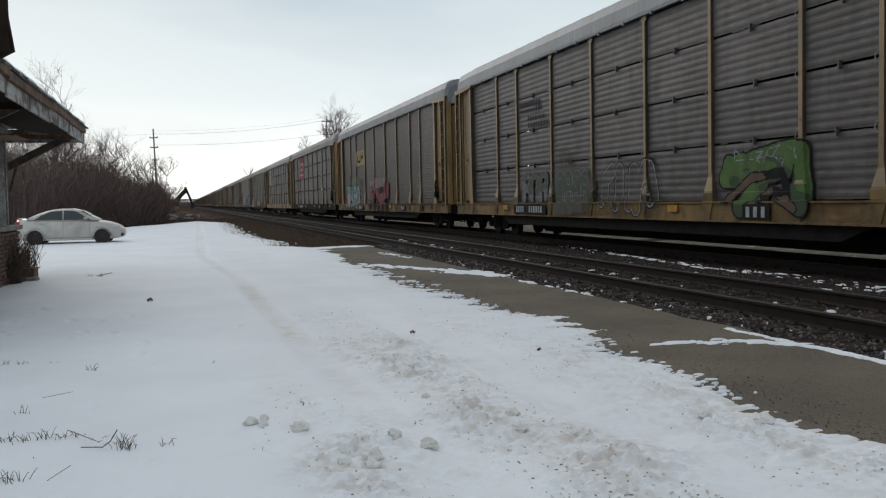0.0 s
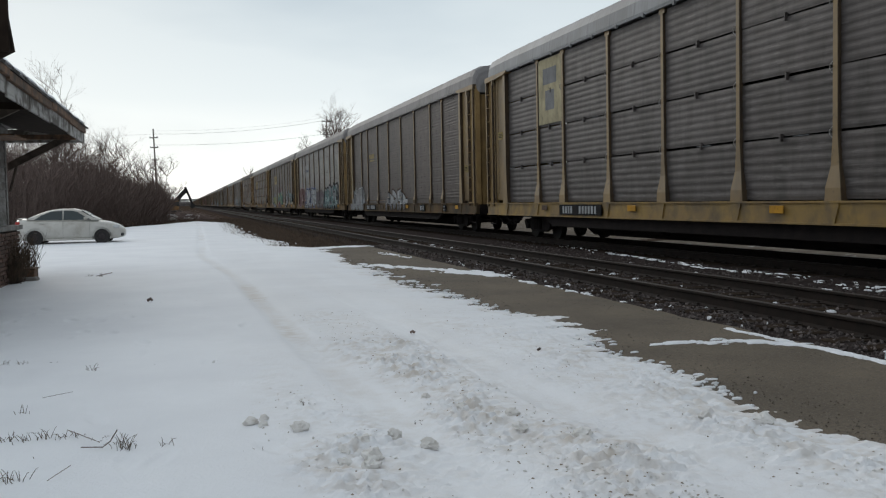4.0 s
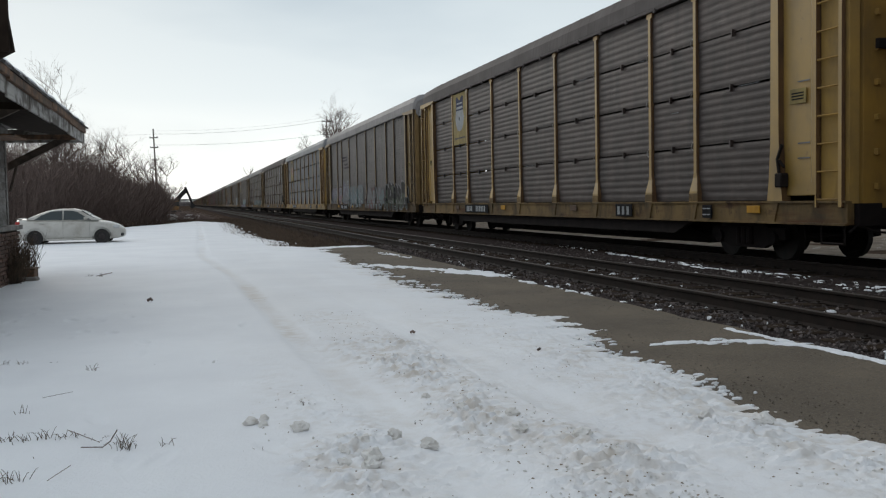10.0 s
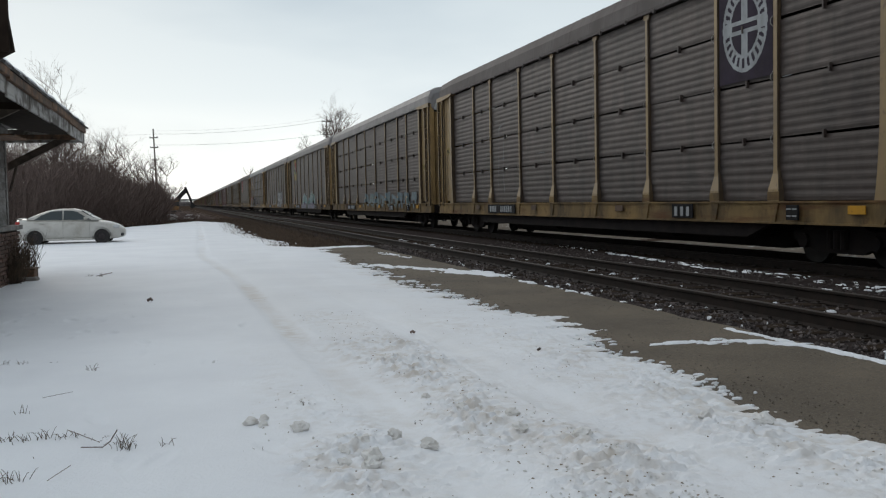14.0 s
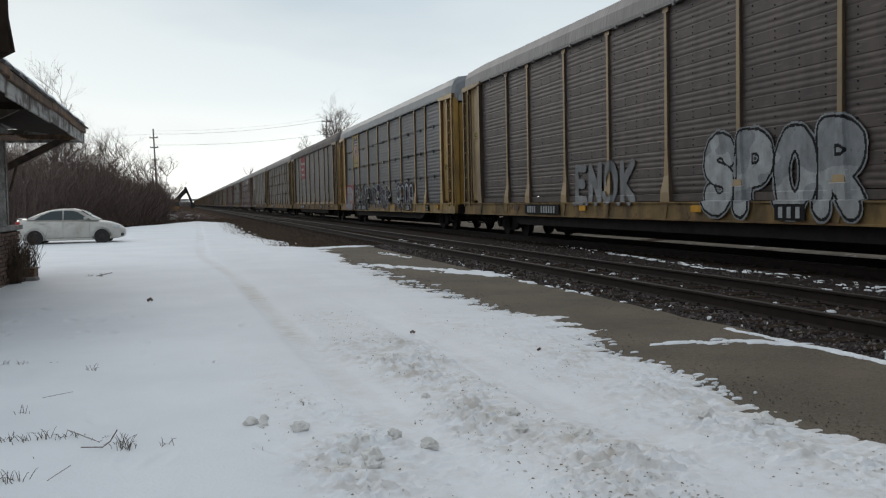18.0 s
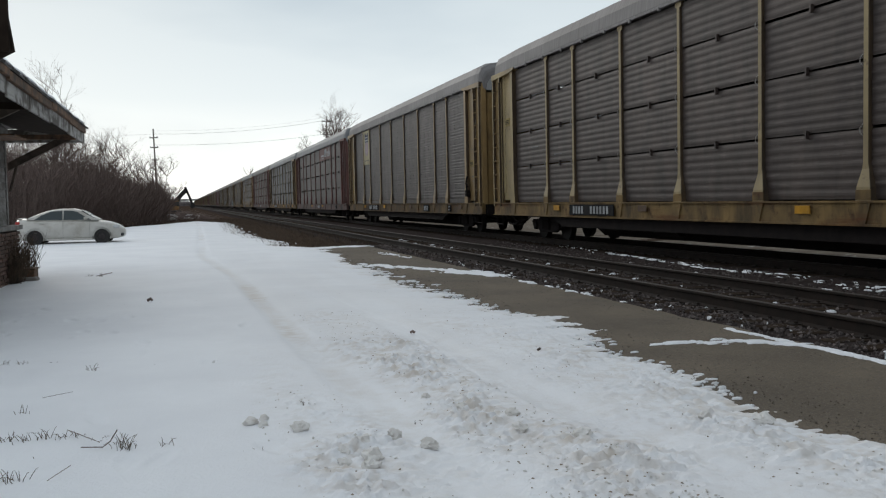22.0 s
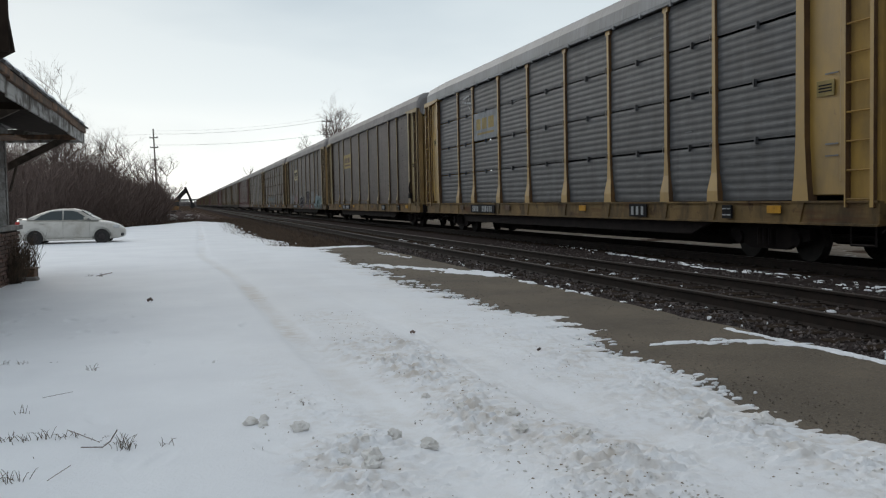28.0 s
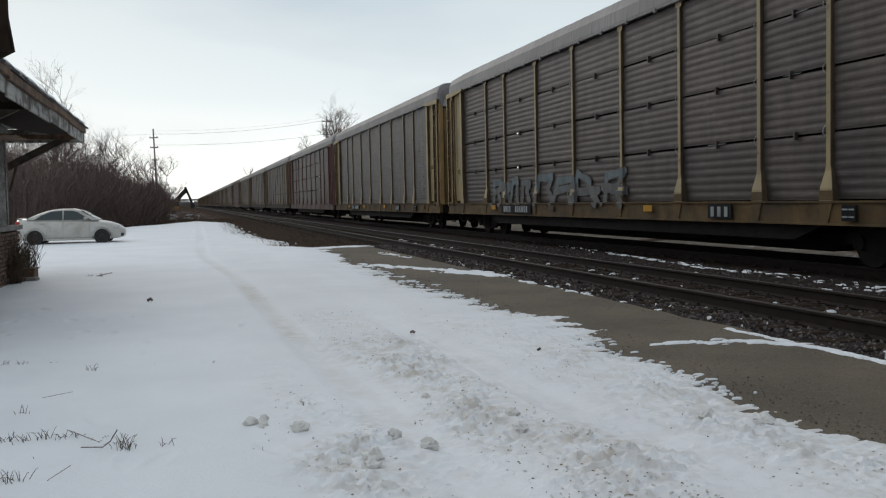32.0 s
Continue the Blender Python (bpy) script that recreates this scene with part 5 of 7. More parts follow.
# ---------------------------------------------------------------- utility poles and wires
WIRE = mat("dark_wire", (0.05, 0.05, 0.052), 0.6, 0.3)
INSUL = mat("glass_insulator", (0.30, 0.32, 0.33), 0.3)


def utility_pole(x, y, h, tilt, label, arms):
    root = thing("utility_pole", label, "utility pole", "utility poles", Matrix.Translation((x, y, GZ - 0.3)) @ pose(0, 0, 0, 0, tilt, 0))
    part("shaft", Build().tube([(0, 0, 0), (0, 0, h * 0.5), (0, 0, h)], [0.115, 0.095, 0.075], 10), POLE, root)
    for z, w in arms:
        arm = part("crossarm", Build().box(-w, w, -0.17, -0.07, z - 0.06, z + 0.06, 0.01), POLE, root)
        for s in (-w * 0.85, w * 0.85):
            part("insulator", Build().tube([(s, -0.12, z + 0.06), (s, -0.12, z + 0.20)], [0.045, 0.03], 8), INSUL, arm)
    return root


utility_pole(-2.85, 110, 10.4, -1.4, "leaning grey wooden utility pole with short crossarms", [(9.4, 0.45), (8.3, 0.45), (6.9, 0.25)])
utility_pole(19.5, 130, 13.8, 0.3, "tall wooden utility pole among bare trees", [(13.0, 0.7), (11.2, 0.5)])


def wire(a, c, sag, r=0.013):
    a, c = Vector(a), Vector(c)
    pts = [a.lerp(c, t / 24) - Vector((0, 0, 4 * sag * (t / 24) * (1 - t / 24))) for t in range(25)]
    return tagged(part("overhead_wire", Build().tube(pts, r, 5), WIRE), "thin dark overhead wire strung between poles", "wire", "overhead wires")


wire((-3.06, 110, 9.35), (19.5, 130, 12.75), 0.5)
wire((-3.08, 110, 8.12), (19.5, 130, 10.85), 0.45)
wire((-3.4, 110, 9.7), (19.1, 130, 13.1), 0.5, 0.006)
wire((19.5, 130, 12.75), (60, 150, 13.6), 0.8)
wire((19.5, 130, 10.85), (60, 150, 12.0), 0.8)
wire((-3.06, 110, 9.35), (-40, 92, 9.4), 0.9, 0.006)

def far_woods():
    """Low hazy line of brush where the tracks vanish."""
    rnd = random.Random(91)
    b = Build()
    for i in range(420):
        x = rnd.uniform(-330, -8) if i % 3 else rnd.uniform(24, 420)
        y = rnd.uniform(1150, 1380)
        w, h = rnd.uniform(3, 9), rnd.uniform(3.5, 8.5)
        n = 7
        rings = [[(x + w * f * math.cos(a) * (1 + 0.25 * math.sin(3 * a + i)), y + w * f * math.sin(a), z) for a in [2 * math.pi * k / n for k in range(n)]] for f, z in ((1.0, -0.4), (1.05, h * 0.5), (0.7, h * 0.85), (0.15, h))]
        b.loft(rings)
    for i in range(160):
        x, y = rnd.uniform(-70, 110), rnd.uniform(1560, 1700)
        w, h = rnd.uniform(3, 9), rnd.uniform(4, 8)
        b.loft([[(x + w * f * math.cos(a), y + w * f * math.sin(a), z) for a in [2 * math.pi * k / 7 for k in range(7)]] for f, z in ((1.0, -0.4), (1.05, h * 0.5), (0.7, h * 0.85), (0.15, h))])
    return tagged(part("far_woods", b, HAZY), "hazy grey-brown line of distant bare woods", "woods", "", "stuff")


HAZY = mat("hazy_far_brush", (0.17, 0.15, 0.145), 0.95, 0, (0.11, 0.095, 0.09), 0.3, vary=-1, spec=0.0)
far_woods()

# ---------------------------------------------------------------- far bridge
CONC = mat("grey_concrete", (0.30, 0.29, 0.28), 0.85, 0, (0.22, 0.21, 0.20), 0.4)
br = thing("road_bridge", "distant grey concrete road bridge over the tracks", "bridge", "", (8, 1450, 0))
part("deck", Build().box(-46, 46, -6, 6, 7.4, 9.2), CONC, br)
part("parapet", Build().box(-46, 46, -6.3, -6.0, 9.0, 10.3), CONC, br)
for x_ in (-22, 26):
    part("pier", Build().box(x_ - 1.2, x_ + 1.2, -5, 5, -0.4, 7.4), CONC, br)
for x_, x2 in ((-120, -46), (46, 140)):
    part("embankment", Build().loft([[(x_ if x_ < 0 else x2, y, -0.4), (x_ if x_ < 0 else x2, y, -0.3), (x2 if x_ < 0 else x_, y, 8.8), (x2 if x_ < 0 else x_, y, -0.4)] for y in (-14, 14)]), GRASS, br)

# ---------------------------------------------------------------- old depot
BOARD = mat("peeling_grey_board", (0.30, 0.29, 0.275), 0.85, 0, (0.16, 0.145, 0.13), 3.0, streak=((0.09, 0.075, 0.06), 0.7, (0.8, 0.8, 6)), bump=0.003, vary=0.15)
PEEL = mat("peeling_white_paint_on_grey_wood", (0.40, 0.385, 0.36), 0.85, 0, (0.11, 0.095, 0.08), 2.6, 8.0, 0.46, 0.56, streak=((0.06, 0.05, 0.042), 0.6, (2, 0.8, 8)), bump=0.003, vary=0.1)
RAW = mat("rotten_brown_wood", (0.23, 0.125, 0.068), 0.9, 0, (0.07, 0.048, 0.035), 4.0, streak=((0.04, 0.03, 0.024), 0.6, (6, 0.5, 6)), bump=0.004, vary=0.2)
# board colour darkened to hold the shade under the eaves
SHADOWED = mat("eave_shaded_board", (0.033, 0.024, 0.018), 0.9, 0, (0.020, 0.014, 0.011), 4.0, vary=0.2, spec=0.05)
SHINGLE = mat("dark_roof_shingle", (0.06, 0.055, 0.052), 0.9, 0, (0.09, 0.08, 0.072), 6.0, vary=0.25)
BRICK = mat("old_brown_brick", (0.125, 0.070, 0.050), 0.9, 0, (0.085, 0.055, 0.042), 8.0, dirt=((0.20, 0.18, 0.16), 9.0, 0.66, 0.6), bump=0.004, vary=0.3)
MORTAR = mat("dirty_mortar", (0.10, 0.088, 0.078), 0.95, 0, (0.07, 0.06, 0.052), 8.0, vary=-1)

BRACE = mat("grey_brown_timber_brace", (0.13, 0.103, 0.083), 0.9, 0, (0.075, 0.06, 0.05), 3.0, streak=((0.05, 0.04, 0.032), 0.5, (3, 3, 3)), vary=0.1, spec=0.2)


def depot():
    root = thing("depot_building", "derelict wooden depot with peeling boards and deep eaves", "building", "", (0, 0, 0))
    y0, y1, xw = 9.6, 20.0, -3.40
    part("wall", Build().box(-9.0, xw - 0.02, y0, y1, 0.9, 2.95), SHADOWED, root, "wall in a dark eave-shaded colour")
    for i in range(14):
        z = 0.92 + i * 0.145
        part("clapboard", Build().loft([[(xw - 0.02, y, z), (xw + 0.012, y, z), (xw, y, z + 0.142), (xw - 0.02, y, z + 0.142)] for y in (y0, y1)]), BOARD, root)
    part("corner_board", Build().box(xw - 0.13, xw + 0.03, y1 - 0.02, y1 + 0.10, 0.9, 2.9, 0.008), BOARD, root)
    part("belt_board", Build().box(xw - 0.2, xw + 0.07, y1 - 2.2, y1 + 0.13, 2.72, 2.86, 0.008), BOARD, root, "pale grey band board")
    # brick foundation with proud uneven bricks
    base = part("foundation", Build().box(-9.0, -3.24, y0, y1 + 0.12, -0.35, 0.86), MORTAR, root, "brown brick foundation")
    bk = Build().box(-0.035, 0.05, -0.10, 0.10, -0.031, 0.031, 0.006).mesh("brick")
    rnd = random.Random(3)
    for r in range(13):
        for c in range(16):
            part("brick", bk, BRICK, base, "", Matrix.Translation((-3.24 + rnd.uniform(-0.012, 0.008), y1 + 0.02 - c * 0.215 - (r % 2) * 0.107, -0.12 + r * 0.076)))
    part("ledge", Build().box(-3.6, -3.14, y0, y1 + 0.2, 0.86, 0.95, 0.01), BOARD, root, "grey timber ledge over the foundation")
    # eaves
    xe = -2.04
    part("soffit", Build().loft([[(xw, y, 2.95), (xe - 0.02, y, 2.74), (xe - 0.02, y, 2.77), (xw, y, 2.99)] for y in (y0, 21.35)]), SHADOWED, root, "soffit with eave shade in its colour")
    yy = [y0, 11.0, 12.4, 14.1, 16.2, 18.6, 21.5]
    for i in range(6):
        sag = 0.02 * math.sin(i * 1.9)
        part("fascia_board", Build().box(xe - 0.025, xe + rnd.uniform(0.0, 0.012), yy[i] + 0.006, yy[i + 1] - 0.006, 2.655 + sag, 2.86 + sag, 0.005), PEEL, root, "peeling grey fascia board")
        part("roof_edge_board", Build().box(xe - 0.05, xe + 0.035 + rnd.uniform(0, 0.02), yy[i] + 0.004, yy[i + 1] - 0.004, 2.868 + sag, 2.985 + sag, 0.005), RAW, root, "bare brown roof edge board")
    for i in range(24):
        y = 10.0 + i * 0.49
        part("shingle", Build().loft([[(xe + 0.06, q, 2.978), (xe - 0.55, q, 3.18), (xe - 0.55, q, 3.205), (xe + 0.075 + rnd.uniform(-0.02, 0.02), q, 3.0 + rnd.uniform(0, 0.012))] for q in (y + 0.01, y + 0.48)]), SHINGLE, root)
    part("roof", Build().loft([[(xe - 0.02, y0, 2.96), (xe - 0.02, 21.5, 2.96), (-10.0, 21.5, 2.96), (-10.0, y0, 2.96)], [(-5.9, y0 + 2, 4.7), (-5.9, 17.6, 4.7), (-6.1, 17.6, 4.7), (-6.1, y0 + 2, 4.7)]]), SHINGLE, root, "low dark hipped roof")
    for i in range(12):
        y = 10.2 + i * 0.95
        part("snow_ridge", Build().loft([[(xe + 0.07 - q, y + p, 3.03 + 0.32 * q), (xe + 0.03 - q, y + p, 3.085 + rnd.uniform(0, 0.02) + 0.32 * q), (xe - 0.4 - q, y + p, 3.17 + 0.32 * q), (xe - 0.4 - q, y + p, 3.15 + 0.32 * q)] for p, q in ((0.0, 0.06), (0.3, rnd.uniform(0, 0.03)), (0.7, rnd.uniform(0, 0.04)), (0.93, 0.05))]), SNOW, root, "thin snow lying on the roof edge", smooth=True)
    part("end_fascia", Build().box(-6.0, xe - 0.03, 21.47, 21.5, 2.665, 2.95, 0.004), PEEL, root, "peeling grey fascia board")
    for y in (14.2, 20.4):
        part("bracket", Build().loft([[(x, y - 0.045, z), (x, y + 0.045, z), (x - dx, y + 0.045, z + dz), (x - dx, y - 0.045, z + dz)] for x, z, dx, dz in ((xw, 2.03, 0.0, 0.16), (-3.0, 2.24, 0.05, 0.14), (-2.6, 2.45, 0.06, 0.13), (-2.18, 2.66, 0.07, 0.09))]), BRACE, root, "straight timber brace")
        part("strut", Build().tube([(xw + 0.02, y, 1.62), (xw + 0.17, y, 2.16)], [0.028, 0.028], 6), BRACE, root, "thin leaning strut under the brace")
        part("lookout_beam", Build().box(xw, -2.10, y - 0.06, y + 0.06, 2.66, 2.76, 0.006), RAW if y > 20 else SHADOWED, root, "brown timber beam under the eave")
    part("loose_plank", Build().box(-3.2, -2.75, 17.2, 18.6, 2.52, 2.55, 0.005), RAW, root, "loose brown soffit plank")
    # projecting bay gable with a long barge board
    part("barge_board", Build().loft([[(-1.555, y, 2.82), (-1.62, y, 3.30), (-1.68, y, 4.4), (-2.9, y, 4.4), (-2.9, y, 2.95), (-2.0, y, 2.70), (-1.70, y, 2.74)] for y in (9.93, 10.02)]), SHADOWED, root, "dark barge board in the eave-shaded colour")
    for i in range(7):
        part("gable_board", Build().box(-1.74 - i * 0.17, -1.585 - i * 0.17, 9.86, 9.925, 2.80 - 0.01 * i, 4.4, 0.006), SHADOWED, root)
    return root


depot()
cr = thing("wooden_crate", "dark wooden crate beside the brick foundation", "crate", "", (-3.02, 19.72, GZ))
part("side", Build().box(-0.20, 0.16, -0.25, 0.25, -0.05, 0.24, 0.01), RAW, cr)
part("lid", Build().box(-0.22, 0.18, -0.27, 0.27, 0.24, 0.275, 0.008), RAW, cr)
tagged(part("flat_stone", Build().box(-3.3, -2.78, 19.25, 19.6, GZ - 0.05, GZ + 0.11, 0.03), BOARD), "pale flat stone lying in the snow", "stone")
brush = Build()
rnd_b = random.Random(8)
for i in range(260):
    o = Vector((-3.12 + rnd_b.gauss(0, 0.06), rnd_b.uniform(18.6, 20.6), GZ))
    brush.tube([o, o + Vector((rnd_b.gauss(0.05, 0.08), rnd_b.gauss(0, 0.08), rnd_b.uniform(0.2, 0.55))), o + Vector((rnd_b.gauss(0.1, 0.14), rnd_b.gauss(0, 0.16), rnd_b.uniform(0.5, 1.0)))], [0.006, 0.005, 0.002], 3)
tagged(part("dry_weeds", brush, STALK), "dry brown weeds against the foundation", "weeds", "", "stuff")

# ---------------------------------------------------------------- parked sedan
CARP = mat("dirty_white_car_paint", (0.55, 0.53, 0.49), 0.3, 0, (0.47, 0.45, 0.41), 1.5, dirt=((0.33, 0.295, 0.25), 1.6, 0.50, 0.6))
GLASS = mat("tinted_car_glass", (0.050, 0.060, 0.062), 0.15, 0, spec=0.25)
TYRE = mat("tyre_rubber", (0.016, 0.015, 0.015), 0.85, 0, (0.028, 0.025, 0.023), 8.0)
HUB = mat("rusty_dark_steel_wheel", (0.024, 0.019, 0.02), 0.6, 0.3, (0.045, 0.034, 0.034), 10.0)
SEAM = mat("grimy_panel_gap", (0.30, 0.285, 0.26), 0.7)
LAMP_RED = mat("red_tail_lamp", (0.35, 0.03, 0.025), 0.25)
LAMP_CLEAR = mat("clear_head_lamp", (0.5, 0.5, 0.5), 0.2)
TRIM = mat("black_plastic_trim", (0.03, 0.03, 0.03), 0.6)


def sedan(m):
    """Local x runs forward; the near side is at -y."""
    root = thing("parked_sedan", "dirty white four-door sedan parked on the snow", "car", "", m)
    # stations: x, half width, underside, waist, deck height at the middle
    st = [(-2.06, 0.60, 0.42, 0.80, 0.92), (-2.00, 0.74, 0.28, 0.87, 1.025), (-1.75, 0.82, 0.20, 0.92, 1.06), (-1.30, 0.85, 0.19, 0.94, 1.06), (-0.70, 0.86, 0.18, 0.93, 1.01), (0.0, 0.865, 0.18, 0.92, 0.99), (0.70, 0.86, 0.18, 0.90, 0.97),
          (1.10, 0.85, 0.19, 0.87, 0.945), (1.50, 0.82, 0.20, 0.80, 0.875), (1.82, 0.74, 0.22, 0.70, 0.775), (2.02, 0.60, 0.26, 0.60, 0.66), (2.10, 0.42, 0.32, 0.50, 0.54)]
    rings = []
    for x, w, u, b_, d in st:
        rings.append([(x, s * k * w, u + (b_ - u) * f if f <= 1 else b_ + (d - b_) * (f - 1)) for s, k, f in ((-1, 0.86, 0), (-1, 0.97, 0.18), (-1, 1.0, 0.55), (-1, 0.97, 0.95), (-1, 0.88, 1.35), (-1, 0.5, 1.9), (1, 0.5, 1.9), (1, 0.88, 1.35), (1, 0.97, 0.95), (1, 1.0, 0.55), (1, 0.97, 0.18), (1, 0.86, 0))])
    bb = Build().loft(rings)
    body = part("body", bb, CARP, root, smooth=True)
    # greenhouse
    gh = [(-1.58, 0.66, 1.02, 1.045), (-1.18, 0.62, 0.98, 1.22), (-0.80, 0.585, 0.95, 1.345), (-0.35, 0.575, 0.93, 1.41), (0.10, 0.575, 0.93, 1.41), (0.45, 0.60, 0.93, 1.33), (1.12, 0.68, 0.93, 0.965)]
    rings = [[(x, -0.80, b_), (x, -w - 0.04, z - 0.07 * (z > 1.1)), (x, -w + 0.1, z), (x, w - 0.1, z), (x, w + 0.04, z - 0.07 * (z > 1.1)), (x, 0.80, b_)] for x, w, b_, z in gh]
    part("roof", Build().loft(rings), CARP, root, smooth=True)

    def pane(pts, name, label):
        """Side glass between lower and upper points, a little proud of the cabin side."""
        vs = []
        for x, z in pts:
            t = (z - 0.90) / 0.45
            vs.append((x, -(0.845 - 0.20 * max(0, t)), z))
        n = len(vs)
        b = Build().add(vs + [(x, y + 0.02, z) for x, y, z in vs], [tuple(range(n)), tuple(range(2 * n - 1, n - 1, -1))] + [(i, (i + 1) % n, n + (i + 1) % n, n + i) for i in range(n)])
        part(name, b, GLASS, root, label)

    pane([(-1.30, 0.995), (-0.24, 0.975), (-0.24, 1.335), (-0.66, 1.31), (-1.02, 1.17)], "rear_side_window", "dark rear door glass")
    pane([(-0.18, 0.975), (0.86, 0.965), (0.64, 1.09), (0.34, 1.275), (0.12, 1.325), (-0.18, 1.335)], "front_side_window", "dark front door glass")
    part("windscreen", Build().add([(1.13, -0.66, 0.94), (1.13, 0.66, 0.94), (0.50, 0.54, 1.33), (0.50, -0.54, 1.33), (1.10, -0.66, 0.92), (1.10, 0.66, 0.92), (0.47, 0.54, 1.31), (0.47, -0.54, 1.31)], [(0, 1, 2, 3), (7, 6, 5, 4), (0, 3, 7, 4), (1, 5, 6, 2), (0, 4, 5, 1), (3, 2, 6, 7)]), GLASS, root)
    part("mirror", Build().box(0.60, 0.74, -0.99, -0.84, 0.96, 1.08, 0.03), CARP, root)
    for x in (-1.0, 0.12):
        part("door_handle", Build().box(x - 0.08, x + 0.08, -0.885, -0.85, 0.84, 0.87, 0.008), CARP, root)
    for x in (-0.21, 0.80):
        part("door_seam", Build().box(x - 0.004, x + 0.004, -0.866, -0.84, 0.26, 0.92), SEAM, root)
    part("rocker_trim", Build().box(-0.85, 0.9, -0.872, -0.82, 0.19, 0.25, 0.01), CARP, root)
    part("tail_lamp", Build().box(-2.01, -1.84, -0.79, -0.60, 0.78, 0.94, 0.03), LAMP_RED, root, "red tail lamp")
    part("head_lamp", Build().box(1.68, 1.93, -0.77, -0.55, 0.62, 0.74, 0.03), LAMP_CLEAR, root, "clear head lamp")
    part("bumper_grille", Build().box(1.93, 2.085, -0.62, -0.40, 0.30, 0.42, 0.02), TRIM, root)
    part("boot_lip", Build().box(-1.97, -1.82, -0.62, 0.62, 1.03, 1.065, 0.012), CARP, root)
    for x in (-1.28, 1.26):
        for s in (-1, 1):
            wh = new("wheel")
            wh.parent, wh.matrix_local = root, Matrix.Translation((x, s * 0.76, 0.305))
            rings = [[(r * math.cos(a), yy, r * math.sin(a)) for a in [2 * math.pi * i / 28 for i in range(28)]] for yy, r in ((0.10, 0.20), (0.10, 0.28), (0.07, 0.305), (-0.07, 0.305), (-0.105, 0.285), (-0.105, 0.205), (-0.08, 0.20))]
            part("tyre", Build().loft(rings), TYRE, wh)
            rings = [[(r * math.cos(a), s * yy, r * math.sin(a)) for a in [2 * math.pi * i / 20 for i in range(20)]] for yy, r in ((-0.02, 0.21), (0.085, 0.205), (0.07, 0.15), (0.095, 0.07), (0.10, 0.02))]
            part("rim", Build().loft(rings), HUB, wh, "rusty dark steel rim")
            a_ = Build().loft([[((0.36 if k == 0 else 0.355) * math.cos(a), -0.115 * (-s) * 0 + s * (0.02 + 0.092 * k), 0.36 * math.sin(a)) for a in [math.pi * i / 12 - 0.15 for i in range(14)]] for k in (0, 1)], close=False)
            part("wheel_arch", a_, TRIM, wh, "black wheel arch opening")
    return root


sedan(Matrix.Translation((-4.34, 39.4, GZ - 0.02)) @ pose(0, 0, 0, 0, 0, -1.5) @ Matrix.Diagonal((0.96, 1, 1.005, 1)))

# ---------------------------------------------------------------- excavator beside the line
EXC_Y = mat("faded_machine_orange", (0.34, 0.17, 0.05), 0.6, 0, (0.22, 0.12, 0.05), 2.0)


def excavator(m):
    root = thing("excavator", "old orange excavator with a raised black boom", "excavator", "", m)
    for y in (-1.0, 1.0):
        part("crawler_track", Build().loft([[(x, y + s, z) for x, z in ((-1.5, 0.1), (-1.75, 0.4), (-1.5, 0.75), (1.5, 0.75), (1.75, 0.4), (1.5, 0.1))] for s in (-0.28, 0.28)]), TYRE, root)
    part("house", Build().box(-1.9, 0.5, -1.15, 1.15, 0.85, 1.75, 0.12), EXC_Y, root)
    part("cab", Build().box(0.0, 1.15, -1.15, -0.15, 0.9, 2.35, 0.1), EXC_Y, root)
    part("cab_window", Build().box(0.12, 1.17, -1.17, -0.5, 1.5, 2.2, 0.03), GLASS, root)

    def beam(name, pts, w):
        part(name, Build().loft([[(x - w * nx, -0.18, z - w * nz), (x + w * nx, -0.18, z + w * nz), (x + w * nx, 0.18, z + w * nz), (x - w * nx, 0.18, z - w * nz)] for x, z, nx, nz in pts]), TYRE, root, "black steel arm")

    beam("boom", [(0.5, 1.5, -0.8, 0.6), (1.15, 2.8, -0.8, 0.6), (1.7, 3.4, -0.5, 0.9), (2.5, 4.1, -0.5, 0.9)], 0.34)
    beam("stick_arm", [(2.2, 4.5, 1, 0.2), (2.7, 3.3, 1, 0.2), (3.3, 1.7, 1, 0.2)], 0.18)
    part("bucket", Build().loft([[(3.0, y, 1.9), (3.6, y, 1.8), (3.75, y, 1.3), (3.2, y, 1.0), (2.9, y, 1.3)] for y in (-0.4, 0.4)]), TYRE, root)
    return root


excavator(Matrix.Translation((-1.9, 150, GZ - 0.16)) @ Matrix.Diagonal((0.95, 0.95, 0.98, 1)))
pile = Build()
rnd_p = random.Random(6)
for i in range(900):
    x = rnd_p.gauss(-0.3, 1.5)
    y = rnd_p.uniform(96, 112)
    z = GZ - 0.1 + max(0, 0.75 - abs(x + 0.3) * 0.25) * rnd_p.random()
    a = rnd_p.uniform(0, 6.3)
    l = rnd_p.uniform(0.4, 1.3)
    d = Vector((math.cos(a) * l, math.sin(a) * l, rnd_p.uniform(-0.1, 0.45)))
    pile.tube([(x, y, z), Vector((x, y, z)) + d], [0.03, 0.012], 3)
tagged(part("brush_pile", pile, BARK), "pile of cut branches at the end of the yard", "brush pile", "", "stuff")
for x_, y_, s_ in ((-1.3, 97, 0.5), (0.4, 99, 0.4), (-2.4, 95, 0.35), (1.2, 101, 0.3)):
    lump(x_, y_, s_, rnd_l)

# ---------------------------------------------------------------- paint on the cars: signs, number boards, spray paint
PAINT_RGB = {}


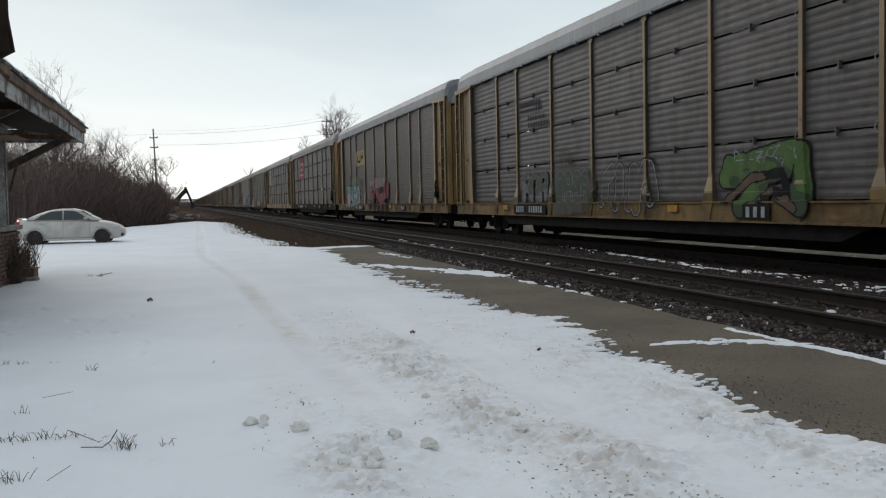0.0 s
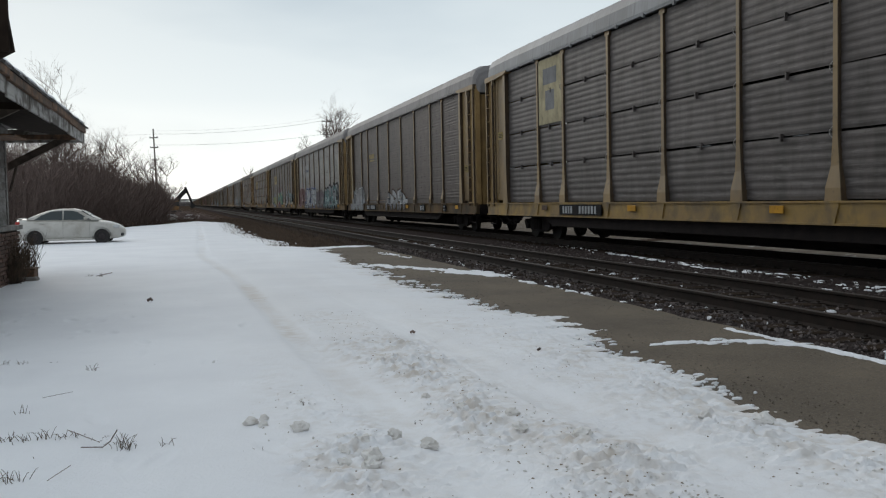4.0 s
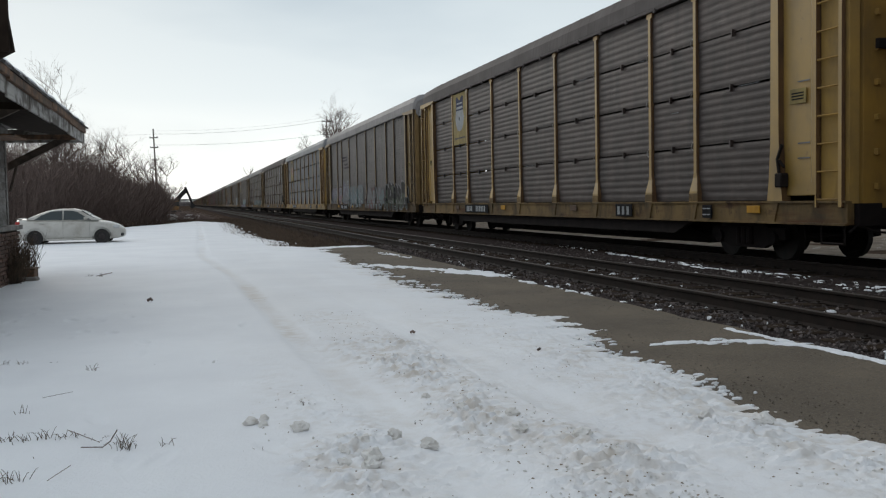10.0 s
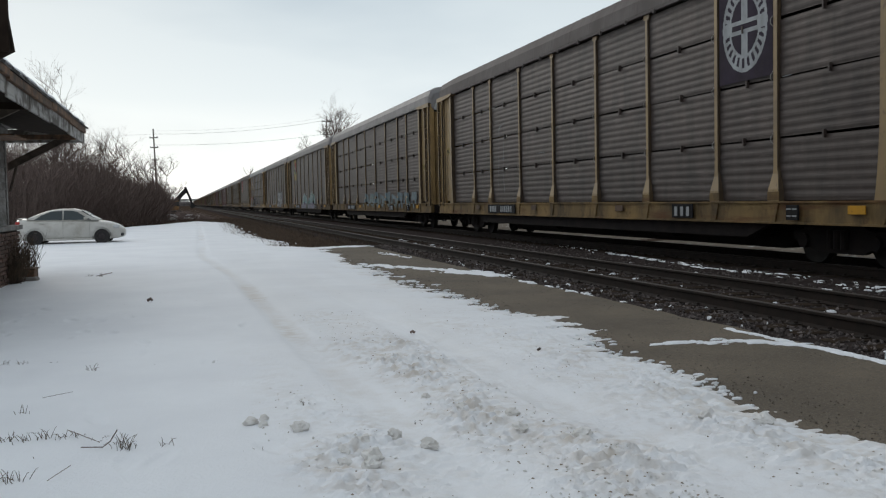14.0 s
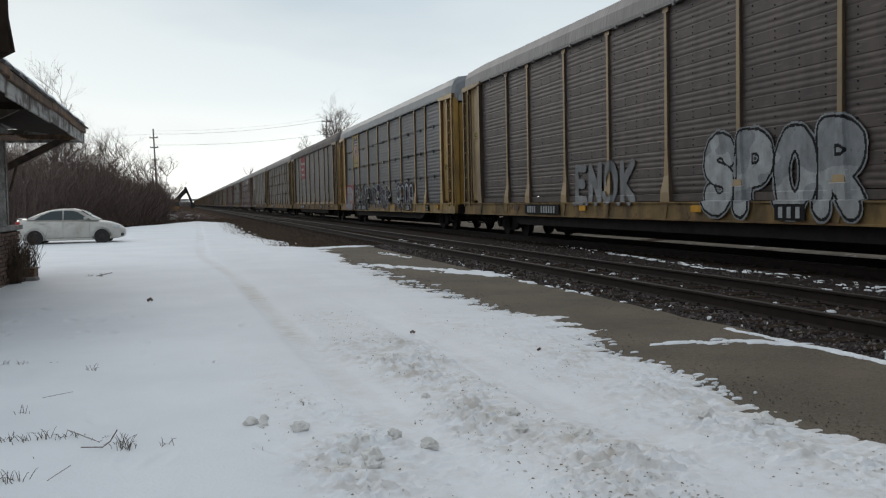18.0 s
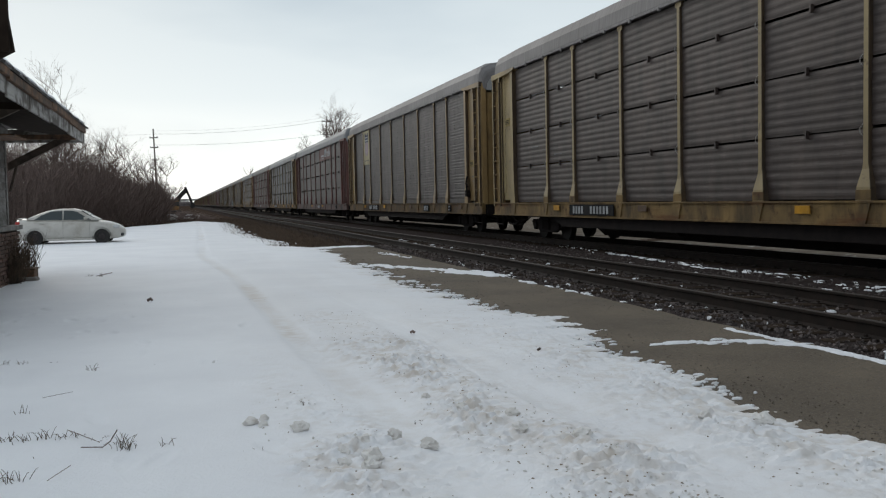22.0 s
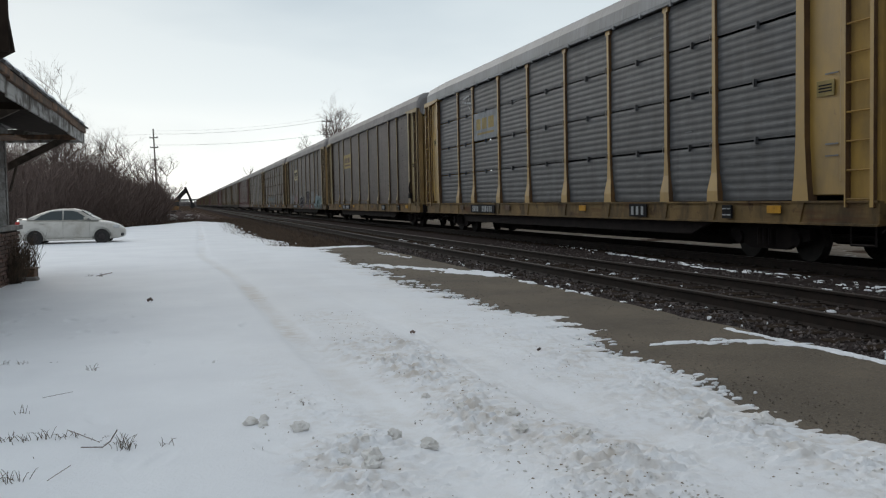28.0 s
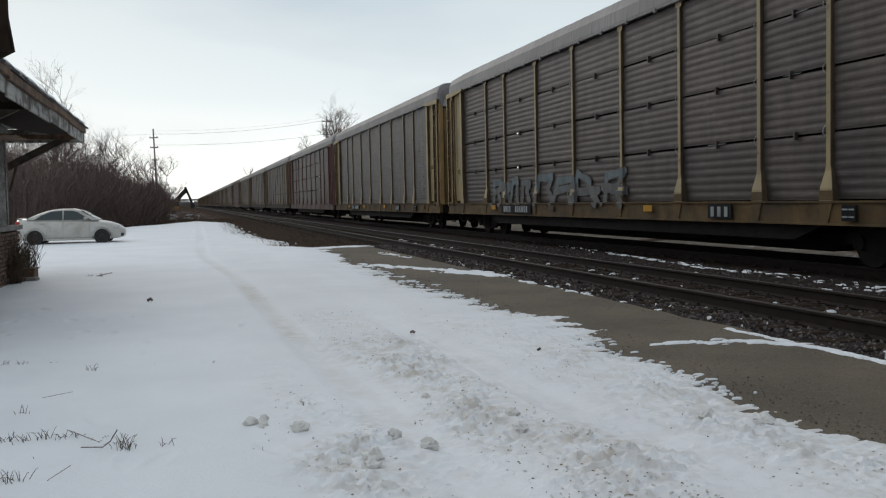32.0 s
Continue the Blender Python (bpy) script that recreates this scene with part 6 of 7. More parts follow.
def paint_mat(name, c, c2=None, rough=0.72):
    PAINT_RGB[name] = c
    return mat(name, c, rough, 0, c2 or tuple(v * 0.72 for v in c), 3.0, streak=(GRIME, 0.4, (1.5, 1.5, 0.6)), dirt=(GRIME, 12.0, 0.62, 0.5), spec=0.06 if max(c) < 0.06 else 0.22)


PM = {
    "white": paint_mat("white_spray_paint", (0.37, 0.38, 0.385)), "grey": paint_mat("grey_spray_paint", (0.20, 0.20, 0.205)), "pale": paint_mat("pale_board_paint", (0.27, 0.27, 0.265)), "black": paint_mat("black_spray_paint", (0.016, 0.016, 0.018)),
    "teal": paint_mat("pale_teal_spray_paint", (0.21, 0.31, 0.31)), "dkteal": paint_mat("dark_teal_spray_paint", (0.07, 0.15, 0.155)), "cyan": paint_mat("faded_cyan_spray_paint", (0.20, 0.30, 0.34)), "green": paint_mat("green_spray_paint", (0.085, 0.15, 0.04)),
    "dkgreen": paint_mat("dull_dark_green_spray_paint", (0.045, 0.075, 0.035)), "dgreen": paint_mat("emerald_spray_paint", (0.03, 0.15, 0.105)), "red": paint_mat("red_spray_paint", (0.21, 0.035, 0.045)), "pink": paint_mat("pale_pink_spray_paint", (0.34, 0.20, 0.23)), "maroon": paint_mat("maroon_spray_paint", (0.10, 0.035, 0.035)),
    "purple": paint_mat("purple_spray_paint", (0.09, 0.055, 0.10)), "lilac": paint_mat("lilac_spray_paint", (0.22, 0.205, 0.26)), "blue": paint_mat("blue_spray_paint", (0.12, 0.16, 0.33)), "sky": paint_mat("bright_blue_spray_paint", (0.055, 0.125, 0.23)), "navy": paint_mat("navy_paint", (0.03, 0.035, 0.08)),
    "yellow": paint_mat("sign_yellow_paint", (0.32, 0.24, 0.09)), "lime": paint_mat("lime_spray_paint", (0.25, 0.28, 0.09)), "signred": paint_mat("sign_red_paint", (0.27, 0.03, 0.04)), "cream": paint_mat("cream_sign_paint", (0.42, 0.36, 0.22)),
    "orange": paint_mat("orange_reflector", (0.55, 0.27, 0.02)), "umber": paint_mat("umber_spray_paint", (0.12, 0.075, 0.05)), "silver": paint_mat("silver_spray_paint", (0.25, 0.26, 0.27)), "car_maroon": MAROON, "plum": paint_mat("dark_plum_paint", (0.045, 0.035, 0.05)),
}


def arc(cx, cy, rx, ry, a0, a1, n=9):
    return [(cx + rx * math.cos(radians(a0 + (a1 - a0) * i / n)), cy + ry * math.sin(radians(a0 + (a1 - a0) * i / n))) for i in range(n + 1)]


GLYPH = {
    "S": [arc(0.5, 0.74, 0.36, 0.24, 20, 270) + arc(0.5, 0.26, 0.36, 0.24, 90, -160)],
    "P": [[(0.18, 0), (0.18, 1)], [(0.18, 1)] + arc(0.5, 0.72, 0.36, 0.26, 80, -90) + [(0.18, 0.45)]],
    "O": [arc(0.5, 0.5, 0.38, 0.48, 0, 360, 16)],
    "R": [[(0.16, 0), (0.16, 1)], [(0.16, 1)] + arc(0.48, 0.74, 0.36, 0.25, 80, -90) + [(0.16, 0.48)], [(0.45, 0.48), (0.88, 0)]],
    "A": [[(0.08, 0), (0.5, 1), (0.92, 0)], [(0.25, 0.38), (0.75, 0.38)]],
    "E": [[(0.85, 1), (0.16, 1), (0.16, 0), (0.88, 0)], [(0.16, 0.52), (0.7, 0.52)]],
    "N": [[(0.12, 0), (0.12, 1), (0.86, 0), (0.86, 1)]],
    "K": [[(0.15, 0), (0.15, 1)], [(0.85, 1), (0.2, 0.48), (0.9, 0)]],
    "B": [[(0.15, 0), (0.15, 1)] + arc(0.45, 0.75, 0.32, 0.24, 90, -80) + arc(0.48, 0.26, 0.36, 0.26, 80, -90) + [(0.15, 0)]],
    "D": [[(0.15, 0), (0.15, 1)] + arc(0.35, 0.5, 0.5, 0.48, 85, -85) + [(0.15, 0)]],
    "I": [[(0.5, 0), (0.5, 1)]],
    "T": [[(0.05, 1), (0.95, 1)], [(0.5, 1), (0.5, 0)]],
    "U": [[(0.15, 1), (0.15, 0.3)] + arc(0.5, 0.3, 0.35, 0.28, 180, 360) + [(0.85, 1)]],
    "C": [arc(0.52, 0.5, 0.38, 0.48, 50, 310)],
    "G": [arc(0.52, 0.5, 0.38, 0.48, 50, 340) + [(0.55, 0.40)]],
    "L": [[(0.2, 1), (0.2, 0), (0.85, 0)]],
    "X": [[(0.1, 0), (0.9, 1)], [(0.1, 1), (0.9, 0)]],
}


def stroke_distance(U, Z, strokes):
    d = np.full(U.shape, 9.0)
    for s in strokes:
        for (x0, y0), (x1, y1) in zip(s[:-1], s[1:]):
            dx, dy = x1 - x0, y1 - y0
            t = np.clip(((U - x0) * dx + (Z - y0) * dy) / max(1e-9, dx * dx + dy * dy), 0, 1)
            d = np.minimum(d, np.hypot(U - x0 - t * dx, Z - y0 - t * dy))
    return d


def wild(n, seed):
    """Interlocked angular shapes in place of letters that nobody can read."""
    rnd = random.Random(seed)
    out = []
    for i in range(n):
        c = (i + 0.5) / n
        w = 0.75 / n
        base = [(c - w * rnd.uniform(0.3, 0.7), rnd.uniform(0.0, 0.15)), (c - w * rnd.uniform(0.1, 0.5), rnd.uniform(0.75, 1.0))]
        out.append(base)
        out.append([base[1], (c + w * rnd.uniform(0.2, 0.7), rnd.uniform(0.55, 0.95)), (c + w * rnd.uniform(0.1, 0.4), rnd.uniform(0.3, 0.55)), (c + w * rnd.uniform(0.3, 0.9), rnd.uniform(0.0, 0.2))])
        if rnd.random() < 0.7:
            out.append([(c - w * 0.4, rnd.uniform(0.35, 0.6)), (c + w * rnd.uniform(0.4, 0.9), rnd.uniform(0.25, 0.65))])
    return out


def word(text):
    n = len(text)
    return [[((i + 0.08 + 0.84 * x) / n, 0.06 + 0.88 * y) for x, y in s] for i, ch in enumerate(text) for s in GLYPH[ch]]


_P = ridges(1.2, 5.38, 0.148)
PANEL_Z = [q[0] for q in _P]
PANEL_D = [q[1] for q in _P]


def skin(y, z):
    """Outermost x of the car's near side at height z and place y along the car."""
    x = np.full(y.shape, -1.455 - 0.034)
    x = np.where(z < 1.30, -1.498, x)
    half = np.interp(z, [1.13, 1.34, 1.75, 2.3, 5.4], [0.20, 0.19, 0.105, 0.065, 0.055]) + 0.03
    for p in POSTS:
        w = half + (0.10 if abs(p) > 11 else 0)
        x = np.where(np.abs(y - p) < w, np.where(z < 1.42, -1.575, -1.528), x)
    return np.where(z < 1.135, -1.61, x)


COATS = {}


def decal(car, name, u0, u1, z0, z1, code, colours, label, cell=0.02):
    """A coat of paint over the near side. code(U, Z) gives for each cell 0 (bare) or 1.. (a colour). u runs from the rear end forward."""
    nu, nz = max(2, int((u1 - u0) / cell)), max(2, int((z1 - z0) / cell))
    gu, gz = np.linspace(u0, u1, nu + 1), np.linspace(z0, z1, nz + 1)
    cu, cz = np.meshgrid((gu[:-1] + gu[1:]) / 2, (gz[:-1] + gz[1:]) / 2)
    k = code((cu - u0) / (u1 - u0), (cz - z0) / (z1 - z0), cu, cz).astype(int)
    VU, VZ = np.meshgrid(gu, gz)
    COATS[car.name] = COATS.get(car.name, 0) + 1      # each coat lies over the last
    X = skin(-VU, VZ) - 0.003 - 0.0025 * COATS[car.name]
    ids = np.arange((nu + 1) * (nz + 1)).reshape(nz + 1, nu + 1)
    q = np.stack([ids[:-1, :-1], ids[:-1, 1:], ids[1:, 1:], ids[1:, :-1]], -1)[k > 0]
    used, inv = np.unique(q, return_inverse=True)
    me = bpy.data.meshes.new(name)
    V = np.stack([X, -VU, VZ], -1).reshape(-1, 3)[used]
    me.from_pydata(V.tolist(), [], inv.reshape(-1, 4).tolist())
    for _ in colours:
        me.materials.append(None)
    me.polygons.foreach_set("material_index", (k[k > 0] - 1).tolist())
    return part(name, me, [PM[c] for c in colours], car, label)


def faded(c, keep):
    """Thin, weathered coat of a colour: the grey sheet shows through."""
    if keep >= 0.9:
        return c
    key = "%s %d" % (c, round(keep * 10))
    if key not in PM:
        PM[key] = paint_mat("thin_" + PM[c].name, tuple(keep * v + (1 - keep) * g for v, g in zip(PAINT_RGB[PM[c].name], (0.10, 0.092, 0.085))))
    return PM[key] and key


def sprayed(u, z, cover, seed):
    """Thin paint lets the sheet show through: 1 where a fleck of paint sits, else 0."""
    fleck = lattice(np.floor(u * 61 + 900), np.floor(z * 61 + 900), seed + 7)
    return fleck < cover + 0.5 * fbm(u * 3.5, z * 3.5, 3, seed + 8) * (np.asarray(cover) < 0.9)


def tag(k, u0, u1, z0, z1, strokes, thick, fill, fill2, line, halo=None, label="spray-painted lettering", seed=1, rim=0.035, halo_w=0.12, cover=0.95):
    """Lettering with a fill in two tones, an outline and, where given, a halo."""
    car = CARS[k]
    w, h = u1 - u0, z1 - z0
    S = [[(x * w, y * h) for x, y in s] for s in strokes]

    def code(U, Z, u, z):
        wob = fbm(u * 2.3 + seed * 7, z * 2.3, 3, seed) * 0.10
        d = stroke_distance(U * w, Z * h, S) + wob
        tone = fbm(u * 1.4 + seed * 3, z * 2.6, 2, seed + 5) + (Z - 0.5) * 0.35
        out = np.zeros(U.shape)
        if halo:
            out = np.where(d < thick + rim + halo_w * (0.5 + value_noise(u * 3, z * 3, seed)), 4, out)
        out = np.where(d < thick + rim, 3, out)
        body = np.where(tone > 0.0, 1, 2) * (fill is not None)
        out = np.where(d < thick, body, out)
        return out

    m_ = thick + rim + (halo_w * 1.5 if halo else 0) + 0.04
    su, sz = m_, m_

    def wide(U, Z, u, z):
        return code((u - u0) / w, (z - z0) / h, u, z)

    return decal(car, "graffiti", u0 - su, u1 + su, max(0.75, z0 - sz), z1 + sz, wide, [faded(c, cover) for c in [fill or line, fill2 or line, line] + ([halo] if halo else [])], label)


def cloud(k, u0, u1, z0, z1, colours, label, seed=1, cover=0.55):
    """A loose sprayed field that thins out towards ragged edges."""
    def code(U, Z, u, z):
        e = 1 - np.hypot((U - 0.5) / 0.5, (Z - 0.45) / 0.55) + fbm(u * 1.7, z * 1.7, 3, seed) * 0.9
        t = fbm(u * 1.1 + 9, z * 1.6, 3, seed + 3)
        c = np.where(t > 0.06, 1, np.where(t > -0.06 if len(colours) > 2 else t > -1, min(2, len(colours)), len(colours)))
        return np.where(e > 0.0, c, 0) * sprayed(u, z, np.clip(e * 3.5, 0, 0.97), seed)
    return decal(CARS[k], "graffiti", u0, u1, max(0.75, z0), z1, code, [faded(c, cover) for c in colours], label)


def scribble(k, u0, u1, z0, z1, colour, label, seed=1, n=6, thick=0.02):
    w, h = u1 - u0, z1 - z0
    S = [[(x * w, y * h) for x, y in s] for s in wild(n, seed)]

    def code(U, Z, u, z):
        d = stroke_distance(U * w, Z * h, S) + fbm(u * 3, z * 3, 2, seed) * 0.06
        return ((d < thick) & (value_noise(u * 25, z * 25, seed) < 0.85)).astype(int)
    return decal(CARS[k], "graffiti", u0, u1, max(0.75, z0), z1, code, [colour], label, 0.024)


BAY3, BAY2 = (-6.95, -4.30), (-8.87, -7.15)


def sign_bars(k, span, z0, z1, ground, ink, rows, label):
    """A painted board with plain bars for its lettering; rows: (left, right, low, high) in parts of the board."""
    def code(U, Z, u, z):
        c = np.ones(U.shape) if ground else np.zeros(U.shape)
        for a, b_, l, h_ in rows:
            c = np.where((U > a) & (U < b_) & (Z > l) & (Z < h_), 2, c)
        return c
    return decal(CARS[k], "sign", span[0], span[1], z0, z1, code, [ground or ink, ink], label, 0.035)


def sign_shield(k, ground, field, top, label, stripes=None):
    def code(U, Z, u, z):
        x, y = (U - 0.5) / 0.30, (Z - 0.58) / 0.32
        inside = (np.abs(x) < 1 - 0.12 * np.sin(np.clip(y, -1, 1) * 3.0)) & (y < 1 - 0.12 * np.cos(x * 4.5)) & (y > -0.35 - 0.65 * np.sqrt(np.clip(1 - x * x, 0, 1)))
        c = np.where(inside, 2, 1)
        c = np.where(inside & (y > 0.25), 3, c)
        c = np.where(inside & (y > 0.36) & (y < 0.48) & (np.abs(x) < 0.8) | inside & (y > 0.62) & (y < 0.74) & (np.abs(x) < 0.75), 2, c)
        line = (Z > 0.105) & (Z < 0.145) & (np.abs(U - 0.5) < 0.40) & (np.floor(U * 38) % 3 > 0)
        c = np.where(line, 3, c)
        if stripes:
            c = np.where(inside & (y < 0.2) & (np.floor((x + 1) * 5) % 2 == 1), 4, c)
        return c
    return decal(CARS[k], "sign", BAY2[0], BAY2[1], 3.38, 5.33, code, [ground, field, top] + ([stripes] if stripes else []), label, 0.03)


def sign_round(k):
    def code(U, Z, u, z):
        r = np.hypot((u - 8.0) / 0.72, (z - 4.42) / 0.86)
        c = np.where(r < 1, 2, 1)
        cross = (np.abs(u - 8.0) < 0.11) | (np.abs(z - 4.42) < 0.13)
        c = np.where((r < 0.62) & ~cross, 1, c)
        ring = (r > 0.70) & (r < 0.90) & (np.sin(np.arctan2(z - 4.42, u - 8.0) * 26) > 0.1)
        c = np.where(ring & (np.abs(z - 4.42) > 0.12), 1, c)
        return np.where((np.abs(z - 4.42) < 0.05) & (np.abs(u - 8.0) < 0.4), 1, c)
    return decal(CARS[k], "sign", 7.15, 8.87, 3.40, 5.33, code, ["plum", "white"], "round white emblem on a dark board")


def sign_flag(k):
    def code(U, Z, u, z):
        wave = 0.04 * np.sin(U * 7)
        x, y = U, Z - wave
        c = np.ones(U.shape)
        red = (x > 0.22) & (x < 0.85) & (y > 0.42) & (y < 0.88) & (x + (y - 0.65) * 0.4 > 0.35)
        grn = (x > 0.15) & (x < 0.78) & (y > 0.30) & (y < 0.72) & (x + y < 1.02)
        c = np.where(red, 2, c)
        c = np.where(grn, 3, c)
        return np.where((x > 0.2) & (x < 0.72) & (y > 0.52) & (y < 0.62) & (np.sin(x * 50) > -0.3), 4, c)
    return decal(CARS[k], "sign", BAY2[0], BAY2[1], 3.40, 5.33, code, ["yellow", "signred", "dgreen", "white"], "yellow board with a red and green flag")


def bars(a, b_, low, high, n, tall=0.0):
    """A row of n letter-sized bars; the first one rises by tall."""
    p = (b_ - a) / n
    return [(a + i * p, a + i * p + 0.66 * p, low, high + (tall if i == 0 else 0)) for i in range(n)]


RED_ROWS = bars(0.08, 0.94, 0.62, 0.715, 8, 0.03) + bars(0.08, 0.68, 0.38, 0.475, 7, 0.03) + bars(0.08, 0.78, 0.14, 0.235, 7, 0.03)
MONO = [(0.12, 0.30, 0.38, 0.78), (0.36, 0.56, 0.38, 0.78), (0.62, 0.86, 0.38, 0.78), (0.14, 0.86, 0.18, 0.27)]
FADED = [(0.06, 0.56, 0.86, 0.95), (0.06, 0.56, 0.66, 0.75), (0.58, 0.64, 0.62, 0.97), (0.66, 0.72, 0.62, 0.97)] + bars(0.34, 0.86, 0.36, 0.48, 7, 0.03) + bars(0.34, 0.97, 0.10, 0.22, 8, 0.03)
sign_bars(-1, BAY3, 3.32, 4.25, None, "plum", FADED, "dark striped emblem with rows of small bars")
sign_bars(0, BAY3, 3.42, 4.32, "yellow", "black", [(0.14, 0.42, 0.22, 0.36), (0.14, 0.24, 0.22, 0.74), (0.42, 0.50, 0.22, 0.60), (0.56, 0.64, 0.28, 0.84), (0.64, 0.78, 0.44, 0.66), (0.78, 0.86, 0.34, 0.86)], "faded yellow board with dark emblem bars")
sign_bars(1, BAY3, 3.36, 5.33, "signred", "white", RED_ROWS, "red board with three white lettering bars")
sign_bars(2, BAY2, 3.42, 5.30, "cream", "grey", [(0.2, 0.8, 0.6, 0.85), (0.3, 0.7, 0.2, 0.5)], "cream board with a faded emblem")
sign_bars(3, (-6.72, -5.0), 3.40, 4.05, None, "yellow", MONO, "yellow emblem bars on grey")
sign_bars(4, BAY3, 3.45, 4.45, "pale", "navy", bars(0.06, 0.97, 0.40, 0.60, 8, 0.16), "white board with dark lettering bars")
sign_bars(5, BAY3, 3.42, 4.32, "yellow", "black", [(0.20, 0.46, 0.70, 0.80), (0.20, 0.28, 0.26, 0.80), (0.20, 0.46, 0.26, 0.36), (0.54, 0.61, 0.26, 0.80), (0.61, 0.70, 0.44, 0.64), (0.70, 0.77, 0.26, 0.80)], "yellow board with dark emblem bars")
sign_bars(6, BAY3, 3.38, 4.34, "yellow", "black", MONO, "yellow board with dark emblem bars")
sign_shield(7, "yellow", "white", "navy", "yellow board with a white and navy shield")
sign_bars(8, BAY3, 3.32, 4.25, None, "plum", FADED, "faint dark striped emblem bars")
sign_shield(9, "yellow", "white", "navy", "yellow board with a striped shield", "signred")
sign_round(10)
sign_flag(12)
sign_shield(14, "yellow", "white", "navy", "yellow board with a striped shield", "signred")
sign_bars(15, BAY3, 3.36, 5.33, "signred", "white", RED_ROWS, "red board with three white lettering bars")
sign_shield(17, "cream", "white", "navy", "cream board with a striped shield", "pink")
sign_bars(18, (1.55, 6.95), 4.42, 5.34, "car_maroon", "white", [(0.12, 0.38, 0.30, 0.46), (0.05, 0.36, 0.16, 0.20), (0.48, 0.56, 0.22, 0.86), (0.56, 0.64, 0.52, 0.86), (0.66, 0.72, 0.22, 0.6), (0.74, 0.80, 0.22, 0.6), (0.82, 0.84, 0.22, 0.8), (0.86, 0.88, 0.22, 0.92), (0.90, 0.96, 0.22, 0.6)], "maroon board with white script bars")
sign_bars(21, BAY3, 3.38, 4.34, "silver", "yellow", MONO, "pale board with yellow emblem bars")
sign_bars(22, BAY3, 3.42, 4.30, "yellow", "umber", MONO, "faded yellow board with dark emblem bars")
sign_bars(23, BAY3, 3.38, 4.34, "cream", "black", MONO, "faded yellow board with dark emblem bars")

# spray paint, car by car
tag(-1, 4.75, 7.25, 1.0, 2.0, [[(0.05, 0.78), (0.4, 0.85), (0.85, 0.98)], [(0.92, 0.95), (0.95, 0.1)], [(0.25, 0.05), (0.45, 0.45)], [(0.0, 0.6), (0.3, 0.62), (0.75, 0.75)]], 0.22, "green", "dkgreen", "black", None, "green spray-painted block lettering", 3, 0.04)
tag(-1, 4.8, 7.1, 1.0, 1.75, [[(0.0, 0.2), (0.35, 0.75), (0.75, 0.85), (0.8, 0.5)], [(0.35, 0.0), (0.62, 0.45), (0.95, 0.0)]], 0.07, "black", "umber", "black", None, "black arch inside the green lettering", 131, 0.03)
scribble(-1, 4.9, 7.0, 1.75, 2.15, "silver", "thin white spray-painted lines", 31, 4, 0.016)
def hooks(n, seed):
    """Tall rounded strokes, like the arches of bubble letters."""
    rnd = random.Random(seed)
    out = []
    for i in range(n):
        a, w = i / n, 0.8 / n
        top = rnd.uniform(0.62, 0.84)
        out.append([(a + rnd.uniform(0, 0.1) * w, rnd.uniform(0.0, 0.12)), (a + 0.05 * w, top)] + arc(a + w / 2, top, w * 0.45, 0.96 - top, 180, 0, 7) + [(a + w * rnd.uniform(0.75, 1.0), rnd.uniform(0.05, 0.3))])
        if rnd.random() < 0.6:
            out.append([(a + 0.1 * w, rnd.uniform(0.35, 0.5)), (a + 0.9 * w, rnd.uniform(0.35, 0.55))])
    return out


tag(-1, -0.85, 1.95, 1.02, 1.92, [[(0.06, 0.2), (0.08, 0.75), (0.2, 0.95)], [(0.34, 0.1), (0.36, 0.95)], [(0.60, 0.1), (0.62, 0.92)], [(0.74, 0.0), (0.72, 0.6), (0.85, 0.98)], [(0.98, 0.25), (0.9, 0.95)]], 0.20, None, None, "white", "black", "bubble lettering outlined in black and white", 4, 0.022, 0.035, 0.8)
cloud(-1, -4.4, -1.2, 0.78, 2.2, ["dkgreen", "umber"], "faint green spray paint", 7, 0.45)
tag(-1, -6.45, -4.4, 1.2, 2.0, hooks(3, 34), 0.10, "dkgreen", "grey", "silver", None, "faint green bubble letters outlined in silver", 5, 0.03, cover=0.5)
tag(-1, -3.75, -1.5, 1.15, 1.95, hooks(4, 35), 0.07, "dkgreen", "dkgreen", "silver", None, "faint green letters outlined in silver", 33, 0.025, cover=0.6)
tag(-1, -3.7, -2.3, 1.3, 2.65, [[(0.05, 1.0), (0.25, 0.6)], [(0.3, 1.0), (0.45, 0.55)], [(0.6, 0.9), (0.7, 0.6), (1.0, 0.1)]], 0.03, "umber", "dkgreen", "dkgreen", None, "thin dark spray-painted strokes", 36, 0.01, cover=0.6)
cloud(0, -11.6, -9.2, 0.76, 2.1, ["red", "maroon"], "red spray-painted background", 8, 0.75)
cloud(0, -10.4, -5.4, 1.6, 3.0, ["lime", "green"], "lime splashes of spray paint", 108, 0.3)
tag(0, -10.4, -6.0, 1.0, 2.2, word("RASO"), 0.15, "teal", "white", "black", "dkteal", "pale teal and white letters outlined in black", 5, 0.05, 0.05)
scribble(0, -10.0, -5.4, 1.1, 2.3, "white", "white spray-painted highlights", 109, 7, 0.02)
tag(0, -2.6, 2.1, 0.95, 2.1, wild(4, 12), 0.24, "red", "black", "maroon", None, "red and black spray-painted letters", 6, 0.05)
cloud(0, -2.8, 1.9, 2.0, 2.6, ["white", "pink"], "white drips of spray paint", 12)
tag(3, -12.2, -8.3, 0.9, 1.85, wild(4, 14), 0.25, "grey", "silver", "black", "white", "grey spray-painted letters with a white edge", 7, 0.03, 0.05)
tag(3, -1.7, 2.4, 0.9, 1.75, wild(4, 15), 0.12, "white", "grey", "black", "umber", "white and black spray-painted lettering", 8, 0.05, 0.05)
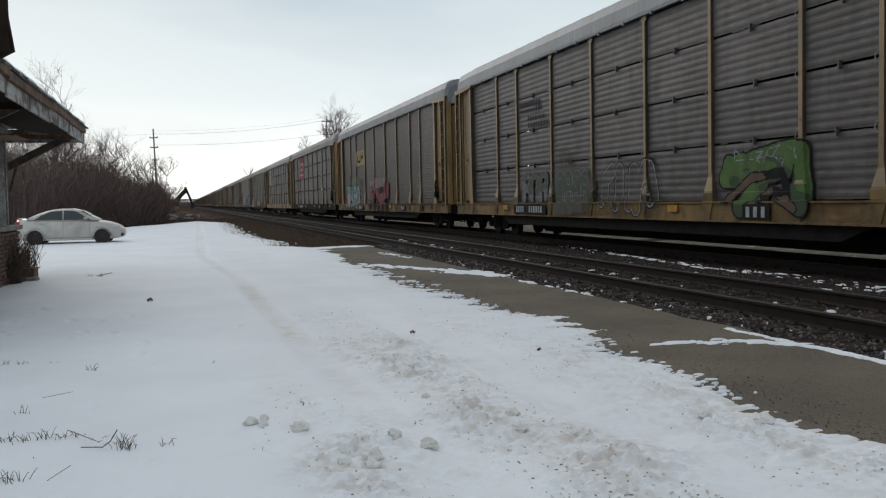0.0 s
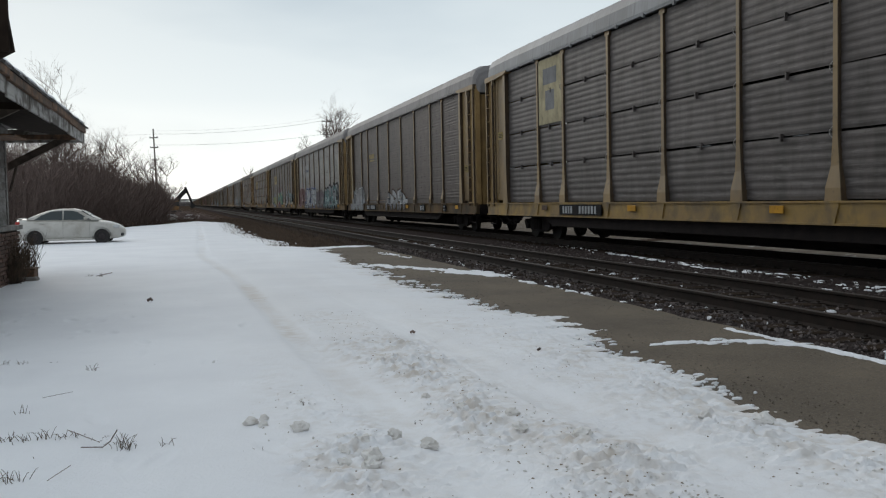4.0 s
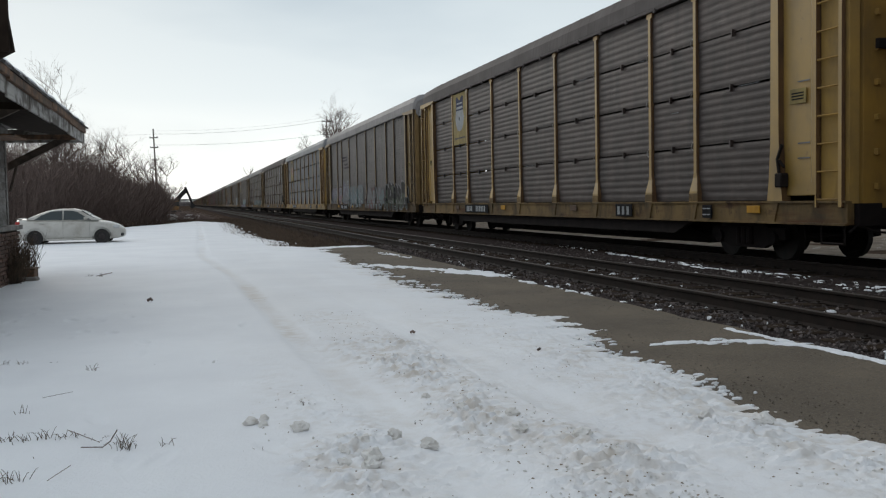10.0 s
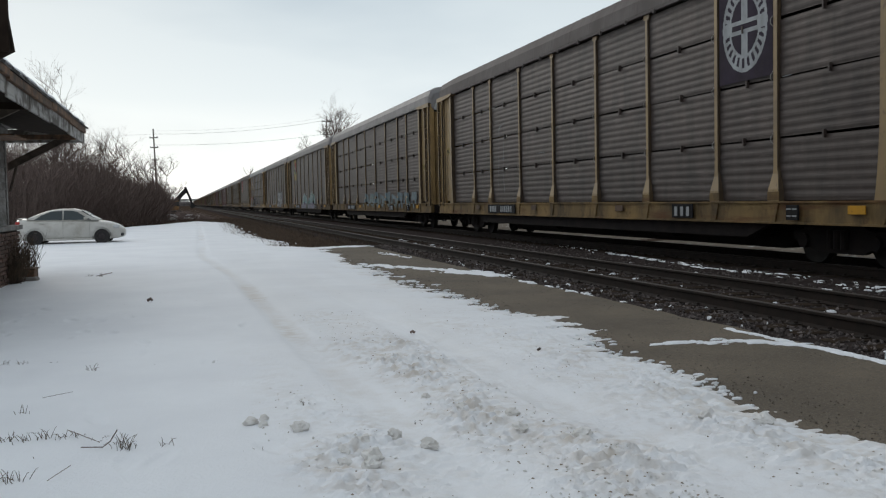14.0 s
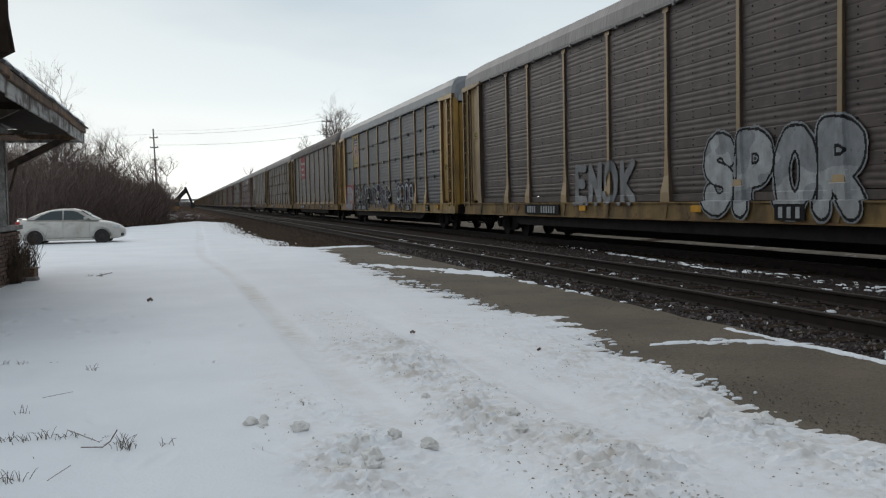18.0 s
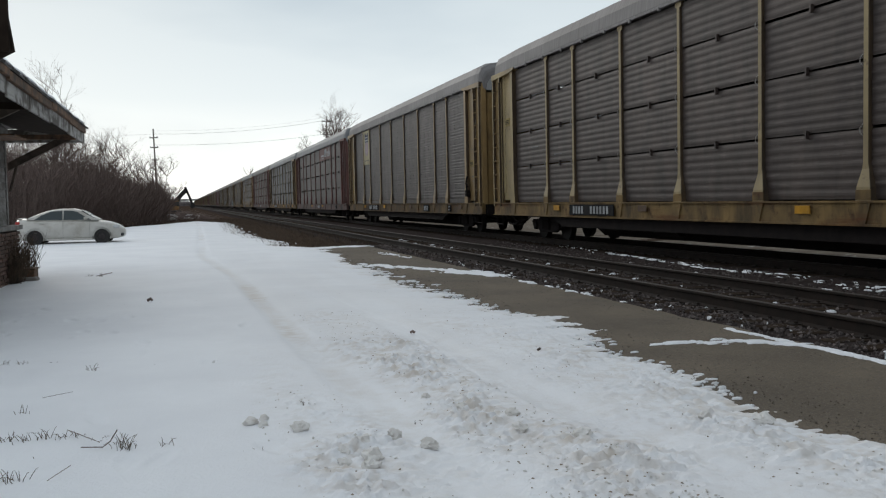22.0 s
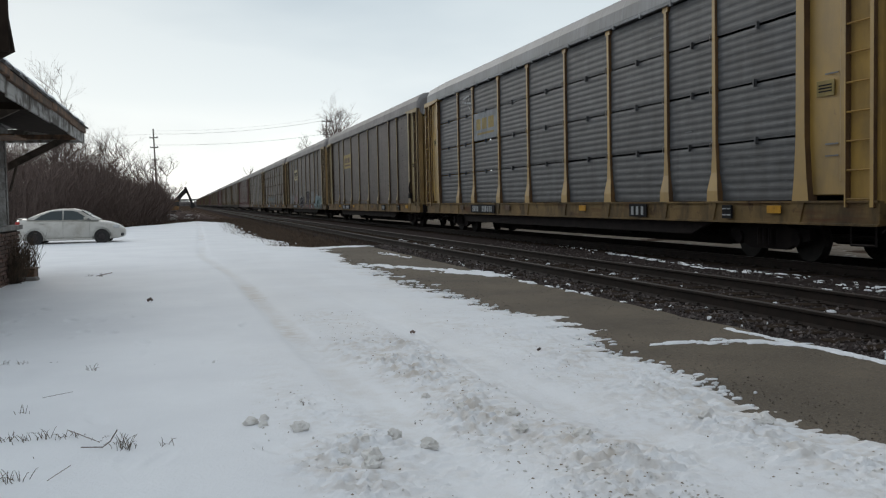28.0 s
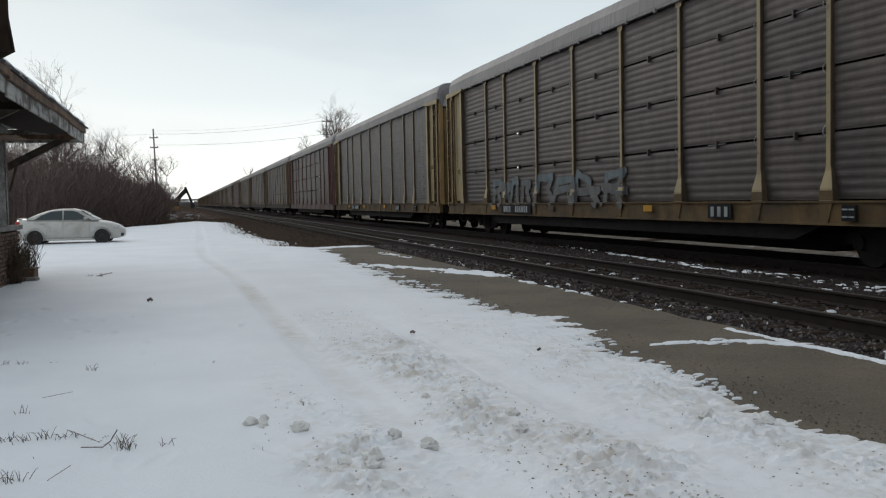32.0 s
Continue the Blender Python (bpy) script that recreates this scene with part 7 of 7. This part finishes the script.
tag(4, -11.5, -7.6, 1.1, 2.35, word("GETS"), 0.25, "maroon", "maroon", "pink", None, "maroon bubble letters outlined in white", 9, 0.03)
cloud(4, -7.3, -5.8, 1.1, 2.6, ["blue", "lilac"], "blue spray-painted cloud", 13)
tag(4, -6.2, -0.5, 1.05, 2.25, word("DRIPS"), 0.20, "white", "white", "black", "blue", "white letters outlined in black and blue", 10, 0.07, 0.08)
cloud(4, -0.5, 4.6, 0.8, 2.35, ["purple", "maroon", "plum"], "purple spray-painted lettering", 14)
tag(4, 0.0, 4.2, 1.0, 2.1, wild(3, 17), 0.14, "purple", "grey", "plum", None, "purple spray-painted lettering", 11, 0.05, cover=0.6)
tag(4, 4.3, 10.6, 0.92, 2.42, wild(6, 18), 0.17, "silver", "dkteal", "black", "black", "grey and teal interlocked letters outlined in black", 12, 0.08, 0.06)
tag(4, 4.6, 10.2, 0.95, 1.75, wild(5, 118), 0.10, "teal", "dkteal", "black", None, "pale teal shapes inside the lettering", 113, 0.04)
tag(4, 9.9, 11.3, 1.15, 1.95, [[(0.0, 0.5), (0.8, 0.48)], [(0.35, 0.95), (1.0, 0.45), (0.45, 0.05)]], 0.11, "black", "black", "black", "silver", "black arrow with a pale edge", 112, 0.05, 0.02)
scribble(4, 10.2, 11.6, 2.1, 2.5, "black", "thin black signature", 119, 5, 0.02)
tag(5, -11.2, -9.2, 1.2, 2.3, wild(2, 20), 0.09, "silver", "grey", "umber", None, "grey spray-painted letters", 13, cover=0.6)
cloud(5, -9.3, -4.3, 0.85, 2.4, ["sky", "grey"], "blue spray-painted ground", 141, 0.6)
tag(5, -8.5, -5.2, 1.22, 1.92, word("KOOB"), 0.14, "lime", "lime", "black", None, "lime letters outlined in black on a blue ground", 14, 0.06)
cloud(5, -4.3, 2.6, 0.8, 3.1, ["maroon", "purple", "red"], "hazy purple and red spray paint", 21, 0.5)
tag(5, -3.3, 1.6, 1.15, 2.4, wild(4, 115), 0.19, "dgreen", "dgreen", "dkteal", None, "emerald spray-painted shapes", 15, 0.02)
tag(5, -3.5, 1.4, 1.15, 2.35, [arc(0.12, 0.55, 0.10, 0.40, 60, 250), arc(0.36, 0.8, 0.07, 0.2, -20, 160), [(0.62, 0.2), (0.68, 0.75)], [(0.86, 0.95), (0.98, 0.1)]], 0.13, "lime", "lime", "green", None, "lime spray-painted shapes", 151, 0.02)
tag(5, -3.2, 1.6, 1.2, 2.7, [[(0.02, 0.9), (0.1, 0.62), (0.26, 0.7), (0.2, 0.3)], [(0.4, 0.35), (0.46, 0.1)], [(0.55, 0.4), (0.66, 0.55)], [(0.82, 0.95), (0.9, 0.6), (1.0, 0.75)], [(0.05, 0.02), (0.12, 0.12)], [(0.6, 0.02), (0.68, 0.1)]], 0.09, "white", "silver", "silver", None, "white spray-painted strokes", 152, 0.015)

tag(5, 5.3, 7.3, 1.05, 2.4, [arc(0.28, 0.72, 0.2, 0.2, 0, 360), arc(0.7, 0.72, 0.22, 0.2, 0, 360), arc(0.4, 0.28, 0.25, 0.22, 0, 360), arc(0.76, 0.25, 0.2, 0.2, 0, 360)], 0.13, "grey", "silver", "black", "white", "grey bubble letters outlined in white", 42, 0.05, 0.03, 0.95)
scribble(5, 7.3, 8.8, 1.7, 2.6, "cyan", "thin cyan scribble", 44, 3, 0.025)
scribble(5, 8.6, 12.2, 1.2, 2.3, "cyan", "cyan scribble", 43, 3, 0.06)
tag(8, -11.35, -9.1, 1.3, 2.1, hooks(3, 51), 0.15, "lilac", "silver", "lilac", None, "lilac spray-painted letters", 51, 0.02, cover=0.7)
scribble(8, -11.2, -9.1, 1.35, 2.25, "white", "white spray-painted highlights", 151, 4, 0.016)
tag(8, -8.45, -7.0, 1.25, 2.15, hooks(3, 52), 0.10, "silver", "pink", "white", "maroon", "pale pink letters on maroon spray paint", 52, 0.03, 0.06, cover=0.75)
tag(8, -6.7, -4.5, 1.3, 2.5, [[(0.04, 0.1), (0.1, 0.95)], [(0.3, 0.05), (0.34, 0.85)], [(0.6, 0.05), (0.6, 0.6)], [(0.92, 0.05), (0.9, 0.62)]], 0.24, "lilac", "silver", "lilac", None, "lilac spray-painted block letters", 53, 0.03, cover=0.7)
scribble(8, -6.6, -4.5, 1.35, 2.3, "white", "white spray-painted highlights", 153, 4, 0.016)
tag(8, -5.75, -4.45, 2.35, 2.62, [arc(0.2, 0.5, 0.18, 0.5, 0, 360), arc(0.55, 0.45, 0.22, 0.5, 0, 360), arc(0.85, 0.5, 0.14, 0.4, 0, 360)], 0.015, "white", "white", "silver", None, "white cloud-shaped outline", 154, 0.01)
tag(8, -4.0, -1.75, 1.0, 2.15, hooks(4, 54), 0.08, "silver", "cyan", "teal", None, "pale cyan bubble letters", 16, 0.05, cover=0.55)
tag(8, -1.3, 0.5, 1.0, 2.15, hooks(3, 58), 0.09, "silver", "teal", "cyan", None, "pale cyan bubble letters", 17, 0.05, cover=0.55)
scribble(8, -3.9, 0.4, 0.85, 2.0, "white", "white spray-painted highlights", 155, 8, 0.02)
cloud(8, 1.5, 6.8, 0.85, 2.15, ["maroon", "umber", "red"], "red spray-painted ground", 55, 0.4)
tag(8, 1.9, 6.4, 0.95, 2.0, wild(6, 56), 0.08, "silver", "teal", "grey", None, "silver spray-painted letters", 17, 0.05, cover=0.6)
tag(8, 7.0, 12.0, 0.95, 2.1, wild(7, 57), 0.11, "black", "dkgreen", "black", "white", "black and green letters outlined in white", 18, 0.05, 0.04, cover=0.6)
scribble(8, -12.9, -12.1, 2.6, 4.2, "white", "white spray-painted tag", 58, 2, 0.025)
tag(11, -2.0, 11.0, 1.0, 1.7, wild(9, 60), 0.09, "cyan", "teal", "grey", None, "faded cyan spray-painted letters", 19, 0.03, cover=0.6)


def stepped(k, u0, u1, z0, peak, seed, green, label):
    """Blocky stepped lettering: pale teal above, lilac below, green steps behind, edged in white."""
    rnd = random.Random(seed)
    step = 0.30
    n = int((u1 - u0) / step)
    tops = [peak * (0.62 + 0.38 * rnd.random()) * (0.72 + 0.28 * math.sin(math.pi * (i + 0.5) / n)) for i in range(n)]
    back = [tops[i] + (rnd.choice((0.0, 0.15, 0.3)) if green[0] <= i / n <= green[1] else 0.0) for i in range(n)]

    def code(U, Z, u, z):
        i = np.clip(((u - u0) / step).astype(int), 0, n - 1)
        t, g = np.array(tops)[i], np.array(back)[i]
        h = z - z0
        c = np.where(h < t, np.where(h > 0.42 * t + 0.08 * fbm(u * 3, z * 3, 2, seed), 1, 2), np.where(h < g, 3, 0))
        f = (u - u0) / step - i
        c = np.where((h < t) & (f < 0.12) & (i % 3 == 1) & (h > 0.1), 5, c)
        near = (np.abs(h - t) < 0.035) | (np.abs(h - g) < 0.035)
        for d in (-1, 1):
            o = np.array(tops)[np.clip(i + d, 0, n - 1)]
            near |= ((f < 0.12) if d < 0 else (f > 0.88)) & (h > np.minimum(o, t)) & (h < np.maximum(o, t))
        return np.where(near & (h < g + 0.035), 4, c)
    return decal(CARS[k], "graffiti", u0, u0 + n * step, z0, z0 + peak + 0.4, code, ["teal", "lilac", "dgreen", "white", "black"], label)


cloud(12, -2.9, 7.2, 0.75, 1.25, ["lilac", "umber", "dkgreen"], "lilac and green spray paint along the sill", 62, 0.5)
stepped(12, -3.0, 0.4, 0.78, 1.42, 61, (0.75, 1.0), "stepped teal and lilac letters edged in white")
stepped(12, 1.4, 5.6, 0.78, 1.45, 63, (0.15, 0.6), "stepped teal letters edged in white with green behind")
scribble(12, 5.8, 7.2, 1.5, 2.1, "silver", "thin silver scribble", 64, 3, 0.02)
tag(13, 2.95, 7.65, 0.95, 2.35, word("SPOR"), 0.21, "silver", "white", "black", "silver", "big silver bubble letters outlined in black", 22, 0.05, 0.03)
tag(13, -3.6, 0.0, 1.1, 2.1, word("ENOK"), 0.09, "silver", "white", "grey", None, "white spray-painted letters", 23, 0.03, cover=0.6)
tag(14, -8.6, -3.4, 0.85, 2.15, wild(6, 71), 0.17, "black", "black", "white", None, "black letters outlined in white", 24, 0.035)
scribble(14, -8.4, -3.5, 0.9, 2.1, "white", "thin white spray-painted lines", 171, 7, 0.018)
tag(14, -3.0, 1.5, 0.95, 2.1, wild(4, 72), 0.15, "black", "plum", "white", None, "black letters outlined in white", 25, 0.04)
scribble(14, -2.9, 1.4, 0.95, 2.0, "silver", "thin silver spray-painted lines", 172, 6, 0.02)
tag(14, 3.2, 6.7, 0.85, 2.05, hooks(4, 73), 0.06, "white", "silver", "plum", "plum", "white letters on dark spray paint", 26, 0.04, 0.05)
tag(14, -11.4, -9.0, 0.85, 2.1, word("REN"), 0.19, "silver", "silver", "signred", None, "silver letters on a red ground", 27, 0.13)
cloud(23, -0.4, 8.6, 0.75, 1.13, ["red", "umber", "maroon"], "rust red spray paint along the sill", 87, 0.6)
tag(23, -10.9, -7.6, 1.25, 1.95, wild(5, 80), 0.07, "grey", "silver", "white", None, "thin pale spray-painted letters", 80, 0.02, cover=0.6)
tag(23, -3.0, 0.3, 0.85, 1.8, wild(5, 81), 0.13, "black", "plum", "white", None, "black letters outlined in white", 81, 0.03)
tag(23, 1.75, 4.0, 1.2, 2.15, word("BUB"), 0.18, "black", "plum", "silver", None, "black bubble letters outlined in silver", 82, 0.03)
tag(23, 4.85, 6.8, 1.3, 2.1, wild(4, 83), 0.17, "grey", "silver", "white", None, "grey cloud letters outlined in white", 83, 0.03, cover=0.7)
tag(23, 7.4, 11.4, 0.9, 1.75, wild(6, 84), 0.20, "cyan", "dkteal", "white", None, "dull cyan letters outlined in white", 84, 0.03, cover=0.7)
cloud(23, -7.0, -4.4, 1.2, 2.1, ["maroon", "pink"], "dull pink spray paint", 88)
for a_, b_, s_ in ((-8.4, -4.8, 91), (-4.4, 1.6, 92)):
    tag(24, a_, b_, 1.05, 1.95, wild(4, s_), 0.08, "cyan", "grey", "grey", None, "faded pale blue spray paint", s_, 0.03, cover=0.35)
scribble(18, 11.9, 12.4, 3.9, 4.6, "white", "white stencilled box", 95, 2, 0.015)
scribble(10, -6.4, -5.6, 1.3, 4.2, "grey", "white chalk line", 96, 1, 0.014)
scribble(6, -6.5, -4.6, 4.4, 5.2, "white", "white chalk squiggle", 97, 1, 0.02)
scribble(21, -8.7, -7.2, 4.5, 5.2, "white", "white chalk squiggle", 98, 1, 0.02)
scribble(1, -8.8, -7.3, 3.9, 5.2, "silver", "white chalk squiggle", 99, 2, 0.012)

# number boards, reflectors and small stencils on every near car (numbers stand as plain bars)
PLATE_ME = Build().box(-1.625, -1.60, -1.35, 1.35, 0.79, 1.07, 0.004).mesh("number_board")
DIGIT_ME = Build().box(-1.631, -1.624, -0.055, 0.055, -0.098, 0.098).mesh("number_bar")
REFL_ME = Build().box(-1.618, -1.60, -0.20, 0.20, -0.07, 0.07, 0.004).mesh("reflector")
STEN_ME = Build().box(-1.506, -1.488, -0.22, 0.22, -0.13, 0.13, 0.004).mesh("stencil_board")
LINE_ME = Build().box(-1.512, -1.505, -0.16, 0.16, -0.012, 0.012).mesh("stencil_line")
for k in range(-1, 26):
    car = CARS[k]
    rnd = random.Random(k + 500)
    dark_sill = k == 1
    if k not in (18, 20):
        board = part("number_board", PLATE_ME, PM["black"], car, "black number board with white bars", (0, 5.75, 0))
        for i, dy in enumerate((1.05, 0.87, 0.69, 0.51, -0.05, -0.24, -0.43, -0.62, -0.81, -1.0)):
            part("number_bar", DIGIT_ME, PM["white"], board, "", (0, dy, 0.93))
        mark = part("mark_board", Build().box(-1.622, -1.60, -0.42, 0.42, 0.79, 1.08, 0.004).mesh("mark_board"), PM["black"], car, "black board with white bars", (0, -5.9, 0))
        for dy in (0.24, 0.0, -0.24):
            part("mark_bar", DIGIT_ME, PM["white"], mark, "", (0, dy, 0.93))
    else:
        for i, dy in enumerate((0.5, 0.3, 0.1, -0.1, -0.3, -0.5, -0.7)):
            part("number_bar", DIGIT_ME, PM["white"], car, "", (0.01, -1.0 + dy, 0.93))
    for y in (-11.2, -2.9, 2.9, 8.1):
        part("reflector", REFL_ME, PM["orange"] if rnd.random() < 0.75 else PM["umber"], car, "yellow reflector strip", (0, y + rnd.uniform(-0.2, 0.2), 0.98))
    st = part("stencil_board", STEN_ME, PM["yellow"], car, "small yellow notice board with bars", (0, -12.35 + 0.05, rnd.uniform(2.4, 3.0)))
    for dz in (-0.05, 0.0, 0.05):
        part("stencil_line", LINE_ME, PM["black"], st, "", (0, 0, dz))
    st = part("stencil_board", STEN_ME, PM["yellow"], car, "small yellow notice board with bars", (0, 12.35, rnd.uniform(2.2, 4.0)))
    for dz in (-0.05, 0.0, 0.05):
        part("stencil_line", LINE_ME, PM["black"], st, "", (0, 0, dz))
    for y, z in [(-12.35, 3.15 + 0.07 * q) for q in range(5)] + [(-12.35, 2.05), (-12.35, 2.12), (12.35, 2.0), (12.35, 2.07), (12.35, 3.4), (12.35, 3.47), (12.35, 3.54)]:
        part("stencil_line", LINE_ME, PM["umber"], car, "", (0.075 if abs(y) < 12.6 else 0.012, y + rnd.uniform(-0.05, 0.05), z))
    for z in (1.9, 2.15, 3.2):
        part("stencil_line", LINE_ME, PM["grey"], car, "", (0.012, -12.45, z + rnd.uniform(-0.1, 0.1)))
    box = part("consol_box", Build().box(-1.64, -1.60, -0.16, 0.16, -0.13, 0.13, 0.006).mesh("consol_box"), PM["black"], car, "black stencil panel with a white grid", (0, -9.6, 0.93))
    for dy, dz in ((0.075, 0.06), (-0.075, 0.06), (0.075, -0.06), (-0.075, -0.06)):
        part("grid_line", Build().box(-1.645, -1.639, -0.06, 0.06, -0.012, 0.012).mesh("grid_line"), PM["white"], box, "", (0, dy, dz))
    if k in (0, 1, 5, 6, 7, 10, 17, 22):
        lever = Build().box(-1.66, -1.50, -0.10, 0.10, -0.35, -0.10, 0.02)
        lever.tube([(-1.60, 0.02, -0.2), (-1.62, 0.06, 0.15), (-1.60, -0.05, 0.40)], 0.03, 6)
        lever.tube([(-1.58, -0.08, 0.0), (-1.60, 0.02, 0.12), (-1.58, 0.10, 0.05)], 0.025, 5)
        part("brake_lever", lever, UNDER, car, "dark hand brake lever", (0, -11.95, 1.72))
    part("end_handle", Build().box(-1.15, -0.35, -13.83, -13.74, 3.52, 3.68, 0.01), UNDER, car, "dark door handle bar")

# thin pale strips on the ribbed sheets: painted glints and sky light, some scuffs
for k in range(-1, 26):
    if [r for r in SPEC if r[0] == k][0][1] != "panel":
        continue
    rnd = random.Random(900 + k)
    for i in range(7):
        y0, y1 = BAYS[rnd.randrange(9)]
        l = rnd.uniform(0.2, 0.7)
        y = rnd.uniform(y0 + 0.1, max(y0 + 0.15, y1 - l))
        z = rnd.choice(SPLITS[1:4]) + rnd.choice((-0.012, -0.012, rnd.uniform(0.15, 0.8)))
        part("bare_scuff", Build().box(-1.474, -1.468, y, min(y1, y + l), z - 0.006, z + rnd.uniform(0.002, 0.010)), PM["silver"], CARS[k], "thin pale painted glint")


def motions():
    """The train runs towards and past the camera at a nearly steady speed."""
    for k, car in CARS.items():
        y0 = car_start(k)
        walk(car, [(t, pose(FAR_X, y0 - CAR_SPEED * t + float(np.interp(t, *zip(*TRAIN_LAG))), 0)) for t in range(33)])


motions()
